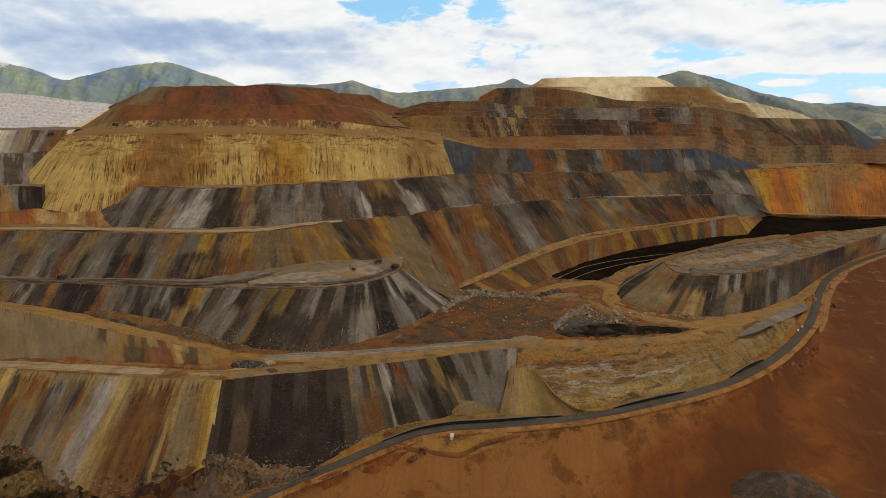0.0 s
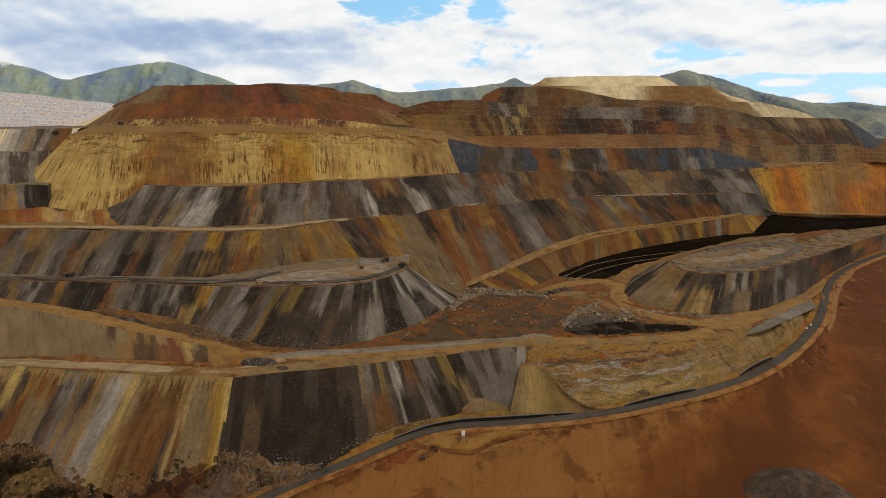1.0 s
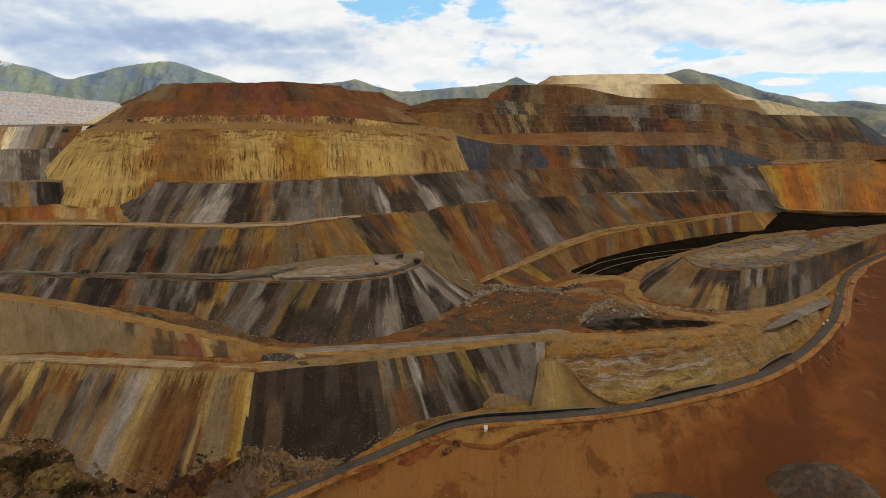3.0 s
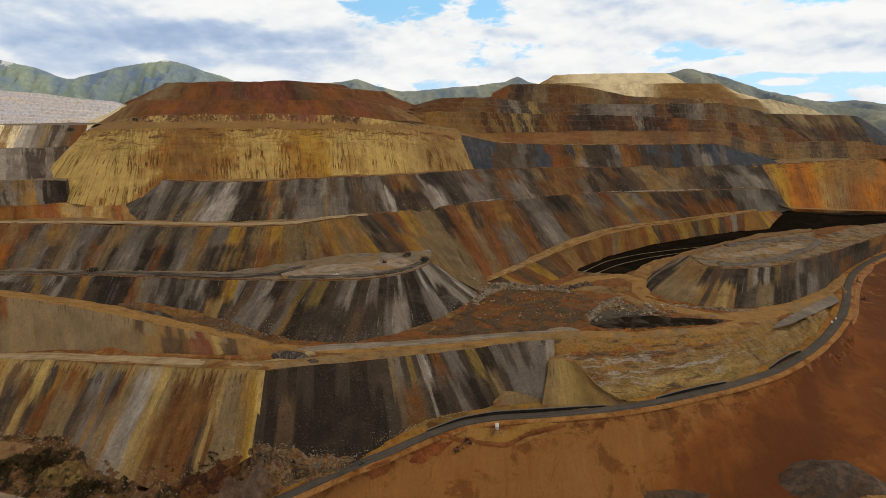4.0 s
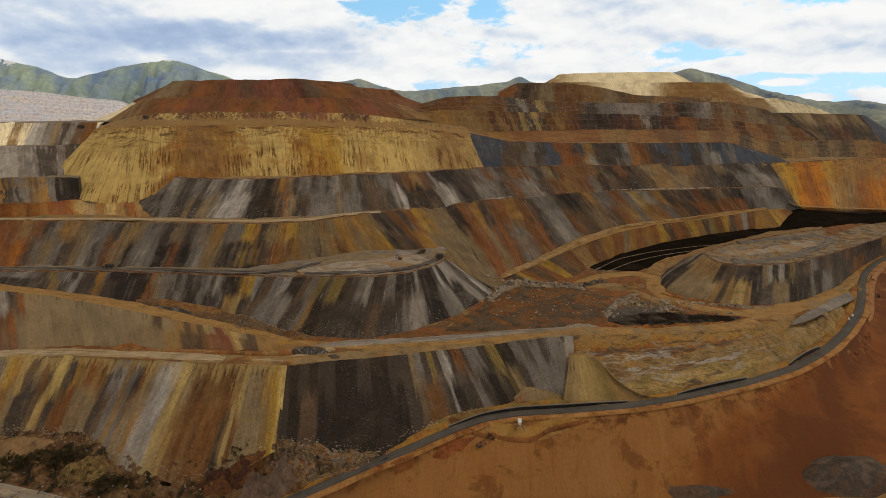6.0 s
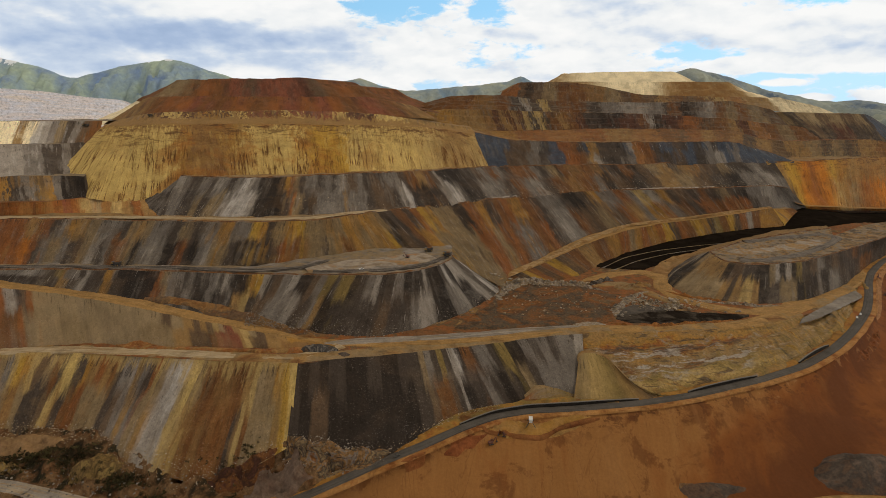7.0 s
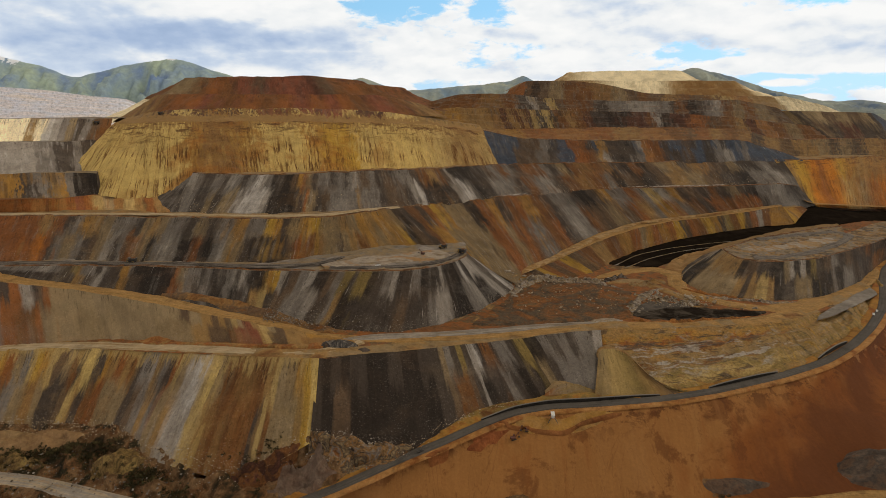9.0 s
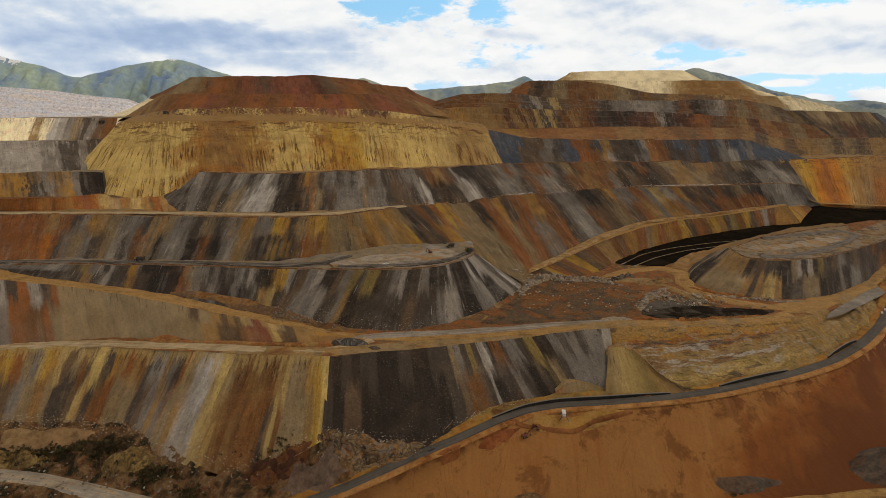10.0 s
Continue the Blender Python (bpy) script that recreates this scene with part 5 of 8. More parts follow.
terrace("dark grey dump corner with an ochre streak", [
    (-883.4, 746.4, 200.0, -852.7, 712.7, 172.0),
    (-739.5, 752.0, 200.0, -710.9, 715.3, 173.0),
    (-597.9, 763.5, 200.0, -568.2, 717.9, 174.0),
    (-560.1, 769.4, 200.0, -541.7, 742.5, 175.0),
    (-540.2, 761.5, 199.5, -527.9, 741.0, 176.0),
    (-553.4, 785.3, 199.5, -539.7, 778.9, 176.0),
],
        streaked("corner_streaks", [
    (0.000, "grey"), (0.180, "dark"), (0.320, "ochre"), (0.340, "dark"), (0.370, "grey"), (0.395, "tan"),
    (0.429, "ochre"), (0.473, "grey"), (0.527, "black"), (0.653, "black"), (1.000, "dark"),
], 0.04, 0.45, "dark", 0.4, seed=12),
        back=(-40, 40), step=3.0, rough=0.9, berm=False, seed=12)
terrace("rust-red low rock ledge behind the bench road", [
    (-836.9, 699.2, 173.0, -847.0, 702.9, 152.0),
    (-660.2, 699.2, 173.0, -674.5, 709.9, 152.0),
    (-563.3, 711.2, 173.0, -563.9, 707.3, 154.0),
    (-536.7, 735.1, 174.0, -528.3, 718.2, 154.0),
    (-484.0, 745.3, 173.0, -462.5, 707.0, 157.0),
    (-447.6, 751.2, 172.0, -410.2, 689.3, 162.0),
    (-446.2, 764.9, 172.0, -405.6, 703.4, 165.0),
],
        streaked("rust_ledge_streaks", [
    (0.000, "tan"), (0.150, "rust"), (0.266, "rust"), (0.289, "clay"), (0.319, "rust"), (0.345, "clay"),
    (0.393, "rust"), (0.438, "red"), (0.484, "rust"), (0.514, "clay"), (0.526, "straw"), (0.572, "drab"),
    (0.602, "clay"), (0.643, "straw"), (0.678, "tan"), (0.729, "rust"), (0.789, "tan"), (0.861, "clay"),
], 0.03, 0.45, "ochre", 0.4, layered=0.3, seed=13, dust="tan", tone=1.3),
        back=(0, 60), top=soil("rust_earth", ["rust", "brown", "tan"], 1.0), step=3.0, rough=0.8, berm=False, seed=13)
# pale left end and raised tone put hazy air into the rock colour
terrace("grey dump slope, its left end paled for haze", [
    (-881.9, 824.8, 236.0, -813.2, 750.1, 198.0),
    (-737.4, 846.1, 236.0, -672.7, 761.3, 198.0),
    (-670.9, 868.5, 236.0, -603.9, 771.1, 199.0),
    (-640.7, 880.1, 236.0, -586.1, 789.2, 199.0),
    (-626.5, 917.0, 236.0, -569.0, 834.8, 199.0),
],
        streaked("west_lower_streaks", [
    (0.000, "pale"), (0.380, "pale"), (0.470, "grey"), (0.580, "dark"), (0.700, "dark"), (0.780, "grey"),
    (0.860, "dark"), (1.000, "dark"),
], warp=0.04, fine=0.4, second="pale", second_amount=0.2, seed=14, murk=0.14, dust="white", tone=1.25),
        back=(0, 100), step=4.0, rough=1.0, berm=False, seed=14)
# whitish bands and raised tone hold the sunlit haze over this slope
terrace("grey and tan upper dump slope, paled for sun and haze", [
    (-953.0, 900.0, 265.8, -896.1, 838.0, 234.2),
    (-789.6, 915.0, 267.9, -756.3, 858.0, 234.3),
    (-707.6, 925.0, 269.3, -698.9, 882.0, 234.1),
    (-657.1, 930.0, 268.3, -649.2, 892.0, 236.0),
    (-621.8, 960.0, 269.1, -613.4, 925.0, 237.2),
],
        streaked("west_upper_streaks", [
    (0.192, "sunlit_sand"), (0.393, "sunlit_sand"), (0.449, "tan"), (0.488, "sunlit_sand"), (0.538, "white"), (0.593, "pale"),
    (0.651, "grey"), (0.710, "taupe"), (0.767, "dark"), (0.824, "grey"), (0.873, "bark"), (0.956, "brown"),
], warp=0.04, fine=0.4, second="pale", second_amount=0.25, seed=15, murk=0.07, dust="white", tone=1.3),
        back=(0, 180), step=4.0, rough=1.0, berm=False, seed=15)
terrace("yellow ledge with dark maroon tongues of rock", [
    (-608.8, 985.0, 271.1, -600.4, 925.0, 262.2),
    (-539.3, 975.0, 282.5, -512.7, 906.0, 263.9),
    (-463.2, 985.0, 284.2, -436.7, 914.0, 264.4),
    (-326.1, 1005.0, 284.8, -304.1, 932.0, 264.6),
    (-238.1, 1025.0, 282.6, -223.7, 958.0, 262.7),
    (-167.6, 1050.0, 277.2, -159.5, 995.0, 259.4),
    (-89.3, 1090.0, 265.9, -85.5, 1040.0, 254.5),
    (-4.4, 1120.0, 252.1, 1.1, 1088.0, 243.0),
],
        streaked("ledge_streaks", [
    (0.099, "tan"), (0.168, "maroon"), (0.193, "yellow"), (0.261, "maroon"), (0.286, "ochre"), (0.314, "maroon"),
    (0.333, "yellow"), (0.357, "brown"), (0.381, "red"), (0.410, "brown"), (0.436, "yellow"), (0.474, "red"),
    (0.534, "red"), (0.571, "yellow"), (0.610, "maroon"), (0.657, "maroon"), (0.695, "yellow"), (0.857, "tan"),
    (1.000, "tan"),
], 0.12, 0.4, "tan", 0.5, seed=16, mingle=0.8, tail="tan"),
        back=(0, 90), top=DIRT, step=4.0, rough=1.0, berm=False, seed=16)
terrace("brick-red lower lift of the flat-topped dump", [
    (-673.5, 1110.0, 279.0, -676.7, 1060.0, 262.8),
    (-604.1, 1080.0, 308.1, -604.2, 1010.0, 272.3),
    (-531.4, 1050.0, 308.9, -535.5, 985.0, 280.5),
    (-393.0, 1060.0, 309.9, -378.1, 1000.0, 283.0),
    (-274.0, 1075.0, 310.1, -253.0, 1025.0, 282.6),
    (-199.0, 1120.0, 309.5, -164.0, 1060.0, 277.0),
    (-119.9, 1190.0, 294.4, -69.8, 1120.0, 271.4),
],
        streaked("red_lower_streaks", [
    (0.118, "tan"), (0.187, "tan"), (0.269, "brown"), (0.322, "rust"), (0.362, "rust"), (0.384, "red"),
    (0.407, "brown"), (0.437, "brown"), (0.468, "rust"), (0.501, "brown"), (0.539, "rust"), (0.578, "red"),
    (0.617, "rust"), (0.651, "red"), (0.683, "rust"), (0.730, "brown"), (0.810, "red"), (0.887, "brown"),
    (0.965, "tan"),
], 0.02, 0.4, "red", 0.8, seed=17, pale=0.15, size=2.6, blend=0.6, tone=0.92),
        back=(0, 120), top=soil("red_top_earth", ["red", "rust", "brown"], 1.0), step=4.0, rough=1.0, berm=False, seed=17)
terrace("dark red flat-topped upper lift of the dump", [
    (-625.7, 1270.0, 349.7, -671.9, 1180.0, 305.5),
    (-608.2, 1215.0, 345.3, -610.4, 1130.0, 307.4),
    (-522.2, 1200.0, 346.9, -506.5, 1130.0, 308.5),
    (-416.9, 1195.0, 347.8, -397.4, 1130.0, 308.5),
    (-359.4, 1195.0, 350.0, -337.3, 1130.0, 308.5),
    (-326.6, 1200.0, 348.0, -295.0, 1135.0, 308.5),
    (-305.7, 1215.0, 338.5, -265.5, 1150.0, 308.6),
    (-231.3, 1240.0, 333.6, -209.8, 1180.0, 308.9),
    (-198.5, 1270.0, 315.5, -110.3, 1210.0, 290.9),
    (-121.2, 1330.0, 292.5, -67.7, 1290.0, 279.3),
],
        streaked("red_upper_streaks", [
    (0.014, "brown"), (0.147, "taupe"), (0.181, "brown"), (0.206, "rust"), (0.243, "brown"), (0.266, "red"),
    (0.301, "bark"), (0.325, "red"), (0.379, "red"), (0.423, "red"), (0.476, "maroon"), (0.558, "bark"),
    (0.667, "brown"), (0.708, "rust"), (0.758, "brown"), (0.813, "brown"), (0.908, "brown"),
], 0.02, 0.4, "red", 0.8, seed=18, pale=0.15, size=2.6, blend=0.6, tone=0.92),
        back=(60, 160), top=soil("mesa_earth", ["red", "brown", "maroon"], 1.0), step=4.0, rough=1.4, berm=False, seed=18)
# the ramp's bright tone has sunlight put into it
terrace("sandy spoil ramp, sunlight in its colour", [
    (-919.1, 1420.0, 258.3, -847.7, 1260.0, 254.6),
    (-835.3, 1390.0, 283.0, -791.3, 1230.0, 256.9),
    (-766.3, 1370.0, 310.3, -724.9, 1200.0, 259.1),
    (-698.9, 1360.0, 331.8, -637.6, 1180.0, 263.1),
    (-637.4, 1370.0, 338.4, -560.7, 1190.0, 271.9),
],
        streaked("sunlit_ramp_streaks", [(0.0, "sunlit_sand"), (0.5, "sunlit_sand"), (1.0, "tan")], 0.05, 0.2, "sunlit_sand", 0.3, seed=19, pale=0.0, murk=0.0, mingle=0.0, blend=1.0, tame=0.45),
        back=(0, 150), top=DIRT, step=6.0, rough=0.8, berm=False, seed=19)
terrace("slate-blue rock slope with rust chutes", [
    (-15.1, 1100.0, 246.6, 5.9, 990.9, 188.0),
    (17.4, 1110.0, 240.8, 27.8, 999.6, 189.0),
    (83.3, 1115.0, 228.7, 87.0, 1017.8, 189.0),
    (237.0, 1115.0, 224.3, 230.6, 1027.1, 189.0),
    (379.5, 1115.0, 225.4, 376.7, 1066.1, 189.0),
    (515.7, 1150.0, 224.2, 511.8, 1107.3, 188.0),
    (588.9, 1180.0, 208.4, 583.2, 1118.2, 188.0),
    (651.3, 1190.0, 190.2, 632.7, 1127.0, 186.0),
],
        streaked("blue_streaks", [
    (0.131, "blue"), (0.239, "blue"), (0.268, "bark"), (0.300, "bark"), (0.321, "grey"), (0.337, "dark"),
    (0.345, "blue"), (0.355, "blue"), (0.362, "rust"), (0.373, "rust"), (0.386, "brown"), (0.400, "dark"),
    (0.410, "blue"), (0.417, "ochre"), (0.425, "tan"), (0.433, "dark"), (0.450, "dark"), (0.475, "black"),
    (0.483, "blue"), (0.491, "pale"), (0.500, "clay"), (0.513, "rust"), (0.525, "brown"), (0.538, "dark"),
    (0.553, "blue"), (0.569, "blue"), (0.586, "bark"), (0.600, "dark"), (0.613, "blue"), (0.631, "dark"),
    (0.644, "blue"), (0.657, "grey"), (0.670, "dark"), (0.687, "blue"), (0.707, "blue"), (0.726, "grey"),
    (0.751, "blue"), (0.849, "blue"), (0.895, "blue"),
], low=[
    (0.137, "blue"), (0.207, "blue"), (0.232, "bark"), (0.287, "bark"), (0.308, "grey"), (0.329, "dark"),
    (0.344, "blue"), (0.359, "blue"), (0.369, "rust"), (0.389, "rust"), (0.399, "brown"), (0.412, "tan"),
    (0.422, "pale"), (0.430, "dark"), (0.451, "dark"), (0.472, "dark"), (0.489, "grey"), (0.501, "clay"),
    (0.522, "brown"), (0.539, "dark"), (0.557, "dark"), (0.579, "bark"), (0.606, "blue"), (0.631, "dark"),
    (0.657, "grey"), (0.676, "pale"), (0.698, "blue"), (0.720, "grey"), (0.747, "blue"), (0.874, "blue"),
], tone=0.78, warp=0.012, fine=0.45, second="dark", second_amount=0.225, seed=20, size=1.6, murk=0.3),
        back=(0, 150), top=DIRT, step=4.0, rough=1.0, seed=20)
terrace("orange-brown earth bench of the upper mine", [
    (7.6, 1290.0, 241.1, 6.6, 1125.0, 238.9),
    (83.3, 1290.0, 239.9, 84.0, 1125.0, 228.0),
    (276.7, 1310.0, 244.0, 240.2, 1130.0, 223.3),
    (468.9, 1310.0, 244.0, 406.8, 1130.0, 224.4),
    (592.9, 1300.0, 240.7, 523.7, 1155.0, 223.9),
    (647.1, 1290.0, 225.0, 597.2, 1185.0, 208.1),
    (705.1, 1290.0, 217.5, 679.7, 1225.0, 190.6),
    (896.1, 1370.0, 217.7, 842.9, 1280.0, 186.9),
    (1116.5, 1450.0, 212.9, 1031.3, 1310.0, 183.0),
    (1442.1, 1520.0, 208.7, 1302.6, 1350.0, 182.0),
],
        streaked("upper_flat_earth", [
    (0.025, "loam"), (0.096, "ochre"), (0.143, "rust"), (0.180, "clay"), (0.225, "rust"), (0.255, "tan"),
    (0.291, "clay"), (0.321, "brown"), (0.337, "bark"), (0.364, "rust"), (0.392, "tan"), (0.415, "brown"),
    (0.457, "loam"), (0.504, "dark"), (0.578, "tan"), (0.640, "bark"), (0.691, "tan"), (0.722, "taupe"),
    (0.742, "dark"), (0.763, "taupe"), (0.783, "dark"), (0.811, "tan"), (0.848, "brown"), (0.897, "loam"),
    (0.946, "brown"),
], warp=0.03, fine=0.45, second="rust", second_amount=0.3, seed=21, layered=0.35, dust="tan", size=1.5, murk=0.4, tone=0.82, ledges=0.09),
        back=(0, 80), top=FLOOR, step=5.0, rough=1.0, seed=21, steps=4)
terrace("dark brown streaked bench of the upper mine", [
    (-134.4, 1330.0, 278.7, -125.8, 1240.0, 258.9),
    (-51.1, 1350.0, 287.3, -53.8, 1250.0, 249.0),
    (60.3, 1350.0, 286.0, 83.3, 1290.0, 239.9),
    (220.1, 1365.0, 280.7, 223.9, 1300.0, 240.7),
    (432.0, 1376.0, 276.6, 419.3, 1315.0, 243.8),
    (621.8, 1370.0, 265.0, 608.4, 1305.0, 236.7),
    (738.2, 1385.0, 251.4, 734.4, 1320.0, 215.6),
    (799.6, 1392.0, 247.2, 810.3, 1350.0, 217.6),
    (827.0, 1410.0, 242.4, 846.2, 1372.0, 217.6),
],
        streaked("bench_streaks_second", [
    (0.013, "tan"), (0.095, "ochre"), (0.196, "tan"), (0.231, "loam"), (0.244, "maroon"), (0.260, "tan"),
    (0.271, "maroon"), (0.282, "tan"), (0.292, "maroon"), (0.302, "straw"), (0.318, "dark"), (0.329, "straw"),
    (0.340, "dark"), (0.353, "brown"), (0.372, "tan"), (0.385, "brown"), (0.398, "maroon"), (0.411, "dark"),
    (0.434, "black"), (0.474, "maroon"), (0.489, "brown"), (0.498, "pale"), (0.506, "black"), (0.532, "maroon"),
    (0.557, "rust"), (0.583, "bark"), (0.602, "brown"), (0.625, "tan"), (0.643, "maroon"), (0.683, "clay"),
    (0.716, "brown"), (0.768, "taupe"), (0.839, "brown"),
], tone=0.8, warp=0.022, fine=0.45, second="maroon", second_amount=0.25, layered=0.22, seed=22, size=1.8, murk=0.3, ledges=0.09),
        back=(0, 90), top=DIRT, step=5.0, rough=1.2, berm=False, seed=22, steps=3, foot=22.0)
terrace("brown and grey speckled bench of the upper mine", [
    (-113.8, 1400.0, 298.7, -122.9, 1345.0, 275.9),
    (-33.1, 1430.0, 320.1, -58.1, 1360.0, 284.6),
    (80.6, 1440.0, 320.2, 87.8, 1370.0, 284.5),
    (231.1, 1440.0, 306.8, 236.9, 1385.0, 277.8),
    (443.2, 1450.0, 304.1, 427.0, 1390.0, 275.1),
    (662.2, 1470.0, 306.9, 637.8, 1390.0, 263.2),
    (769.2, 1480.0, 288.8, 774.5, 1415.0, 253.1),
    (789.2, 1470.0, 270.8, 798.1, 1405.0, 231.8),
],
        streaked("bench_streaks_third", [
    (0.035, "brown"), (0.172, "brown"), (0.246, "loam"), (0.289, "brown"), (0.319, "dark"), (0.343, "pale"),
    (0.363, "dark"), (0.382, "straw"), (0.402, "bark"), (0.427, "brown"), (0.455, "brown"), (0.482, "dark"),
    (0.504, "grey"), (0.551, "pale"), (0.596, "grey"), (0.603, "dark"), (0.616, "brown"), (0.634, "black"),
    (0.648, "dark"), (0.664, "grey"), (0.677, "pale"), (0.690, "brown"), (0.711, "taupe"), (0.740, "brown"),
    (0.791, "taupe"), (0.834, "bark"),
], tone=0.8, warp=0.022, fine=0.5, second="maroon", second_amount=0.25, layered=0.5, seed=23, size=1.8, murk=0.3, ledges=0.09),
        back=(0, 110), top=DIRT, step=5.0, rough=1.2, berm=False, seed=23, steps=3, foot=22.0)
terrace("broad dark brown dump face with a blue-black end", [
    (789.8, 1500.0, 277.4, 771.4, 1400.0, 215.9),
    (803.5, 1475.0, 280.5, 844.5, 1385.0, 218.1),
    (884.2, 1478.0, 279.1, 880.4, 1388.0, 217.9),
    (1007.7, 1490.0, 276.1, 1001.8, 1405.0, 215.6),
    (1032.4, 1500.0, 273.1, 1057.1, 1420.0, 214.7),
    (1072.4, 1540.0, 269.5, 1127.9, 1480.0, 211.1),
],
        streaked("bench_end_streaks", [
    (0.0, "bark"), (0.12, "taupe"), (0.22, "dark"), (0.30, "taupe"), (0.36, "drab"), (0.42, "bark"), (0.47, "taupe"),
    (0.53, "bark"), (0.58, "taupe"), (0.63, "dark"), (0.70, "blue"), (0.92, "blue"), (1.0, "grey"),
], 0.04, 0.4, "dark", 0.4, low=[
    (0.0, "bark"), (0.16, "dark"), (0.30, "bark"), (0.38, "dark"), (0.46, "maroon"), (0.55, "dark"), (0.63, "dark"), (0.70, "blue"), (1.0, "blue"),
], seed=32, pale=0.3, dust="taupe", size=1.5, tone=0.95),
        back=(0, 90), top=DIRT, step=5.0, rough=1.0, berm=False, seed=34, foot=14.0)
# the bright right end of the bands holds the sun patch
terrace("brown cap bench with shallow cuttings", [
    (99.1, 1560.0, 333.6, 72.9, 1480.0, 313.9),
    (148.5, 1580.0, 357.4, 122.9, 1480.0, 315.3),
    (245.5, 1590.0, 359.2, 230.4, 1480.0, 306.9),
    (345.0, 1590.0, 351.9, 323.4, 1480.0, 305.6),
    (475.3, 1560.0, 324.8, 455.5, 1490.0, 302.8),
    (776.4, 1590.0, 319.4, 754.3, 1510.0, 298.6),
    (858.6, 1600.0, 318.0, 859.9, 1540.0, 289.9),
    (966.1, 1620.0, 298.5, 983.6, 1580.0, 277.6),
    (1028.0, 1640.0, 283.0, 1035.9, 1600.0, 271.3),
],
        streaked("bench_streaks_fourth", [
    (0.032, "rust"), (0.115, "rust"), (0.138, "bark"), (0.163, "black"), (0.189, "bark"), (0.225, "taupe"),
    (0.281, "brown"), (0.324, "brown"), (0.376, "loam"), (0.433, "taupe"), (0.453, "bark"), (0.489, "brown"),
    (0.507, "bark"), (0.520, "tan"), (0.539, "brown"), (0.551, "bark"), (0.570, "brown"), (0.582, "straw"),
    (0.601, "clay"), (0.622, "tan"), (0.752, "sunlit_sand"), (0.912, "sunlit_sand"),
], warp=0.03, fine=0.4, second="brown", second_amount=0.25, layered=0.2, seed=24, size=1.8, murk=0.3, tone=0.78, ledges=0.09),
        back=(0, 140), top=DIRT, step=5.0, rough=1.0, berm=False, seed=24, steps=2, foot=22.0)
# bright and brown stretches put sun and cloud shade into the rock colour
terrace("pale tan lower lift of the high flat dump, sun and shade in its colour", [
    (198.2, 1780.0, 361.4, 155.3, 1680.0, 336.1),
    (276.9, 1740.0, 366.4, 246.6, 1640.0, 326.1),
    (524.3, 1730.0, 364.5, 500.1, 1640.0, 320.0),
    (673.4, 1730.0, 366.1, 658.5, 1640.0, 318.4),
    (780.9, 1740.0, 364.8, 805.8, 1650.0, 318.6),
    (875.5, 1760.0, 328.0, 915.7, 1690.0, 314.3),
    (1034.9, 1780.0, 303.3, 1070.3, 1720.0, 278.9),
],
        streaked("mesa_low_sun_shade", [
    (0.000, "brown"), (0.100, "bark"), (0.170, "taupe"), (0.220, "tan"), (0.270, "sunlit_sand"), (0.360, "sunlit_sand"),
    (0.410, "tan"), (0.450, "loam"), (0.620, "loam"), (0.680, "tan"), (0.740, "sunlit_sand"), (1.000, "sunlit_sand"),
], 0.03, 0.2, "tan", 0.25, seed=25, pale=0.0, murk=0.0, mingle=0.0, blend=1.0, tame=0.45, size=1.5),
        back=(0, 120), top=DIRT, step=6.0, rough=1.0, berm=False, seed=25, steps=2)
# sunlight is part of this lift's bright tones too
terrace("pale sandy high flat-topped dump, sunlight in its colour", [
    (321.6, 1860.0, 398.4, 250.8, 1790.0, 361.7),
    (302.7, 1820.0, 392.9, 263.5, 1760.0, 360.7),
    (373.4, 1810.0, 397.4, 364.7, 1760.0, 362.3),
    (511.6, 1810.0, 399.0, 499.7, 1760.0, 363.9),
    (648.2, 1815.0, 399.3, 660.1, 1760.0, 363.9),
    (706.8, 1840.0, 377.0, 714.3, 1790.0, 365.0),
    (748.4, 1900.0, 376.0, 764.8, 1850.0, 367.2),
],
        streaked("mesa_up_sunlit", [
    (0.167, "tan"), (0.333, "sunlit_sand"), (0.458, "sunlit_sand"), (0.543, "sunlit_sand"), (0.667, "sunlit_sand"), (1.000, "tan"),
], 0.06, 0.08, "sunlit_sand", 0.5, seed=26, pale=0.0, murk=0.0, mingle=0.0, blend=1.0, tame=0.45, size=1.5),
        back=(80, 150), top=soil("mesa_sunlit_earth", ["tan", "sunlit_sand", "tan"], 1.0), step=6.0, rough=1.0, berm=False, seed=26)
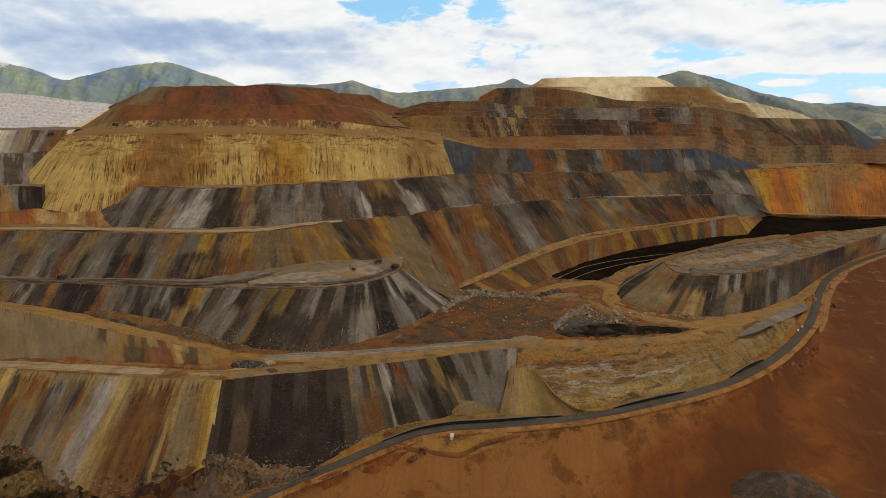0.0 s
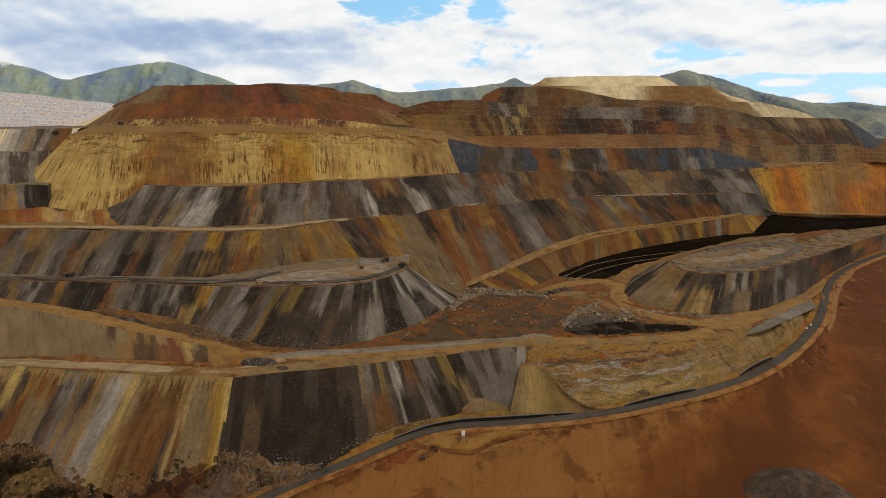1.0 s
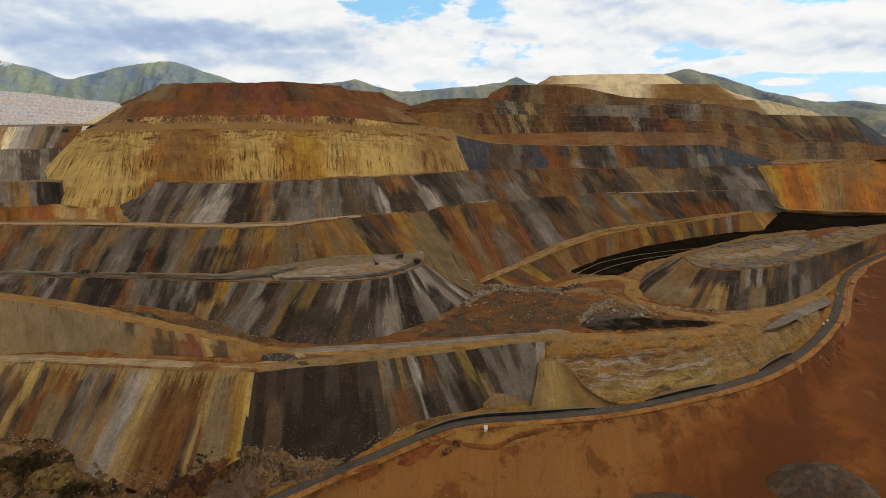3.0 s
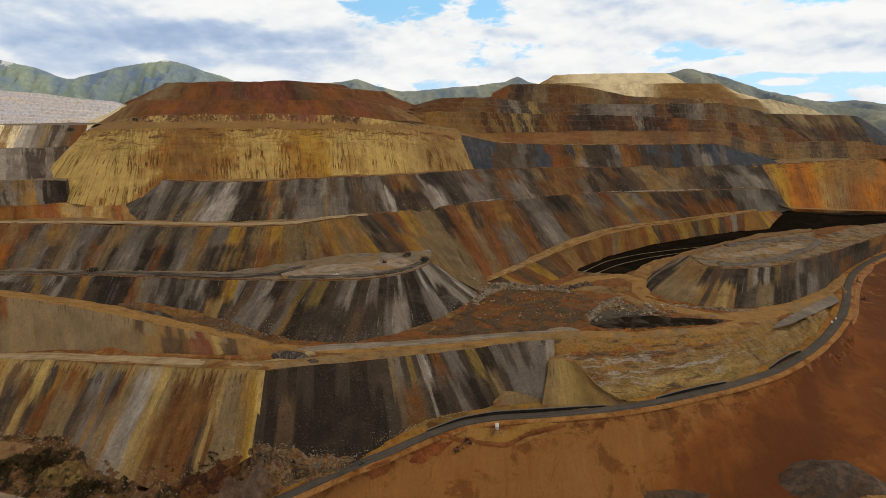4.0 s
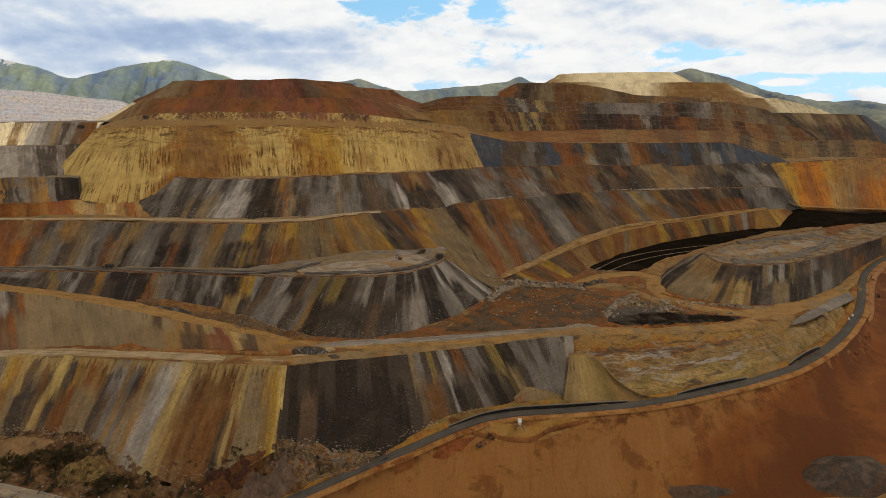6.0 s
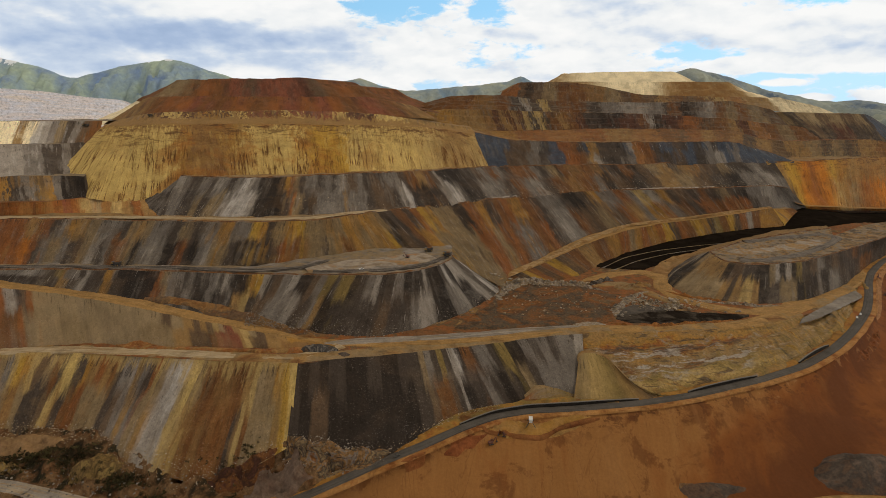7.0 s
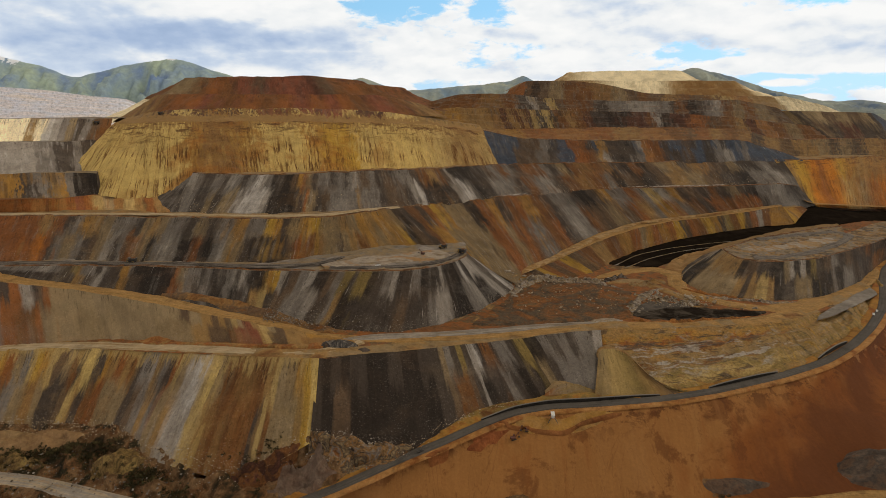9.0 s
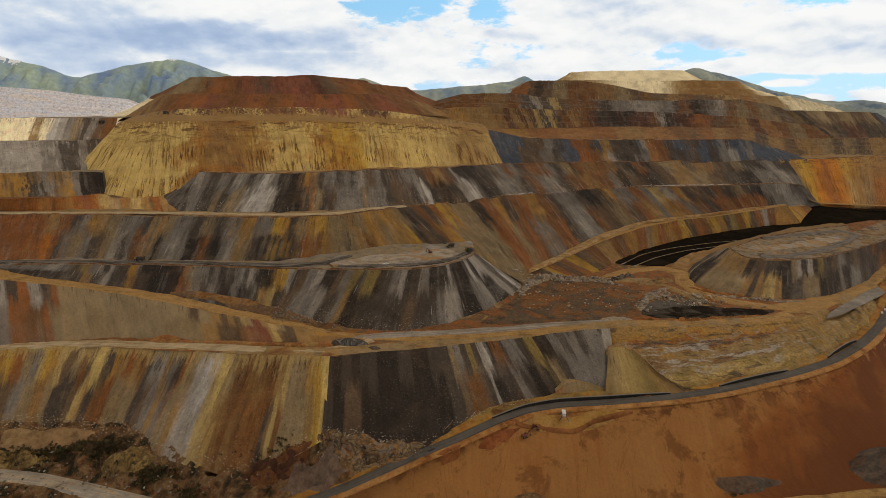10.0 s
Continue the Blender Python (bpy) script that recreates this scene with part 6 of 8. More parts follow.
terrace("low grey and black dump hill with a flat top", [
    (535.1, 851.3, 111.0, 563.9, 904.0, 104.0),
    (434.2, 806.3, 110.0, 440.6, 859.8, 101.0),
    (360.6, 770.5, 109.5, 328.1, 795.0, 95.0),
    (308.5, 728.7, 109.0, 253.4, 732.4, 90.0),
    (285.1, 712.2, 108.0, 208.8, 644.5, 90.0),
    (282.3, 689.4, 107.5, 209.5, 616.3, 89.0),
    (283.6, 665.6, 107.0, 220.2, 587.3, 88.5),
    (299.9, 655.1, 106.5, 244.6, 578.4, 88.5),
    (322.6, 652.7, 106.5, 278.6, 572.4, 87.5),
    (376.7, 665.6, 107.0, 336.1, 589.7, 87.0),
    (449.4, 706.6, 108.0, 417.6, 648.0, 86.0),
    (553.5, 775.1, 110.0, 536.6, 755.9, 86.5),
    (714.6, 894.5, 107.0, 685.4, 863.7, 91.0),
    (938.2, 1011.9, 111.0, 910.6, 988.2, 95.0),
],
        streaked("hill_streaks", [
    (0.200, "tan"), (0.270, "pale"), (0.290, "dark"), (0.300, "pale"), (0.315, "black"), (0.320, "black"),
    (0.329, "taupe"), (0.395, "tan"), (0.474, "tan"), (0.494, "black"), (0.531, "bark"), (0.575, "dark"),
    (0.625, "black"), (0.636, "taupe"), (0.646, "pale"), (0.655, "black"), (0.669, "pale"), (0.678, "black"),
    (0.689, "olive"), (0.699, "dark"), (0.717, "bark"), (0.733, "grey"), (0.745, "dark"), (0.762, "bark"),
    (0.774, "dark"), (0.788, "dark"), (0.800, "brown"), (0.810, "dark"), (0.850, "black"), (0.875, "ochre"),
    (0.890, "rust"), (0.905, "dark"), (0.930, "pale"), (1.000, "grey"),
], low=[
    (0.200, "tan"), (0.270, "dark"), (0.300, "black"), (0.336, "black"), (0.388, "drab"), (0.450, "taupe"),
    (0.491, "drab"), (0.519, "tan"), (0.537, "dark"), (0.551, "tan"), (0.585, "straw"), (0.607, "tan"),
    (0.616, "black"), (0.642, "dark"), (0.662, "taupe"), (0.678, "taupe"), (0.687, "black"), (0.714, "black"),
    (0.725, "grey"), (0.734, "black"), (0.753, "grey"), (0.776, "dark"), (0.799, "dark"), (0.820, "brown"),
    (0.850, "dark"), (0.875, "dark"), (0.900, "rust"), (0.930, "grey"), (1.000, "grey"),
], tone=0.85, warp=0.005, fine=0.4, second="black", second_amount=0.25, seed=27, mingle=0.3, pale=0.3, murk=0.3),
        spine=[
    (502.9, 797.0, 110.5),
    (417.8, 751.2, 109.5),
    (357.4, 716.0, 108.5),
    (340.3, 707.4, 107.8),
    (331.4, 703.9, 108.0),
    (328.0, 701.1, 108.0),
    (332.0, 701.8, 107.8),
    (340.3, 707.4, 107.8),
    (357.4, 716.0, 108.5),
    (417.8, 751.2, 109.5),
    (502.9, 797.0, 110.5),
    (618.4, 884.9, 110.0),
    (744.7, 944.4, 108.0),
    (953.3, 1029.2, 112.0),
], top=soil("hill_top_earth", ["dark", "taupe", "bark", "tan", "grey", "taupe", "dark", "grey"], 1.6, 0.4, swirl=0.2), step=3.0, rough=0.8, seed=27)

# ---- roads ----
bpy.context.view_layer.update()
ribbon("road", "two-lane grey paved mine road curving past the pit", ROAD, 7.6, ASPHALT, lift=0.8)
ribbon("road_shoulder_outer", "ochre earth shoulder of the paved road", shifted(ROAD, 6.3), 4.8, soil("shoulder_earth", [(0.19, 0.065, 0.017), (0.30, 0.135, 0.038), (0.36, 0.18, 0.06), (0.23, 0.08, 0.02)], 2.6, 0.3, swirl=0.2), lift=0.3, category="shoulder", ragged=0.12, seed=5)
ribbon("road_shoulder_inner", "rusty earth shoulder of the paved road", shifted(ROAD, -7.0), 8.0, soil("rust_shoulder", ["rust", "ochre", "brown"], 2.0), lift=0.2, category="shoulder", ragged=0.3, seed=6)
ribbon("bank_ledge", "ochre and rust earth ledge under the grey slope", [(-77.0, 371.1, 51.0), (-53.7, 387.0, 54.0), (-28.4, 398.0, 56.0), (-1.8, 404.5, 58.0), (25.4, 409.6, 61.0), (52.0, 405.4, 63.0), (77.8, 398.6, 64.0)], 13.0, soil("ledge_earth", ["rust", "ochre", "olive", "brown"], 2.5, 0.3), lift=1.2, ragged=0.4, seed=22, crown=0.8)
OCHRE = [(-624.7, 551.8, 122.0), (-525.1, 543.0, 119.5), (-437.8, 531.5, 114.5), (-370.7, 513.5, 110.5), (-302.2, 487.5, 107.5), (-243.0, 470.4, 103.0), (-188.4, 457.2, 97.5), (-147.9, 452.1, 93.5), (-109.6, 454.1, 91.0), (-66.3, 459.8, 90.5), (-12.1, 470.6, 90.5), (49.5, 481.8, 90.5)]
terrace("smooth tan fan of washed silt below the grey slope", [
    (54.9, 438.7, 79.0, 45.1, 407.9, 65.0),
    (57.0, 445.3, 82.0, 48.6, 402.6, 63.6),
    (61.8, 449.8, 83.5, 57.0, 398.6, 63.0),
    (71.2, 450.9, 83.5, 70.0, 397.0, 63.5),
    (79.2, 445.3, 82.0, 83.5, 398.6, 64.5),
    (84.4, 435.7, 79.5, 95.2, 401.9, 65.5),
    (88.9, 423.6, 76.5, 103.6, 404.3, 66.6),
    (95.4, 413.3, 72.0, 112.1, 406.2, 67.0),
    (104.3, 407.9, 69.0, 120.4, 407.2, 67.4),
],
        streaked("silt_fan", [(0.0, "tan"), (0.12, "taupe"), (0.3, "straw"), (0.5, "olive"), (0.62, "tan"), (0.8, "bark"), (1.0, "olive")], 0.08, 0.4, "olive", 0.5, tone=0.9, pale=0.1, murk=0.2, mingle=0.3, tame=0.7, blend=1.0, seed=31),
        back=(0, 6), top=DIRT, step=2.5, rough=0.8, berm=False, seed=33)
terrace("tan and olive earth knoll under the grey slope", [
    (7.3, 414.9, 60.5, 5.9, 409.6, 58.0),
    (16.6, 419.5, 65.5, 16.2, 407.1, 59.5),
    (30.6, 422.3, 66.5, 30.9, 403.7, 61.0),
    (44.4, 420.4, 66.5, 46.2, 400.7, 62.3),
    (51.7, 415.3, 65.3, 56.9, 397.8, 63.0),
],
        streaked("knoll_streaks", [(0.0, "rust"), (0.3, "taupe"), (0.6, "olive"), (1.0, "tan")], 0.08, 0.3, "ochre", 0.4, pale=0.3, murk=0.1, mingle=0.2, blend=1.0, layered=0.4, seed=33),
        back=(0, 9), top=DIRT, step=2.0, rough=0.7, berm=False, seed=35)
ribbon("haul_ramp", "ochre earth haul ramp along the dump foot", OCHRE, 11.0, OCHRE_ROAD, lift=0.45, ragged=0.1, z_of=lie, taper=30.0)
LOWER = [(-561.8, 480.6, 76.0), (-475.4, 471.8, 79.0), (-391.9, 463.2, 83.0), (-331.8, 449.1, 87.5), (-274.3, 434.2, 91.5), (-220.2, 419.7, 95.0), (-176.7, 413.7, 97.0), (-158.8, 426.9, 96.0), (-145.9, 445.3, 94.0)]
ribbon("bench_road", "pale dusty bench road above the lowest slope", LOWER, 11.0, PALE_ROAD, lift=0.9, ragged=0.12, z_of=floor_top)
MIDDLE = [(-164.6, 444.3, 95.0), (-130.0, 457.7, 92.0), (-82.3, 467.0, 91.0), (-32.9, 479.3, 90.5), (18.9, 492.2, 90.5), (61.5, 496.2, 90.5), (106.5, 496.2, 90.5)]
ribbon("floor_road", "wide grey dusty road across the pit floor", MIDDLE, 12.0, FLOOR_ROAD, lift=0.8, ragged=0.2, z_of=floor_top, taper=26.0)
ROUGH_EARTH = soil("rough_bank_earth", ["brown", "tan", "rust", "taupe"], 3.0, 0.45)
ribbon("ramp_verge", "rust-brown earth verge between ramp and dump", [(-341.7, 510.4, 110.5), (-302.4, 502.0, 108.0), (-255.6, 486.8, 105.0), (-220.1, 475.4, 102.0), (-187.4, 468.4, 98.5), (-162.1, 466.5, 95.0)], 9.0, soil("verge_earth", ["brown", "loam", "bark", "brown"], 2.5, 0.4), lift=1.0, category="verge", ragged=0.4, seed=61, z_of=lie, taper=16.0, step=3.0)
ribbon("bank_foot", "rough tan rubble at the foot of the bank", [(-345.9, 462.8, 87.5), (-308.7, 451.7, 90.0), (-269.0, 441.9, 92.5), (-231.8, 434.4, 94.5), (-196.6, 429.1, 96.0), (-166.8, 430.1, 96.0)], 7.0, ROUGH_EARTH, lift=1.0, category="verge", ragged=0.45, seed=62, z_of=lie, crown=0.7, taper=14.0)
EASTERN = [(81.9, 490.9, 90.5), (124.2, 492.2, 90.5), (167.9, 497.2, 89.5), (224.8, 506.5, 88.5), (267.8, 529.3, 88.0), (328.1, 568.6, 87.0), (403.7, 624.5, 85.5), (478.3, 700.4, 84.0)]
ribbon("floor_road_east", "ochre earth road along the pit's rim", EASTERN, 13.0, OCHRE_ROAD, lift=0.9, ragged=0.25, z_of=floor_top, seed=9)
ribbon("bench_track", "pale stony track on the narrow bench", [(-136.0, 729.4, 160.0), (-55.3, 817.6, 154.0), (14.0, 864.9, 153.5), (107.7, 932.1, 153.5), (206.7, 953.1, 155.5), (299.9, 946.0, 158.5), (409.8, 982.6, 156.0), (529.5, 1024.5, 154.5)], 3.6, soil("pale_rubble_track", ["grey", "pale", "white", "bark", "pale"], 5.0, 0.5), lift=0.9, ragged=0.45, seed=24)
RAMP = [(-5.9, 629.8, 92.0), (24.8, 661.0, 94.0), (75.0, 717.8, 96.5), (134.0, 785.3, 102.5), (219.4, 857.1, 111.5), (285.5, 887.7, 114.0), (370.4, 921.4, 116.5), (453.6, 961.1, 118.5), (512.7, 982.6, 120.5)]
ribbon("cliff_foot_road", "ochre earth road at the foot of the orange cliff", [(q[3], q[4] - 5.0, q[5]) for q in [
    (571.8, 1117.2, 187.0, 566.0, 1008.9, 125.0),
    (619.3, 1123.2, 187.5, 591.9, 1013.4, 118.0),
    (702.6, 1150.8, 187.0, 675.1, 1050.0, 109.3),
    (889.7, 1267.8, 183.0, 803.9, 1110.0, 96.1),
    (1032.9, 1332.0, 181.0, 934.1, 1160.0, 85.7),
    (1434.0, 1428.3, 178.0, 1316.6, 1280.0, 59.6),
]], 9.0, OCHRE_ROAD, lift=2.2, ragged=0.1, seed=64)
ribbon("ramp_foot", "brown earth ground behind the dump cone", [(-78.0, 670.7, 99.0), (-57.9, 662.2, 96.5), (-33.1, 647.4, 94.0), (-2.6, 627.2, 91.5)], 26.0, FLOOR, lift=0.6, category="ground patch", ragged=0.2, seed=66)
ribbon("ramp_road", "ochre earth ramp climbing to the upper bench", RAMP, 10.0, soil("ramp_earth", ["brown", "loam", "tan", (0.34, 0.22, 0.105), "loam", "tan"], 2.2, 0.35), lift=1.0, ragged=0.25)


# ---- distance ----
def mountain(name, label, ridge, mat, front=900, back=300, foot=120, seed=90):
    c, u = spline(ridge, 16)
    c[:, 2] += fbm(c[:, 0] * 0.008, c[:, 0] * 0, seed + 60, 5) * 7
    w = np.linspace(-1, 1, 90)
    V = np.repeat(c[:, None], len(w), 1)
    d = np.where(w < 0, w * front, w * back)
    V[..., 1] += d[None]
    fall = np.where(w < 0, (1 + w) ** 1.35, 1 - 0.6 * w)
    spur = fbm(V[..., 0] * 0.0042 + V[..., 1] * 0.0012, V[..., 1] * 0.0016, seed, 6, 0.56)
    k = np.sin(np.pi * np.clip((w + 1), 0, 1))[None]
    V[..., 2] = foot + (c[:, None, 2] - foot) * fall[None] + (0.32 - np.abs(spur)) * 230 * k * np.clip((c[:, None, 2] - foot) / 400, 0, 1.2)
    return tagged(grid_mesh(name, V, mat), label, "mountain range", "", "structure")


# low and high mix haze blue and far shade into the mountains' green
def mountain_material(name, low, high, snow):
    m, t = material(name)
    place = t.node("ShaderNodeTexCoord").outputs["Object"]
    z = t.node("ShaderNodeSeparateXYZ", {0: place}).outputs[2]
    wood_shade = t.noise(t.vec("MULTIPLY", place, (1, 0.8, 0.6)), 0.0036, 8.0, 0.6, 0.5)
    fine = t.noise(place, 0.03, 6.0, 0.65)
    c = t.ramp(t.span(wood_shade, 0.36, 0.62), [(0.0, low), (0.45, tuple(0.5 * a + 0.5 * b for a, b in zip(low, high))), (1.0, high)])
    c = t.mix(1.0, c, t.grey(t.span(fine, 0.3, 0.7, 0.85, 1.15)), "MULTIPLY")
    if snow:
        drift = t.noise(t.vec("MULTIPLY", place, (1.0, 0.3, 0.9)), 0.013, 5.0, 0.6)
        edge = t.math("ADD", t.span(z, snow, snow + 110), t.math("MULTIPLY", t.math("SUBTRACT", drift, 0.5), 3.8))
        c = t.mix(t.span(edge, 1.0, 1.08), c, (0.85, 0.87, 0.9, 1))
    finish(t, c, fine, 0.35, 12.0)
    return m


mountain("backdrop_west_range", "green mountains with snow streaks, haze blue in their colour", [
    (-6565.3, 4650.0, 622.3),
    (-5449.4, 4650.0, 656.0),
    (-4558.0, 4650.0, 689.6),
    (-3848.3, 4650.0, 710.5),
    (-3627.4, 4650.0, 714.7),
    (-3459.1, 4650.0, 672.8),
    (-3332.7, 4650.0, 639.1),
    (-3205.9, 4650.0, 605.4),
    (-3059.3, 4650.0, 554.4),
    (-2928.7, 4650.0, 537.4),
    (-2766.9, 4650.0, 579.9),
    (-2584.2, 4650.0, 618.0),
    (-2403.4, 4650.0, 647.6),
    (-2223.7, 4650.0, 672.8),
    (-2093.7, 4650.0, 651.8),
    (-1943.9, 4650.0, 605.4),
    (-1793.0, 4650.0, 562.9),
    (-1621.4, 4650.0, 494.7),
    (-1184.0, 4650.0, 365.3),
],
         mountain_material("hazed_west_mountain", (0.21, 0.30, 0.47), (0.41, 0.49, 0.38), 565.0), seed=91)
mountain("backdrop_middle_range", "distant green-brown hills, haze blue in their colour", [
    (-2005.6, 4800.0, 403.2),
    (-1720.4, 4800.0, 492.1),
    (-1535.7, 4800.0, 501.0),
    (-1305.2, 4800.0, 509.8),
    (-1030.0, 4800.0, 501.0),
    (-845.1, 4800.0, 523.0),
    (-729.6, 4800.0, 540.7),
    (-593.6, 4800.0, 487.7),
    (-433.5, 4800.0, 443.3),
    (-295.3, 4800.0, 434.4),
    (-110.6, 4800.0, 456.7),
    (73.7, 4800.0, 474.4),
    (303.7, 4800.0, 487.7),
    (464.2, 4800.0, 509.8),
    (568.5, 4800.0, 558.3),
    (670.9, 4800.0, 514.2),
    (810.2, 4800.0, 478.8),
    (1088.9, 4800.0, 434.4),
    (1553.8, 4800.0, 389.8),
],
         mountain_material("hazed_middle_mountain", (0.19, 0.27, 0.35), (0.44, 0.45, 0.34), 0), front=700, back=150, seed=95)
mountain("backdrop_east_range", "dark green mountain ridge, haze blue in its colour", [
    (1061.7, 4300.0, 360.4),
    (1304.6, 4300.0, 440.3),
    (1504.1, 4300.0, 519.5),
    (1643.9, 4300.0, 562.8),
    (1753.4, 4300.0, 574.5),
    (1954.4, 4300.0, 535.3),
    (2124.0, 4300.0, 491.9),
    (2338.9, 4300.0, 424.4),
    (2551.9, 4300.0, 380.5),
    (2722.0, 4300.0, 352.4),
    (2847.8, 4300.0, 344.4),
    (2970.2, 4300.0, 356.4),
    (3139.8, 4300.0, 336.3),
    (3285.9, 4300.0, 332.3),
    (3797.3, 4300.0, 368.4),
    (4824.8, 4300.0, 400.5),
],
         mountain_material("hazed_east_mountain", (0.14, 0.19, 0.26), (0.36, 0.38, 0.31), 0), front=1100, seed=99)


def build_far_pit():
    """The stepped wall of another pit, far off."""
    c, u = spline([
    (-3439.1, 2600.0, 432.7),
    (-2699.8, 2600.0, 408.9),
    (-2205.7, 2600.0, 389.7),
    (-1958.9, 2600.0, 375.2),
    (-1811.0, 2600.0, 363.2),
    (-1639.3, 2600.0, 341.4),
    (-1478.4, 2600.0, 326.8),
    (-1407.7, 2600.0, 292.7),
    (-1327.8, 2600.0, 226.2),
], 12)
    n = 12
    rows = []
    for i in range(n):
        a, b = i / n, (i + 0.75) / n
        rows += [(a, i / n), (b - 0.02, i / n + 0.004), (b, (i + 1) / n)]
    V = np.zeros((len(c), len(rows), 3))
    for j, (d, h) in enumerate(rows):
        V[:, j, 0] = c[:, 0] + fbm(c[:, 0] * 0.01, c[:, 0] * 0 + i, 5) * 4
        V[:, j, 1] = c[:, 1] - 260 * (1 - d)
        V[:, j, 2] = 190 + (c[:, 2] - 190) * h
    um = np.concatenate([[0], np.cumsum(np.linalg.norm(np.diff(c, axis=0), axis=1))])
    uv = np.stack([np.broadcast_to(um[:, None], V.shape[:2]), np.broadcast_to(np.array([h for _, h in rows])[None] * 120, V.shape[:2])], -1)
    # sunlight and bluish haze are put into these pale wall colours
    tagged(grid_mesh("backdrop_far_pit", V, soil("far_pit_hazy_rock", [(0.70, 0.69, 0.74), (0.80, 0.71, 0.67), (0.74, 0.72, 0.76), (0.84, 0.75, 0.70), (0.80, 0.70, 0.60)], 0.5, along=(0.003, 0.03), swirl=0.5), None, uv, uv, smooth=False), "stepped wall of a distant open pit, paled for sun and haze", "pit wall", "", "structure")


build_far_pit()


# ---- pit floor ----
def draped(name, label, edges, mat, z_of, lift=0.6, category="ground patch", step=4.0, rough=0.25, seed=7, frayed=1.8):
    """A patch of ground between a near and a far edge, laid on the floor."""
    c, u = spline(edges, step)
    k = int(max(4, np.linalg.norm(c[:, :2] - c[:, 2:], axis=1).max() / step))
    w = np.linspace(-0.04, 1.04, k + 1)
    XY = c[:, None, :2] + (c[:, 2:] - c[:, :2])[:, None] * w[None, :, None]
    XY = XY + np.stack([fbm(XY[..., 0] * 0.06, XY[..., 1] * 0.06, seed, 3), fbm(XY[..., 0] * 0.06, XY[..., 1] * 0.06, seed + 5, 3)], -1) * frayed
    Z = z_of(XY[..., 0], XY[..., 1]) + lift + fbm(XY[..., 0] * 0.1, XY[..., 1] * 0.1, seed + 9, 3) * rough
    Z[:, 0] -= 2.0
    Z[:, -1] -= 2.0
    Z[0] -= 2.0
    Z[-1] -= 2.0
    V = np.concatenate([XY, Z[..., None]], -1)
    return tagged(grid_mesh(name, V, mat), label, category, "", "structure")


def flat(*p):
    """Plan points of the near and far edge: drops the heights."""
    return [(a[0], a[1], b[0], b[1]) for a, b in p]


draped("black_floor", "smooth black tailings floor at the pit's end", flat(
    ((195.0, 704.6, 85.0), (144.0, 726.0, 84.0)), ((218.6, 723.8, 87.0), (174.3, 762.9, 87.0)), ((264.8, 763.2, 91.0), (231.8, 816.7, 92.0)), ((333.4, 798.3, 95.0), (304.1, 858.0, 96.0)), ((424.4, 852.9, 99.0), (388.2, 892.4, 100.0)),
    ((499.3, 879.4, 102.0), (461.5, 913.0, 103.0)), ((573.1, 913.0, 103.0), (517.6, 939.7, 108.0)), ((643.3, 949.7, 103.0), (557.3, 990.6, 116.0)), ((708.7, 973.9, 101.0), (603.4, 1018.5, 115.0)), ((799.3, 1003.7, 97.0), (766.2, 1088.1, 99.0)), ((1024.1, 1044.4, 92.0), (1222.5, 1250.0, 65.2))), BLACK_FLOOR, floor_top, lift=1.2)
draped("black_patch", "black sump of fine wet tailings", flat(
    ((112.5, 523.8, 89.0), (116.5, 532.8, 89.0)), ((122.0, 510.8, 89.0), (134.7, 553.3, 89.0)), ((143.8, 506.6, 89.0), (154.5, 559.9, 89.0)), ((171.2, 507.8, 88.5), (176.3, 543.7, 89.0)), ((205.7, 513.3, 88.0), (203.4, 538.4, 88.0)), ((228.8, 521.9, 88.0), (230.8, 535.3, 88.0)), ((247.7, 532.3, 88.0), (247.8, 535.3, 88.0))), soil("sump_silt", [(0.016, 0.012, 0.009), (0.075, 0.06, 0.046), (0.022, 0.017, 0.013), (0.014, 0.01, 0.008)], 1.6, 0.3, gloss=0.0), floor_top, lift=1.0, step=2.5, frayed=2.6)
draped("grey_silt", "smooth grey silt at the end of the black sump", flat(
    ((112.0, 528.0, 89), (122.0, 545.0, 89)), ((132.0, 533.0, 89), (141.0, 561.0, 89)), ((158.0, 540.0, 89), (160.0, 556.0, 89)), ((176.0, 542.0, 89), (177.0, 546.0, 89))), soil("silt_grey", [(0.05, 0.04, 0.032), (0.10, 0.08, 0.062), (0.07, 0.056, 0.044), (0.12, 0.10, 0.08)], 1.8, 0.2), floor_top, lift=1.5, step=2.5, frayed=2.0)
draped("tan_embankment", "smooth tan earth bank beside the black floor", flat(
    ((215.0, 669.3, 88.5), (202.8, 690.7, 87.0)), ((237.2, 695.7, 90.0), (228.4, 732.4, 90.0)), ((264.7, 721.9, 93.0), (259.5, 766.7, 92.5)), ((290.5, 744.2, 97.0), (290.5, 781.5, 96.0)), ((313.2, 756.1, 101.0), (317.3, 778.8, 100.0))), soil("embankment_earth", ["tan", "loam", (0.29, 0.17, 0.07), "tan"], 1.6, 0.2), lie, lift=0.7, frayed=0.8)
ribbon("flank_track", "thin pale track down the hill's flank", [(210.1, 653.2, 90.0), (234.4, 680.8, 93.0), (258.9, 701.8, 98.0), (280.2, 715.7, 104.0), (292.8, 720.8, 108.0)], 2.2, GRAVEL, lift=0.7, crown=0.05, z_of=lie, category="track", seed=63)
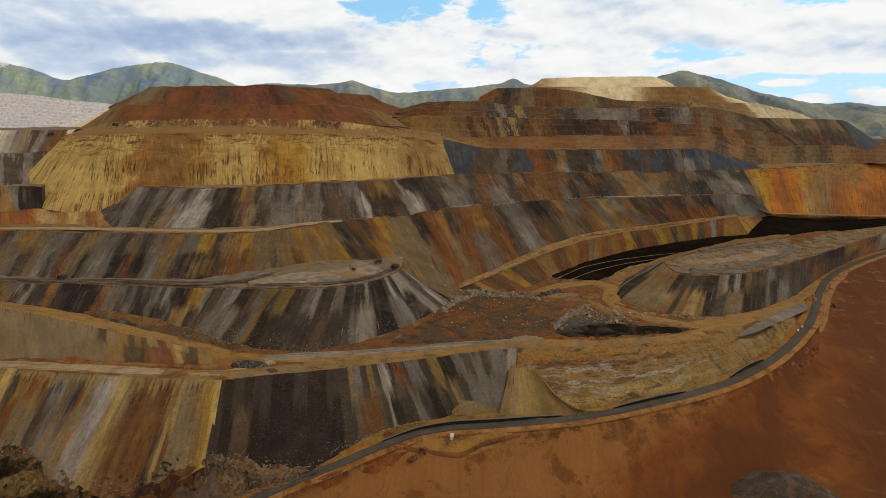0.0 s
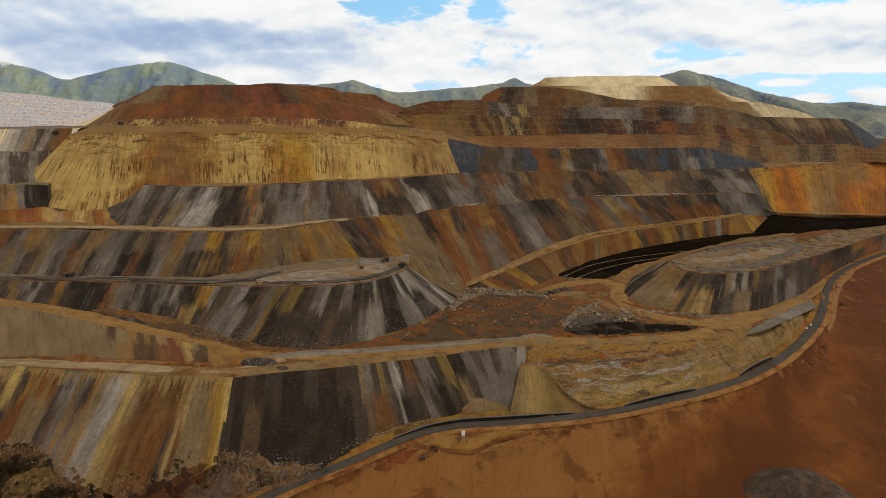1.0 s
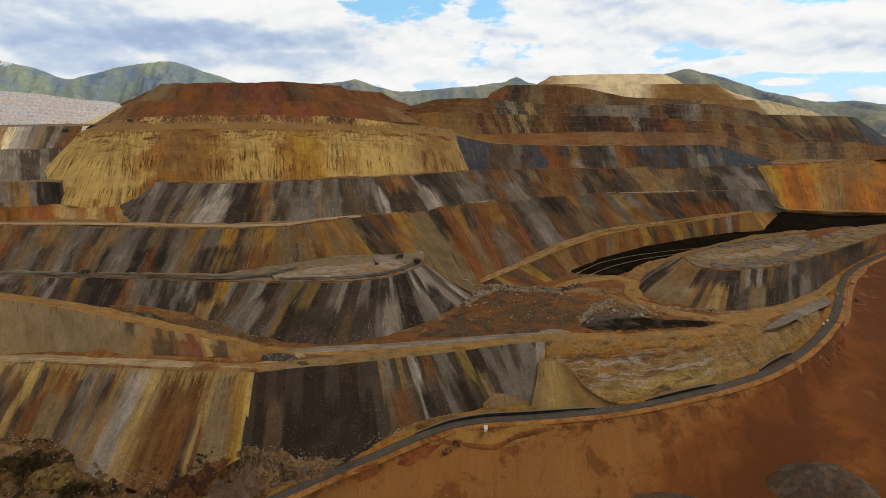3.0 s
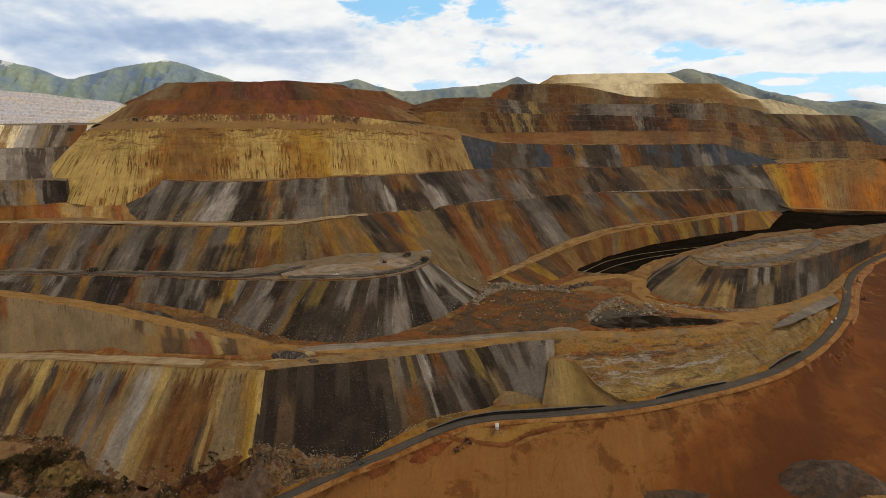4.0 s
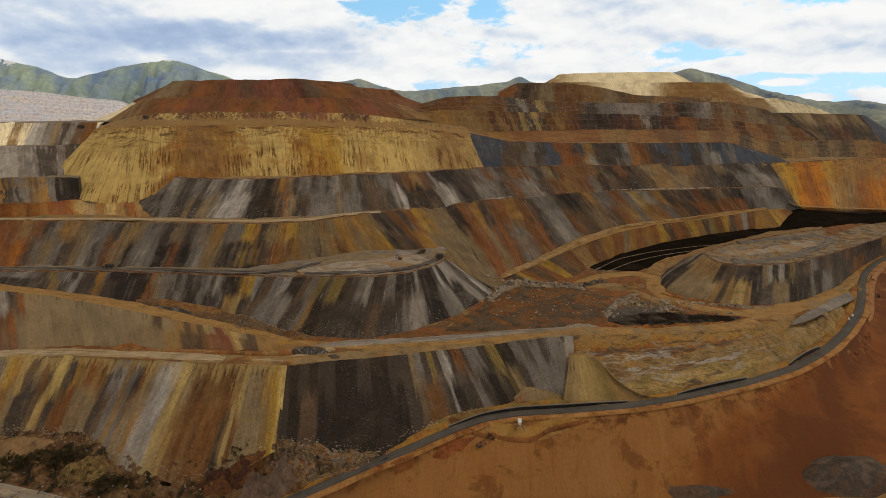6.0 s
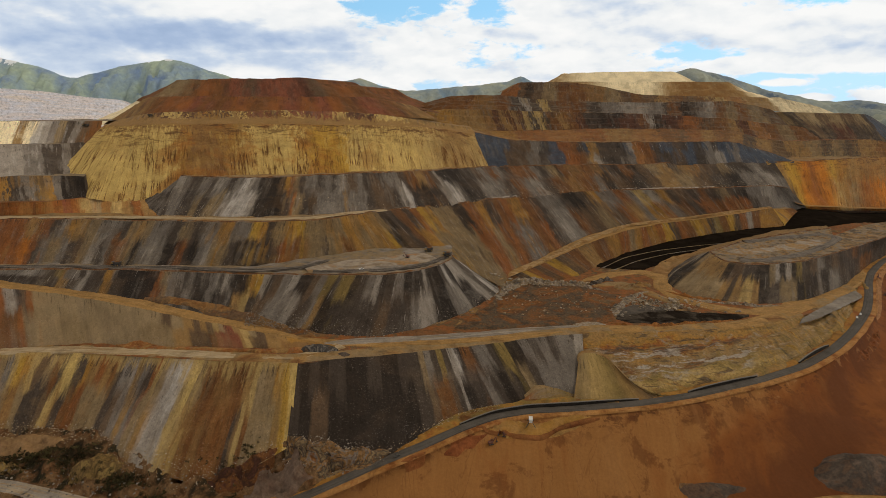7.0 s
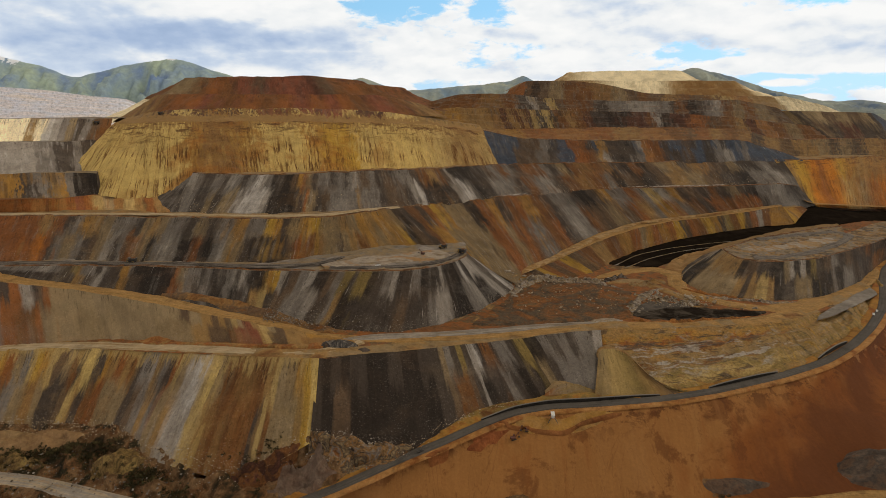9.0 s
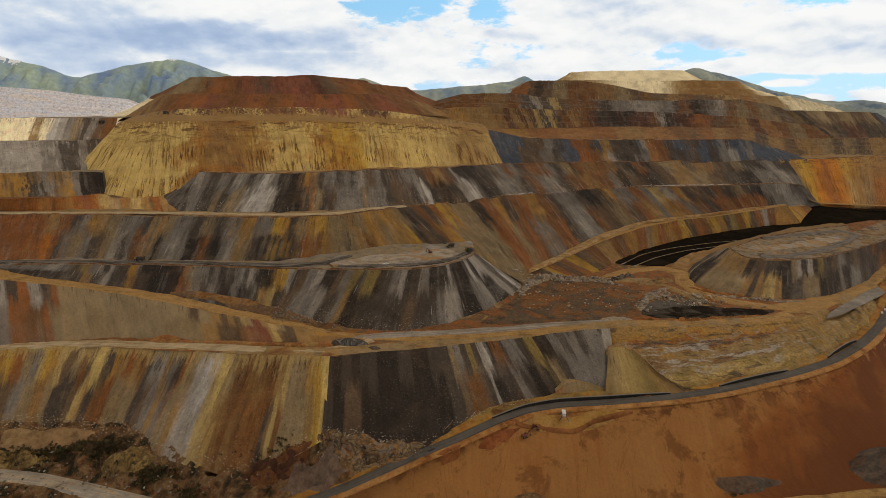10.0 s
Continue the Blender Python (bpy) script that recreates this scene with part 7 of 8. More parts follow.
draped("rusty_hollow", "rust-brown boulder-strewn hollow", flat(
    ((-49.8, 496.1, 90.0), (-25.2, 539.0, 89.0)), ((-12.7, 497.4, 90.0), (10.1, 601.7, 88.0)), ((35.3, 501.5, 90.0), (50.7, 637.7, 88.0)), ((84.5, 508.4, 90.0), (102.3, 625.3, 88.0)), ((110.6, 517.0, 90.0), (134.7, 592.4, 88.0))),
    soil("rusty_hollow_earth", [(0.06, 0.05, 0.038), (0.10, 0.058, 0.028), (0.17, 0.068, 0.020), (0.12, 0.065, 0.03), (0.075, 0.056, 0.036), (0.14, 0.058, 0.018), (0.19, 0.075, 0.02), (0.12, 0.078, 0.04)], 1.0, 0.6, swirl=0.35), floor_top, lift=0.9, rough=0.7)
draped("grey_pad", "smooth grey gravel pad beside the haul road", flat(
    ((286.9, 515.7, 87.0), (293.5, 524.4, 87.0)), ((314.1, 531.3, 86.0), (325.9, 553.3, 86.5)), ((376.5, 578.7, 84.5), (378.2, 597.5, 85.5)), ((414.6, 607.8, 82.5), (419.7, 628.9, 84.0))), soil("grey_pad_gravel", ["grey", "grey", "pale"], 1.0, 0.15), floor_top, lift=1.2, frayed=0.5)
for _n, _line in enumerate(([(149.8, 717.4, 85.0), (194.3, 764.5, 89.0), (250.8, 796.2, 93.0), (315.9, 818.1, 96.0), (381.4, 834.3, 99.0)], [(158.3, 704.6, 85.0), (205.7, 747.1, 89.0), (262.2, 780.2, 93.0), (327.5, 804.4, 96.0)])):
    ribbon("wheel_track", "thin pale wheel track over the black floor", _line, 0.9, GRAVEL, lift=1.6, crown=0.05, z_of=floor_top, category="track", seed=50 + _n)
LOOP = [(490.6, 713.7, 83.0), (410.7, 636.2, 85.0), (325.6, 575.5, 87.0), (263.3, 544.7, 88.0), (226.0, 553.0, 88.5), (201.4, 577.0, 89.0), (192.8, 616.8, 89.5), (207.9, 662.3, 90.0), (193.2, 698.1, 87.0), (154.5, 686.7, 86.0), (106.1, 650.6, 88.0)]
ribbon("pit_track", "ochre earth track winding round the low hill", LOOP, 16.0, OCHRE_ROAD, lift=0.7, ragged=0.3, seed=12, z_of=floor_top, taper=24.0)
ribbon("pit_track_short", "tan earth track over the pit floor", [(116.4, 631.4, 88.0), (151.8, 642.0, 88.0), (165.4, 615.8, 88.5), (179.1, 584.1, 89.0), (191.4, 554.9, 89.0)], 11.0, DIRT, lift=0.6, ragged=0.4, seed=14, z_of=floor_top, taper=20.0)
ribbon("hill_track", "grey gravel track looping on the hill top", [(308.1, 674.6, 107.3), (316.5, 669.9, 107.2), (338.5, 672.4, 107.2), (392.9, 696.4, 107.8), (467.3, 750.0, 109.0), (499.9, 785.2, 110.0), (491.4, 805.6, 111.0), (424.1, 786.6, 110.5), (356.8, 761.9, 110.0)], 10.0, soil("track_gravel", ["dark", "grey", "dark"], 1.5, 0.2, along=(0.02, 0.4)), lift=0.9, ragged=0.2, seed=15, z_of=lie)
ribbon("hill_patch", "pale dusty ground on the hill top", [(307.3, 707.2, 108.6), (350.6, 714.2, 109.0), (404.6, 733.1, 109.4), (461.8, 767.6, 110.2)], 22.0, soil("pale_dust", ["taupe", "pale", "tan", "pale"], 2.0, 0.2), lift=0.6, ragged=0.3, seed=16, z_of=lie, taper=14.0)
ribbon("plateau_patch", "pale tan hard-packed dump top", [(-195.6, 545.8, 130.5), (-155.0, 564.8, 129.5), (-117.5, 583.4, 128.3), (-89.7, 601.1, 127.0), (-73.6, 612.7, 126.3)], 26.0, soil("plateau_dust", ["taupe", (0.25, 0.19, 0.135), (0.31, 0.25, 0.19), (0.26, 0.20, 0.14), (0.30, 0.155, 0.06), "taupe"], 1.5, 0.2), lift=1.1, ragged=0.3, seed=18, z_of=lie)
ribbon("plateau_track", "dark gravel track round the dump top", [(-611.5, 563.1, 128.2), (-460.7, 565.1, 128.2), (-340.1, 559.8, 128.6), (-259.9, 549.7, 129.3), (-204.1, 554.2, 130.3), (-175.0, 594.8, 128.8), (-132.2, 627.4, 127.5), (-94.9, 638.5, 126.5), (-65.1, 630.4, 126.0), (-57.8, 613.7, 126.0), (-69.5, 587.9, 127.0), (-90.3, 563.7, 128.0), (-127.3, 545.5, 129.4), (-187.3, 537.9, 130.6)], 9.0, soil("dark_track", ["dark", "grey", "black", "grey"], 1.5, 0.2, along=(0.02, 0.4)), lift=0.9, ragged=0.15, seed=19)
ribbon("upper_bench_road", "pale gravel road on the third bench", [(-732.0, 689.3, 157.0), (-545.8, 684.5, 158.0), (-472.9, 679.7, 159.0), (-394.7, 664.3, 161.5), (-319.0, 647.4, 163.0), (-265.1, 644.3, 163.0), (-213.6, 653.9, 163.0), (-176.5, 684.4, 163.0), (-134.8, 722.9, 160.5)], 10.0, PALE_ROAD, lift=0.9, ragged=0.15, seed=20)


# ---- loose stones ----
def stones(name, label, spots, mat, seed):
    """Angular stones of all sizes, sunk a little into the ground: spots are (x, y, z, size)."""
    rng = np.random.default_rng(seed)
    base = np.array([(1, 0, 0), (-1, 0, 0), (0, 1, 0), (0, -1, 0), (0, 0, 1), (0, 0, -1), (0.6, 0.6, 0.5), (-0.6, 0.5, 0.55), (0.5, -0.6, 0.5), (-0.55, -0.6, 0.45)], float)
    tri = np.array([(0, 6, 4), (6, 2, 4), (2, 7, 4), (7, 1, 4), (1, 9, 4), (9, 3, 4), (3, 8, 4), (8, 0, 4), (0, 2, 6), (2, 1, 7), (1, 3, 9), (3, 0, 8), (0, 5, 2), (2, 5, 1), (1, 5, 3), (3, 5, 0)])
    vs, fs = [], []
    for i, (x, y, z, r) in enumerate(spots):
        a = rng.uniform(0, 6.28)
        p = base * rng.uniform(0.7, 1.25, (10, 1)) * np.array([r, r * rng.uniform(0.6, 1), r * rng.uniform(0.5, 0.9)])
        q = np.stack([p[:, 0] * math.cos(a) - p[:, 1] * math.sin(a) + x, p[:, 0] * math.sin(a) + p[:, 1] * math.cos(a) + y, p[:, 2] + z + r * 0.2], 1)
        vs.append(q)
        fs.append(tri + 10 * i)
    me = bpy.data.meshes.new(name)
    me.from_pydata(np.concatenate(vs).tolist(), [], np.concatenate(fs).tolist())
    me.materials.append(mat)
    return tagged(new(name, me), label, "rubble", "", "stuff")


def stone_material(name, dark, light):
    m, t = material(name)
    g = t.node("ShaderNodeNewGeometry")
    place = t.node("ShaderNodeTexCoord").outputs["Object"]
    c = t.mix(g.outputs["Random Per Island"], (*HUE[dark], 1), (*HUE[light], 1))
    c = t.mix(1.0, c, t.grey(t.span(t.noise(place, 1.2, 5, 0.7), 0.3, 0.7, 0.7, 1.3)), "MULTIPLY")
    finish(t, c, t.noise(place, 2.0, 4, 0.6), 0.5, 0.3)
    return m


def boulder_rock():
    m, t = material("boulder_rock")
    chance = t.node("ShaderNodeObjectInfo").outputs["Random"]
    place = t.node("ShaderNodeTexCoord").outputs["Object"]
    c = t.mix(chance, (0.15, 0.115, 0.08, 1), (0.36, 0.30, 0.23, 1))
    c = t.mix(1.0, c, t.grey(t.span(t.noise(place, 2.2, 6, 0.7), 0.3, 0.7, 0.7, 1.3)), "MULTIPLY")
    finish(t, c, t.noise(place, 3.0, 5, 0.6), 0.6, 0.3)
    return m


BOULDER_ROCK = boulder_rock()
PALE_STONE = stone_material("pale_stone", "drab", "chalk")
GREY_STONE = stone_material("grey_stone", "dark", "pale")
DARK_STONE = stone_material("dark_stone", "dark", "pale")


def along_toe(sections, count, rng, out=3.0, size=(0.25, 1.1), low=0.0, high=1.0, share=0.12):
    """Spots along the foot of a slope, thinning out away from it and up the face."""
    c, u = spline(sections, 2.0)
    ok = np.where((u >= low) & (u <= high))[0]
    spots = []
    for _ in range(count):
        i = rng.choice(ok[:-1])
        k = rng.random()
        q = c[i] * (1 - k) + c[i + 1] * k
        a, b = q[:3], q[3:]
        d = b[:2] - a[:2]
        d /= np.linalg.norm(d) + 1e-9
        e = rng.normal(0, 1)
        r = size[0] + (size[1] - size[0]) * rng.random() ** 3
        if e < 0:
            k = 1 + e * share
            p = a + (b - a) * k
            spots.append((p[0], p[1], max(p[2], ground_at(p[0], p[1])) + 0.1, r))
        else:
            x, y = b[0] + d[0] * e * out, b[1] + d[1] * e * out
            spots.append((x, y, ground_at(x, y) + 0.05, r))
    return spots


RNG = np.random.default_rng(4)
MID_DUMP = [
    (-600.3, 551.9, 128.0, -600.5, 542.0, 121.0),
    (-531.3, 551.9, 128.0, -541.6, 548.7, 120.0),
    (-453.7, 555.8, 128.0, -456.5, 543.3, 117.0),
    (-395.9, 555.8, 128.0, -392.3, 525.8, 113.0),
    (-319.0, 546.5, 128.5, -306.2, 494.7, 108.0),
    (-254.6, 537.4, 129.0, -247.3, 479.8, 104.0),
    (-213.4, 532.4, 130.0, -222.6, 475.4, 102.0),
    (-177.9, 527.5, 131.0, -198.3, 477.2, 98.0),
    (-140.2, 528.8, 130.0, -153.9, 472.3, 93.0),
    (-108.4, 535.6, 129.0, -116.5, 474.4, 91.0),
    (-83.1, 553.8, 128.0, -76.5, 497.7, 91.0),
    (-62.4, 577.2, 127.0, -36.8, 542.1, 89.0),
    (-50.6, 602.3, 126.0, -8.7, 587.9, 87.0),
    (-47.5, 620.2, 125.5, 5.2, 614.2, 87.0),
    (-54.9, 632.3, 125.5, 0.7, 631.7, 90.0),
    (-67.4, 640.4, 126.0, -30.5, 666.2, 96.0),
]
UPPER = [
    (-411.2, 789.2, 199.0, -476.3, 743.2, 165.0),
    (-412.1, 765.3, 199.0, -404.8, 686.4, 164.0),
    (-363.7, 752.0, 200.0, -363.4, 672.4, 164.0),
    (-310.9, 733.4, 201.0, -317.3, 665.6, 164.0),
    (-252.9, 757.7, 200.0, -242.3, 663.7, 163.0),
    (-177.8, 795.4, 199.0, -159.9, 703.9, 162.0),
    (-111.9, 837.5, 197.0, -87.2, 769.8, 157.0),
    (-73.8, 882.4, 195.0, -40.7, 822.3, 154.0),
    (21.9, 999.5, 190.0, 54.6, 889.3, 153.0),
    (147.6, 1017.8, 190.0, 166.4, 941.0, 154.0),
    (285.2, 1036.8, 190.0, 290.5, 946.1, 158.0),
    (452.8, 1097.4, 189.0, 435.9, 986.0, 156.0),
    (550.0, 1118.2, 188.0, 539.7, 1024.5, 154.5),
    (588.8, 1118.2, 188.0, 586.2, 1027.9, 128.0),
]
stones("toe_rubble", "pale broken rock along the foot of the lowest slope", along_toe(WEST, 2200, RNG, 5.0, (0.12, 0.8), share=0.05) + along_toe(BLACK, 480, RNG, 3.0, (0.12, 0.75), 0.0, 0.58, 0.02), PALE_STONE, 5)
stones("dump_rubble", "grey and white rock along the dump foot", along_toe(MID_DUMP, 1500, RNG, 3.0, (0.15, 0.9), 0.36, 1.0, 0.10) + along_toe(MID_DUMP, 900, RNG, 3.0, (0.15, 0.8), 0.36, 0.50, 0.28), GREY_STONE, 6)
stones("bench_rubble", "grey stones fallen on the third bench", along_toe(UPPER, 2800, RNG, 2.5, (0.15, 0.8), 0.0, 0.98, 0.2), PALE_STONE, 7)


def scattered(cx, cy, rx, ry, count, size, z_of, rng, lift=0.0):
    out = []
    for _ in range(count):
        a, r = rng.uniform(0, 6.283), rng.random() ** 0.6
        x, y = cx + rx * r * math.cos(a), cy + ry * r * math.sin(a)
        out.append((x, y, float(z_of(x, y)) + lift, size[0] + (size[1] - size[0]) * rng.random() ** 5))
    return out


stones("hollow_boulders", "pale boulders strewn over the rusty hollow", scattered(45, 580, 75, 55, 260, (0.25, 1.6), floor_z, RNG, 0.8) + scattered(55, 640, 62, 9, 520, (0.4, 2.6), floor_z, RNG, 0.8) + scattered(175, 560, 42, 20, 260, (0.4, 2.6), floor_z, RNG, 1.0), PALE_STONE, 8)
stones("gully_rubble", "brown and pale rubble in the gully", scattered(-135, 351, 38, 9, 700, (0.2, 1.1), lie, RNG) + scattered(-300, 362, 150, 26, 1500, (0.2, 1.3), low_z, RNG), DARK_STONE, 9)


def rubble_bank(label, line, width, height, mat, seed, category="rubble bank"):
    """A low uneven heap of dumped rock along a line, thinning out at its ends."""
    c, _ = spline(line, 1.5)
    d = np.gradient(c, axis=0)
    d /= np.linalg.norm(d, axis=1, keepdims=True)
    side = np.stack([d[:, 1], -d[:, 0]], 1)
    s = np.concatenate([[0], np.cumsum(np.linalg.norm(np.diff(c[:, :2], axis=0), axis=1))])
    ends = np.clip(np.minimum(s, s[-1] - s) / (0.25 * s[-1]), 0.05, 1) ** 0.6
    w = np.linspace(-1, 1, 13)
    wid = 0.5 * width * ends * (1 + 0.45 * fbm(s * 0.09, s * 0, seed, 3))
    XY = c[:, None, :2] + side[:, None, :2] * (w[None] * wid[:, None])[..., None]
    tall = height * ends * (1 + 0.6 * fbm(s * 0.13, s * 0, seed + 3, 3))
    Z = lie(XY[..., 0], XY[..., 1]) + tall[:, None] * (1 - w[None] ** 2) * (1 + 0.7 * fbm(XY[..., 0] * 0.35, XY[..., 1] * 0.35, seed + 7, 3)) - 0.35 * w[None] ** 4
    return tagged(grid_mesh("rubble_bank", np.concatenate([XY, Z[..., None]], -1), mat, smooth=False), label, category, "banks of the pit floor")


PALE_RUBBLE = soil("pale_rubble", ["dark", "grey", "taupe", "pale", "bark", "grey"], 6.0, 0.6)
RUST_RUBBLE = soil("rust_rubble", ["rust", (0.30, 0.12, 0.03), "brown", "ochre"], 6.0, 0.5)
TAN_RUBBLE = soil("tan_rubble", ["tan", "loam", "taupe", "brown"], 4.0, 0.35)
bpy.context.view_layer.update()
BANKS = (
    ("pale broken rock bank along the hollow's far edge", [(-1.9, 581.5), (14.9, 620.9), (39.4, 642.9), (68.3, 637.9), (100.6, 633.4), (127.2, 608.2)], 13.0, 3.0, PALE_RUBBLE, 101),
    ("grey and white rock bank beside the black sump", [(110.8, 527.5), (122.9, 555.2), (142.3, 583.8), (161.2, 603.1), (171.3, 605.1)], 11.0, 2.2, PALE_RUBBLE, 102),
    ("pale rock bank between the sump and the track", [(144.5, 588.4), (160.7, 572.6), (173.8, 560.3), (188.2, 551.7)], 11.0, 2.0, PALE_RUBBLE, 103),
    ("rust-orange earth clods along the sump's edge", [(97.0, 510.0), (115.5, 502.5), (130.6, 499.6), (152.2, 501.0), (175.7, 506.6), (197.8, 510.0), (226.0, 518.0)], 7.0, 1.8, RUST_RUBBLE, 104),
    ("tan earth bank beside the winding track", [(139.0, 627.0), (152.0, 623.0), (170.0, 631.0), (184.0, 640.0)], 22.0, 2.4, TAN_RUBBLE, 105),
    ("dark rubble bank behind the hollow", [(113.0, 635.5), (126.0, 649.0), (137.1, 656.0), (149.0, 653.0)], 9.0, 2.4, soil("dark_bank_rubble", ["dark", "black", "grey", "bark"], 6.0, 0.5), 106),
    ("white and grey rock bank at the hill's foot", [(205.0, 588.0), (222.0, 576.0), (246.0, 568.0), (276.0, 563.0), (300.0, 570.0)], 6.0, 1.6, PALE_RUBBLE, 107),
    ("rusty earth bank at the hill's foot", [(192.0, 606.0), (203.0, 592.0), (222.0, 582.0), (244.0, 574.0)], 7.0, 2.0, RUST_RUBBLE, 108),
)
GULLY_BANKS = (
    ("tan and grey broken rock bank under the black slope", [(-172.0, 357.0), (-153.0, 351.0), (-132.0, 349.5), (-112.0, 350.0), (-97.0, 356.0)], 13.0, 1.9, soil("toe_bank_rubble", ["bark", "taupe", "dark", "loam", "grey", "brown"], 5.0, 0.5), 111),
    ("dark maroon earth bank at the foot of the ochre slope", [(-224.0, 346.0), (-207.0, 346.0), (-191.0, 349.0), (-176.0, 355.0)], 9.0, 3.2, soil("maroon_bank", ["maroon", (0.055, 0.024, 0.014), "brown", "maroon"], 4.0, 0.4), 112),
    ("smooth pinkish-grey washed earth bank in the gully", [(-196.0, 338.0), (-178.0, 342.0), (-160.0, 341.0), (-148.0, 340.0)], 16.0, 2.2, soil("washed_pink_earth", [(0.13, 0.085, 0.06), (0.17, 0.115, 0.08), (0.12, 0.07, 0.045), (0.18, 0.125, 0.085)], 2.0, 0.25), 113),
    ("dark brushy earth bank across the gully", [(-396.0, 384.0), (-372.0, 382.5), (-350.0, 380.5), (-330.0, 378.0), (-306.0, 374.0)], 6.0, 2.4, soil("dark_brush_earth", [(0.028, 0.02, 0.01), (0.05, 0.034, 0.016), (0.09, 0.05, 0.022), (0.024, 0.018, 0.009)], 4.0, 0.5), 114),
    ("rust-red earth spoil beside the paved road", [(-58.0, 359.0), (-50.0, 362.0), (-38.0, 368.5), (-26.0, 375.0)], 5.0, 1.4, soil("red_spoil", [(0.17, 0.05, 0.016), (0.22, 0.07, 0.022), (0.14, 0.042, 0.014)], 4.0, 0.3), 115),
    ("small red earth spoil heap beside the paved road", [(-88.0, 345.5), (-80.0, 349.5), (-71.0, 353.5)], 3.6, 1.0, soil("small_red_spoil", [(0.19, 0.06, 0.018), (0.26, 0.10, 0.03)], 4.0, 0.3), 116),
    ("dark red eroded earth lip beside the road bend", [(322.0, 481.0), (345.0, 500.0), (368.0, 521.0), (388.0, 544.0)], 7.0, 1.6, soil("eroded_red_lip", [(0.10, 0.034, 0.012), (0.20, 0.066, 0.02), (0.13, 0.045, 0.015), (0.28, 0.12, 0.04)], 5.0, 0.45), 117),
)
for _label, _line, _w, _h, _m, _s in BANKS + GULLY_BANKS:
    rubble_bank(_label, [(x, y, 0.0) for x, y in _line], _w, _h, _m, _s)
bpy.context.view_layer.update()


# ---- machines and small works ----
def part(name, bm, mat, parent, label=""):
    me = bpy.data.meshes.new(name)
    bm.to_mesh(me)
    bm.free()
    me.materials.append(mat)
    ob = new(name, me)
    ob.parent = parent
    return tagged(ob, label)


def block(bm, size, at, top=(1.0, 1.0), slide=(0.0, 0.0), bevel=0.06):
    """A bevelled box that stands on at; its top may be smaller and moved."""
    r = bmesh.ops.create_cube(bm, size=1.0)
    for v in r["verts"]:
        k = v.co.z > 0
        v.co = Vector((v.co.x * size[0] * (top[0] if k else 1) + (slide[0] if k else 0), v.co.y * size[1] * (top[1] if k else 1) + (slide[1] if k else 0), (v.co.z + 0.5) * size[2])) + Vector(at)
    if bevel:
        edges = list({e for v in r["verts"] for e in v.link_edges})
        bmesh.ops.bevel(bm, geom=edges, offset=bevel, segments=1, affect="EDGES")


def drum(bm, radius, width, at, axis="y", sides=18):
    r = bmesh.ops.create_cone(bm, cap_ends=True, segments=sides, radius1=radius, radius2=radius, depth=width)
    turn = Matrix.Rotation(radians(90), 4, "X" if axis == "y" else "Y") if axis != "z" else Matrix.Identity(4)
    for v in r["verts"]:
        v.co = turn @ v.co + Vector(at)


MACHINE_YELLOW = plain("dusty_yellow_paint", (0.33, 0.20, 0.04), 0.6, 0.0, 0.6)
BED_STEEL = plain("worn_dark_steel", (0.075, 0.068, 0.06), 0.6, 0.4, 0.4)
RUBBER = plain("tyre_rubber", (0.02, 0.019, 0.018), 0.9, 0.0, 0.3)
WHITE_PAINT = plain("white_paint", (0.62, 0.60, 0.56), 0.5, 0.0, 0.25)
GLASS_DARK = plain("dark_cab_glass", (0.02, 0.024, 0.028), 0.08, 0.0, 0.05)
RED_PAINT = plain("faded_red_paint", (0.11, 0.035, 0.02), 0.6, 0.0, 0.4)
CONCRETE = plain("grey_concrete", (0.17, 0.15, 0.125), 0.85, 0.0, 0.3)
# near-black: the shade beside the road is put into this face colour
SHADE_WALL = soil("shade_wall_face", [(0.016, 0.013, 0.011), (0.03, 0.024, 0.019), (0.02, 0.016, 0.013)], 3.0, 0.3)


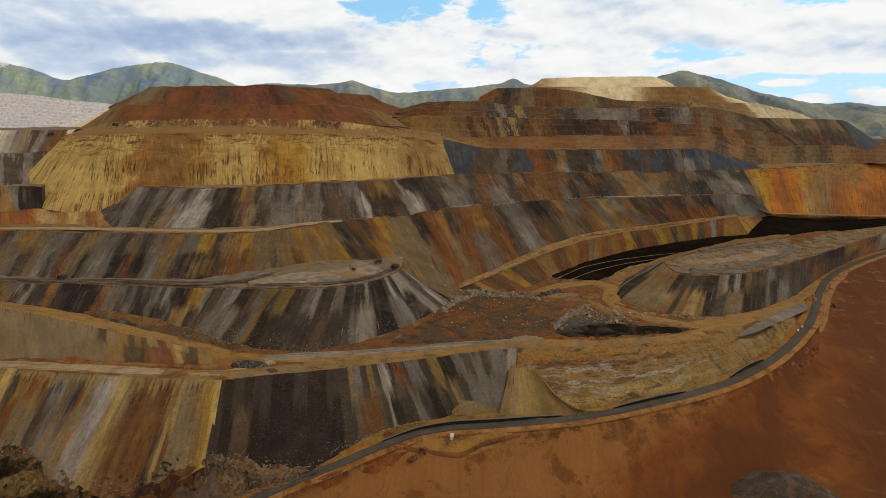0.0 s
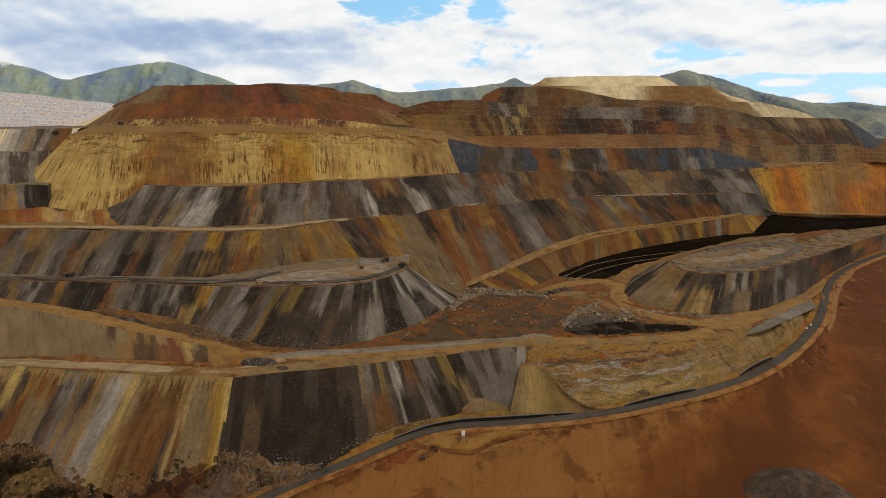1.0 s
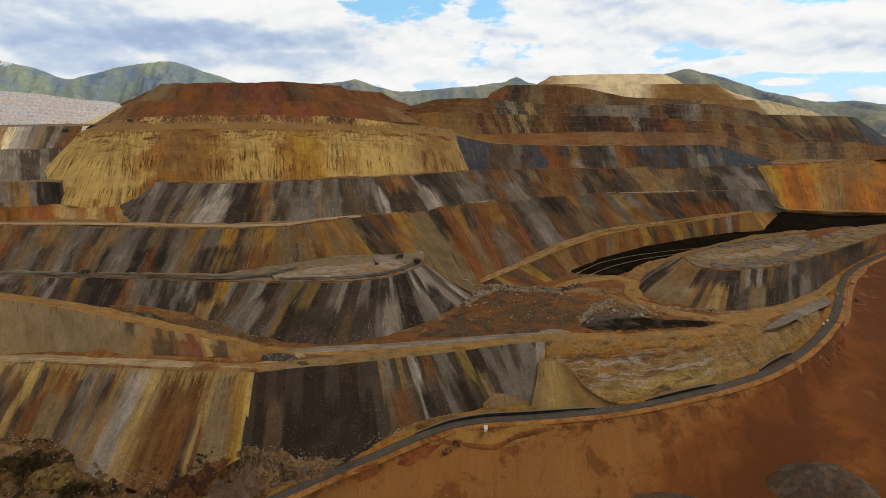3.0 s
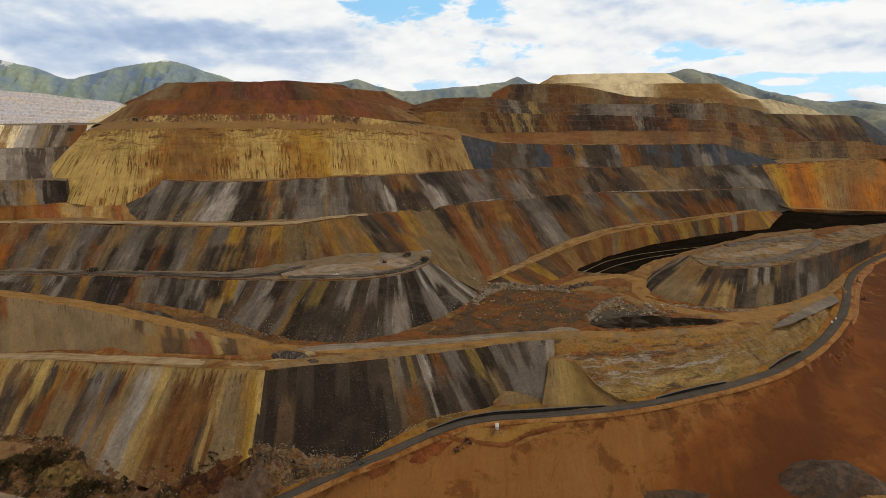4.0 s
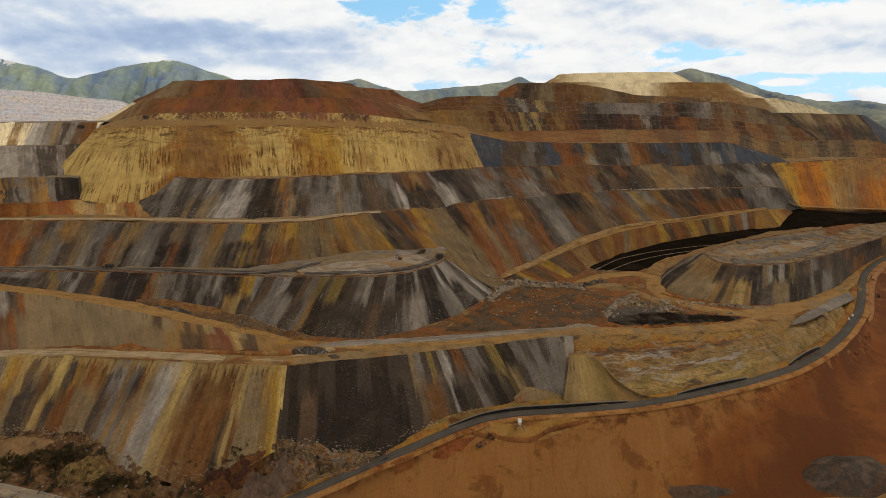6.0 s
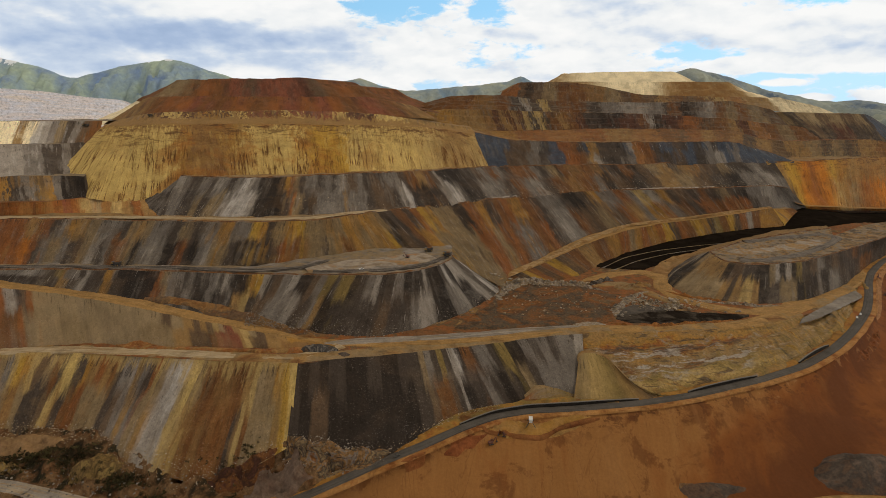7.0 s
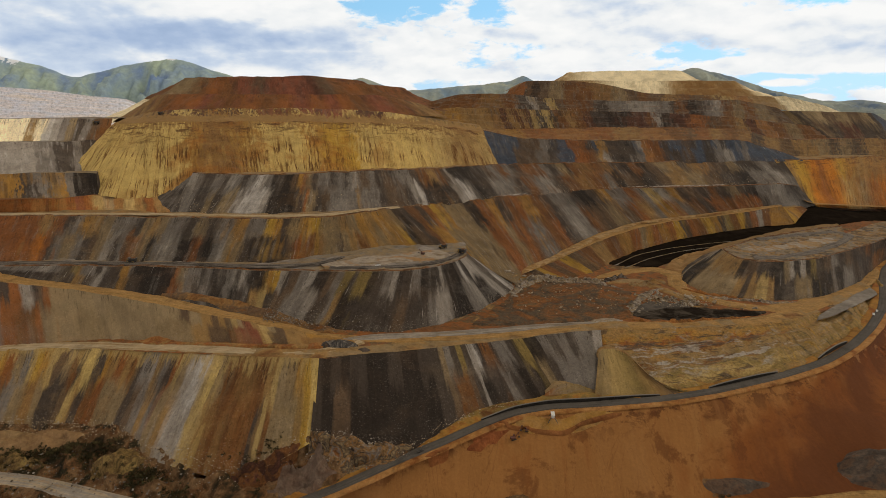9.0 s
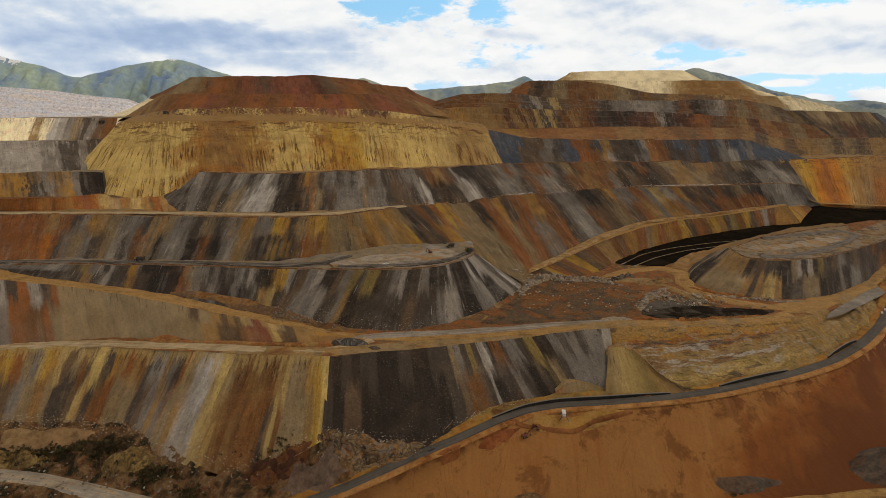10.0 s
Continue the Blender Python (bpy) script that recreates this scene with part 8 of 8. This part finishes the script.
def haul_truck(label):
    t = empty("haul_truck", label, "truck", "haul trucks at work")
    bm = bmesh.new()
    block(bm, (8.6, 2.2, 0.8), (0, 0, 1.4), bevel=0.1)
    block(bm, (1.2, 4.6, 1.0), (4.2, 0, 1.5), bevel=0.1)
    part("chassis", bm, BED_STEEL, t)
    bm = bmesh.new()
    block(bm, (6.2, 4.4, 2.2), (-1.1, 0, 2.5), top=(1.12, 1.18), slide=(-0.2, 0), bevel=0.08)
    block(bm, (2.4, 5.0, 0.25), (3.0, 0, 4.75), bevel=0.06)
    part("dump_bed", bm, BED_STEEL, t, "worn dark steel dump bed")
    bm = bmesh.new()
    block(bm, (5.6, 4.2, 0.9), (-1.2, 0, 4.6), top=(0.45, 0.5), slide=(-0.3, 0.1), bevel=0.3)
    part("load", bm, BERM, t, "heaped broken rock")
    bm = bmesh.new()
    block(bm, (1.7, 1.8, 1.9), (3.7, 1.2, 2.6), top=(0.85, 0.95), bevel=0.08)
    cab = part("cab", bm, MACHINE_YELLOW, t)
    bm = bmesh.new()
    block(bm, (0.1, 1.5, 0.8), (4.52, 1.2, 3.4), bevel=0.02)
    part("windscreen", bm, GLASS_DARK, cab, "dark cab glass")
    bm = bmesh.new()
    block(bm, (0.5, 2.6, 1.6), (4.7, -0.2, 1.7), bevel=0.06)
    part("radiator", bm, MACHINE_YELLOW, t)
    for x, ys in ((3.1, (-2.1, 2.1)), (-2.4, (-2.2, -1.2, 1.2, 2.2))):
        for y in ys:
            bm = bmesh.new()
            drum(bm, 1.35, 0.9, (x, y, 1.35))
            wheel = part("wheel", bm, RUBBER, t)
            bm = bmesh.new()
            drum(bm, 0.6, 0.96, (x, y, 1.35), sides=12)
            part("rim", bm, MACHINE_YELLOW, wheel)
    return t


def excavator(label):
    t = empty("excavator", label, "excavator", "excavators beside the road")
    for y in (-1.3, 1.3):
        bm = bmesh.new()
        block(bm, (4.2, 0.7, 0.9), (0, y, 0.0), top=(1.0, 1.0), bevel=0.3)
        part("track", bm, RUBBER, t)
    bm = bmesh.new()
    block(bm, (3.4, 2.8, 1.3), (-0.4, 0, 1.05), bevel=0.15)
    part("body", bm, RED_PAINT, t)
    bm = bmesh.new()
    block(bm, (1.3, 1.1, 1.5), (0.9, 0.8, 2.2), top=(0.8, 0.9), bevel=0.08)
    cab = part("cab", bm, RED_PAINT, t)
    bm = bmesh.new()
    block(bm, (0.08, 0.9, 0.8), (1.5, 0.8, 2.7), bevel=0.02)
    part("windscreen", bm, GLASS_DARK, cab)
    bm = bmesh.new()
    block(bm, (0.5, 0.5, 3.6), (1.4, -0.4, 2.0), slide=(2.4, 0), bevel=0.06)
    part("boom", bm, RED_PAINT, t)
    bm = bmesh.new()
    block(bm, (0.35, 0.4, 3.2), (4.4, -0.4, 2.2), slide=(-0.6, 0), bevel=0.05)
    part("stick", bm, RED_PAINT, t)
    bm = bmesh.new()
    block(bm, (1.1, 1.3, 1.0), (4.5, -0.4, 1.2), top=(0.7, 1.0), bevel=0.08)
    part("bucket", bm, BED_STEEL, t)
    return t


def pickup(label, mat):
    t = empty("pickup_truck", label, "pickup", "light vehicles")
    bm = bmesh.new()
    block(bm, (5.2, 1.9, 0.75), (0, 0, 0.5), bevel=0.12)
    part("body", bm, mat, t)
    bm = bmesh.new()
    block(bm, (2.1, 1.75, 0.75), (0.1, 0, 1.25), top=(0.7, 0.9), bevel=0.1)
    cab = part("cab", bm, mat, t)
    bm = bmesh.new()
    block(bm, (1.9, 1.8, 0.4), (0.1, 0, 1.38), top=(0.8, 0.93), bevel=0.02)
    part("window", bm, GLASS_DARK, cab)
    for x in (-1.6, 1.6):
        for y in (-0.85, 0.85):
            bm = bmesh.new()
            drum(bm, 0.42, 0.3, (x, y, 0.42), sides=14)
            part("wheel", bm, RUBBER, t)
    return t


def loading_tower():
    t = empty("loading_tower", "small white steel loading hopper on dark splayed legs", "hopper")
    bm = bmesh.new()
    block(bm, (2.2, 5.6, 2.2), (0, 0, 3.0), top=(1.1, 1.03), bevel=0.08)
    part("bin", bm, WHITE_PAINT, t)
    bm = bmesh.new()
    block(bm, (2.8, 6.0, 0.3), (0, 0, 5.25), bevel=0.05)
    part("roof", bm, WHITE_PAINT, t)
    for x in (-1, 1):
        for y in (-1, 1):
            bm = bmesh.new()
            block(bm, (0.5, 0.5, 3.8), (x * 3.6, y * 3.8, -0.4), slide=(-x * 2.4, -y * 1.6), bevel=0.04)
            part("leg", bm, BED_STEEL, t, "dark steel leg")
    bm = bmesh.new()
    block(bm, (1.2, 1.6, 1.0), (0, 0, 2.1), top=(1.7, 2.6), bevel=0.05)
    part("chute", bm, BED_STEEL, t)
    return t


def stand(ob, x, y, turn, sink=0.05):
    ob.matrix_basis = pose(x, y, ground_at(x, y) - sink, 0, 0, turn)
    bpy.context.view_layer.update()
    return ob


SPOTS = [((-398.2, 567.5, 128.7), 178), ((-75.4, 634.6, 126.2), 200), ((-54.1, 615.4, 126.2), 150), ((-635.0, 935.0, 269.0), 170), ((-536.1, 950.0, 265.8), 10)]
places = [(x, y, ground_at(x, y), a) for (x, y, _), a in SPOTS]
first = haul_truck("dusty loaded haul truck on the bench road")
for i, (x, y, z, a) in enumerate(places):
    if i == 0:
        first.matrix_basis = pose(x, y, z - 0.05, 0, 0, a)
    else:
        copy_thing(first, pose(x, y, z - 0.05, 0, 0, a))
digger_spots = [(x, y, ground_at(x, y), a) for (x, y, _), a in (((-23.7, 368.7, 54.0), 20), ((-13.5, 374.3, 55.0), 200), ((-97.7, 596.8, 127.6), 160), ((483.0, 676.0, 82.0), 70), ((462.0, 634.0, 80.0), 210))]
digger = excavator("faded red tracked excavator on bare earth")
for i, (x, y, z, a) in enumerate(digger_spots):
    if i == 0:
        digger.matrix_basis = pose(x, y, z - 0.05, 0, 0, a)
    else:
        copy_thing(digger, pose(x, y, z - 0.05, 0, 0, a))
tower_spot = (6.8, 380.8, 56.5)
PAD_EARTH = soil("hopper_pad_earth", ["tan", (0.34, 0.18, 0.055), "ochre", (0.36, 0.22, 0.09)], 3.0, 0.25)
ribbon("hopper_pad", "tan earth pad round the loading hopper", [(-24, 377, 56), (-12, 378, 57), (-1, 378, 59), (15, 376.5, 60.5), (34, 379.5, 62.5), (52, 382.5, 64)], 9.0, PAD_EARTH, lift=0.5, category="ground patch", ragged=0.3, seed=71, z_of=lie, taper=14.0, step=2.0)
bpy.context.view_layer.update()
ribbon("earth_berm", "dark red earth berm below the hopper pad", [(-34, 377.5, 51), (-21, 375.6, 54), (-7.9, 374, 56.5), (3.8, 371.8, 57), (13, 371.4, 58), (20, 373.4, 59), (27, 376.2, 60.5), (39, 378.6, 61.5), (58.6, 382, 63)], 2.3, soil("berm_red_earth", [(0.16, 0.052, 0.016), (0.24, 0.095, 0.03), (0.19, 0.068, 0.02)], 3.0, 0.3), lift=0.9, category="berm", crown=0.7, ragged=0.35, seed=72, z_of=lie, taper=10.0, step=2.0)
bpy.context.view_layer.update()
tower = stand(loading_tower(), tower_spot[0], tower_spot[1], -6)
car_spots = [(x, y, ground_at(x, y), a) for (x, y, _), a in (((-91.1, 351.2, 49.0), 35), ((366.9, 549.0, 77.0), 55), ((-140.6, 546.5, 129.7), 20), ((376.5, 557.5, 77.5), 54))]
for (x, y, z, a), (label, mat) in zip(car_spots, (("dark pickup truck on the paved road", BED_STEEL), ("white pickup truck on the paved road", WHITE_PAINT), ("white pickup truck on the dump top", WHITE_PAINT), ("white pickup truck behind another on the road", WHITE_PAINT))):
    pickup(label, mat).matrix_basis = pose(x, y, z - 0.03, 0, 0, a)


def side_wall(name, label, line, height, thick=0.7):
    """A low near-black wall put where a shaded strip runs beside the road, with a pale coping."""
    w = empty(name, label, "wall", "walls beside the road")
    c, _ = spline(line, 3)
    d = np.gradient(c, axis=0)
    d[:, 2] = 0
    d /= np.linalg.norm(d, axis=1, keepdims=True)
    side = np.stack([d[:, 1], -d[:, 0], np.zeros(len(d))], 1)
    up = np.array([0, 0, 1.0])
    h = height * np.sin(np.linspace(0.12, 3.02, len(c))) ** 0.5
    rows = [c + side * thick - up * 2, c + side * thick + up * h[:, None], c + up * h[:, None], c - up * 2]
    grid_mesh("wall_face", np.stack(rows, 1), SHADE_WALL, w, smooth=False)
    rows = [c + side * (thick + 0.1) + up * (h[:, None] - 0.2), c + side * (thick + 0.1) + up * (h[:, None] + 0.25), c - side * 0.15 + up * (h[:, None] + 0.25), c - side * 0.15 + up * (h[:, None] - 0.2)]
    tagged(grid_mesh("coping", np.stack(rows, 1), CONCRETE, w, smooth=False), "pale concrete coping")
    return w


ribbon("work_pad", "pale orange graded pad beside the road bend", shifted(ROAD[19:24], 10.0), 6.0, soil("pad_earth", [(0.21, 0.085, 0.028), (0.33, 0.17, 0.07), (0.26, 0.12, 0.042), (0.30, 0.15, 0.06)], 3.0, 0.35), lift=0.35, ragged=0.12, seed=44, z_of=lie, taper=22.0)
INNER = shifted(ROAD, -5.0)
# walls added to carry the dark shaded strip on the road's uphill side
side_wall("shade_strip_wall", "long wall with a pale coping, built for a black shaded strip", INNER[7:13] + np.array([0, 0, 0.3]), 3.0)
side_wall("shade_strip_wall", "black-faced wall built for the shaded strip beside the rising road", INNER[13:16] + np.array([0, 0, 0.3]), 2.8)
side_wall("shade_strip_wall", "black-faced wall built for the shaded strip under the layered bank", INNER[16:18] + np.array([0, 0, 0.3]), 4.2)


def mound(label, x, y, rx, ry, h, mat, seed, name="gravel_mound", group="gravel heaps"):
    a, r = np.meshgrid(np.linspace(0, 2 * np.pi, 49), np.linspace(0, 1, 16), indexing="ij")
    k = 1 + 0.18 * fbm(np.cos(a) * 1.5 + seed, np.sin(a) * 1.5, seed, 3)
    X, Y = x + rx * r * k * np.cos(a), y + ry * r * k * np.sin(a)
    base = lie(X, Y)
    Z = base + h * ((1 - r ** 2) ** 1.1 * (1 + 0.22 * fbm(X * 0.09, Y * 0.09, seed + 2, 3)) + 0.045 * fbm(X * 0.3, Y * 0.3, seed + 4, 3) * (1 - r ** 4)) - 0.4 * r ** 6
    tagged(grid_mesh(name, np.stack([X, Y, Z], -1), mat), label, "mound", group)


HEAP = soil("dark_heap_gravel", [(0.055, 0.04, 0.031), (0.11, 0.065, 0.04), (0.07, 0.054, 0.042), (0.13, 0.09, 0.065), (0.15, 0.07, 0.03)], 2.2, 0.35)
M1, M2 = (241.7, 352.1, 41.0), (130.5, 345.9, 24.0)
mound("dark grey gravel heap on the red slope", M1[0], M1[1], 37, 19, 12.5, HEAP, 31)
mound("low dark gravel heap at the slope's foot", M2[0], M2[1], 24, 6, 2.2, HEAP, 37)
M4 = (-138.6, 423.8, 94.5)
mound("dark grey rock heap between two roads", -159.0, 431.0, 16, 7.5, 5.0, soil("dark_rock_heap", [(0.035, 0.03, 0.028), "dark", "grey", (0.05, 0.045, 0.042), "dark", "bark"], 4.0, 0.5), 43)
mound("small dark gravel heap at the road fork", M4[0], M4[1], 5, 4, 1.8, HEAP, 47)
M5 = (81.0, 503.2, 91.0)
mound("pale grey gravel heap beside the floor road", M5[0], M5[1], 17, 7, 2.6, soil("pale_heap_gravel", ["grey", "pale", "taupe", "white"], 4.0, 0.4), 51)
BRUSHY = soil("brushy_earth", [(0.05, 0.034, 0.014), (0.20, 0.125, 0.042), (0.10, 0.06, 0.024), (0.24, 0.155, 0.052), (0.07, 0.05, 0.02)], 4.0, 0.5, swirl=0.2)
HUMMOCK = soil("hummock_earth", [(0.16, 0.09, 0.042), (0.27, 0.16, 0.075), (0.22, 0.125, 0.055), (0.28, 0.175, 0.08), (0.18, 0.12, 0.06)], 1.2, 0.3, swirl=0.2)
for _l, _x, _y, _rx, _ry, _h, _s in (("long smooth tan hummock among dark scrub", -392, 391, 40, 11, 4.5, 81), ("yellowish earth hummock overgrown with scrub", -314, 367, 21, 9, 5.5, 82), ("low grey-tan hummock beside the gully road", -402, 374.5, 30, 6, 3.0, 83)):
    mound(_l, _x, _y, _rx, _ry, _h, HUMMOCK if "smooth" in _l else BRUSHY, _s, "earth_hummock", "hummocks of the gully")
bpy.context.view_layer.update()
ribbon("lower_track", "ochre earth track along the foot of the red slope", [(36.8, 327.6, 23.0), (82.7, 328.3, 26.0), (128.7, 329.2, 28.0), (182.9, 331.0, 31.0), (236.2, 331.4, 36.0), (298.9, 334.2, 40.0)], 7.0, OCHRE_ROAD, lift=0.5, ragged=0.2, z_of=lie)
ribbon("gully_road", "pale gravel road through the gully", GULLY_LINE, 11.5, soil("gully_gravel", [(0.30, 0.20, 0.10), (0.36, 0.28, 0.19), (0.25, 0.22, 0.19), (0.33, 0.21, 0.10)], 1.0, 0.2, along=(0.02, 0.4)), lift=0.7, ragged=0.05, step=6.0)


def scrub(name, label, spots, mat, seed):
    """Low bushes: many small leaf blades on short twigs."""
    rng = np.random.default_rng(seed)
    vs, fs = [], []
    n = 0
    for x, y, z, r in spots:
        for _ in range(26):
            d = rng.normal(0, 1, 3)
            d[2] = abs(d[2]) * 0.7
            d *= r * rng.random() ** 0.4 / (np.linalg.norm(d) + 1e-6)
            p = np.array([x, y, z]) + d
            a, b = rng.normal(0, 0.28 * r, 3), rng.normal(0, 0.28 * r, 3)
            vs += [p, p + a, p + a + b, p + b]
            fs.append((n, n + 1, n + 2, n + 3))
            n += 4
    me = bpy.data.meshes.new(name)
    me.from_pydata([tuple(v) for v in vs], [], fs)
    me.materials.append(mat)
    return tagged(new(name, me), label, "bushes", "", "stuff")


LEAF = soil("scrub_leaf", [(0.020, 0.017, 0.008), (0.045, 0.036, 0.014), (0.11, 0.085, 0.032)], 6.0, 0.4)
BOULDER_SHAPES = []
for k in range(6):
    bm = bmesh.new()
    for q in RNG.normal(0, 1, (15, 3)):
        q = q / np.linalg.norm(q) * RNG.uniform(0.75, 1.15)
        bm.verts.new((q[0] * 1.3, q[1] * 0.9, q[2] * 0.6))
    hull = bmesh.ops.convex_hull(bm, input=bm.verts)
    bmesh.ops.delete(bm, geom=[v for v in bm.verts if not v.link_faces], context="VERTS")
    bmesh.ops.bevel(bm, geom=list(bm.edges), offset=0.07, segments=1, affect="EDGES")
    me = bpy.data.meshes.new("boulder")
    bm.to_mesh(me)
    bm.free()
    me.materials.append(BOULDER_ROCK)
    BOULDER_SHAPES.append(me)
for cx, cy, rx, ry, n in ((60, 640, 62, 7, 40), (160, 575, 26, 18, 40), (10, 600, 14, 24, 16), (205, 545, 40, 6, 14), (120, 550, 9, 24, 16)):
    for _ in range(n):
        x, y, r = cx + RNG.uniform(-rx, rx), cy + RNG.uniform(-ry, ry), 0.7 + 1.9 * RNG.random() ** 2
        ob = tagged(new("boulder", BOULDER_SHAPES[RNG.integers(6)]), "pale angular boulder lying on the pit floor", "boulder", "boulders of the pit floor")
        ob.matrix_basis = pose(x, y, ground_at(x, y) + r * 0.22, RNG.uniform(-15, 15), RNG.uniform(-15, 15), RNG.uniform(0, 360)) @ Matrix.Diagonal((r, r, r, 1))
bush = []
_g = spline(GULLY_LINE, 3)[0]


def off_road(x, y):
    return abs(y - np.interp(x, _g[:, 0], _g[:, 1])) > 8.5


for _ in range(1500):
    x, y = RNG.uniform(-430, -140), RNG.uniform(305, 378)
    if value_noise(np.array([x * 0.03]), np.array([y * 0.05]), 3)[0] > 0.05:
        z = ground_at(x, y)
        if abs(z - float(low_z(x, y))) < 5.0 and value_noise(np.array([x * 0.3]), np.array([y * 0.3]), 5)[0] > -0.2:
            bush.append((x, y, z, RNG.uniform(0.5, 1.9)))
for cx, cy, rx, ry, n in ((-288, 356, 15, 7, 90), (-336, 376, 16, 5, 80), (-360, 381, 30, 3, 70), (-385, 379, 34, 3, 80), (-262, 342, 12, 6, 50)):
    for _ in range(n):
        x, y = cx + RNG.normal(0, 0.5) * rx, cy + RNG.normal(0, 0.5) * ry
        bush.append((x, y, ground_at(x, y), RNG.uniform(0.7, 2.4)))
scrub("scrub", "dark olive low scrub in the gully", [b for b in bush if off_road(b[0], b[1])], LEAF, 41)
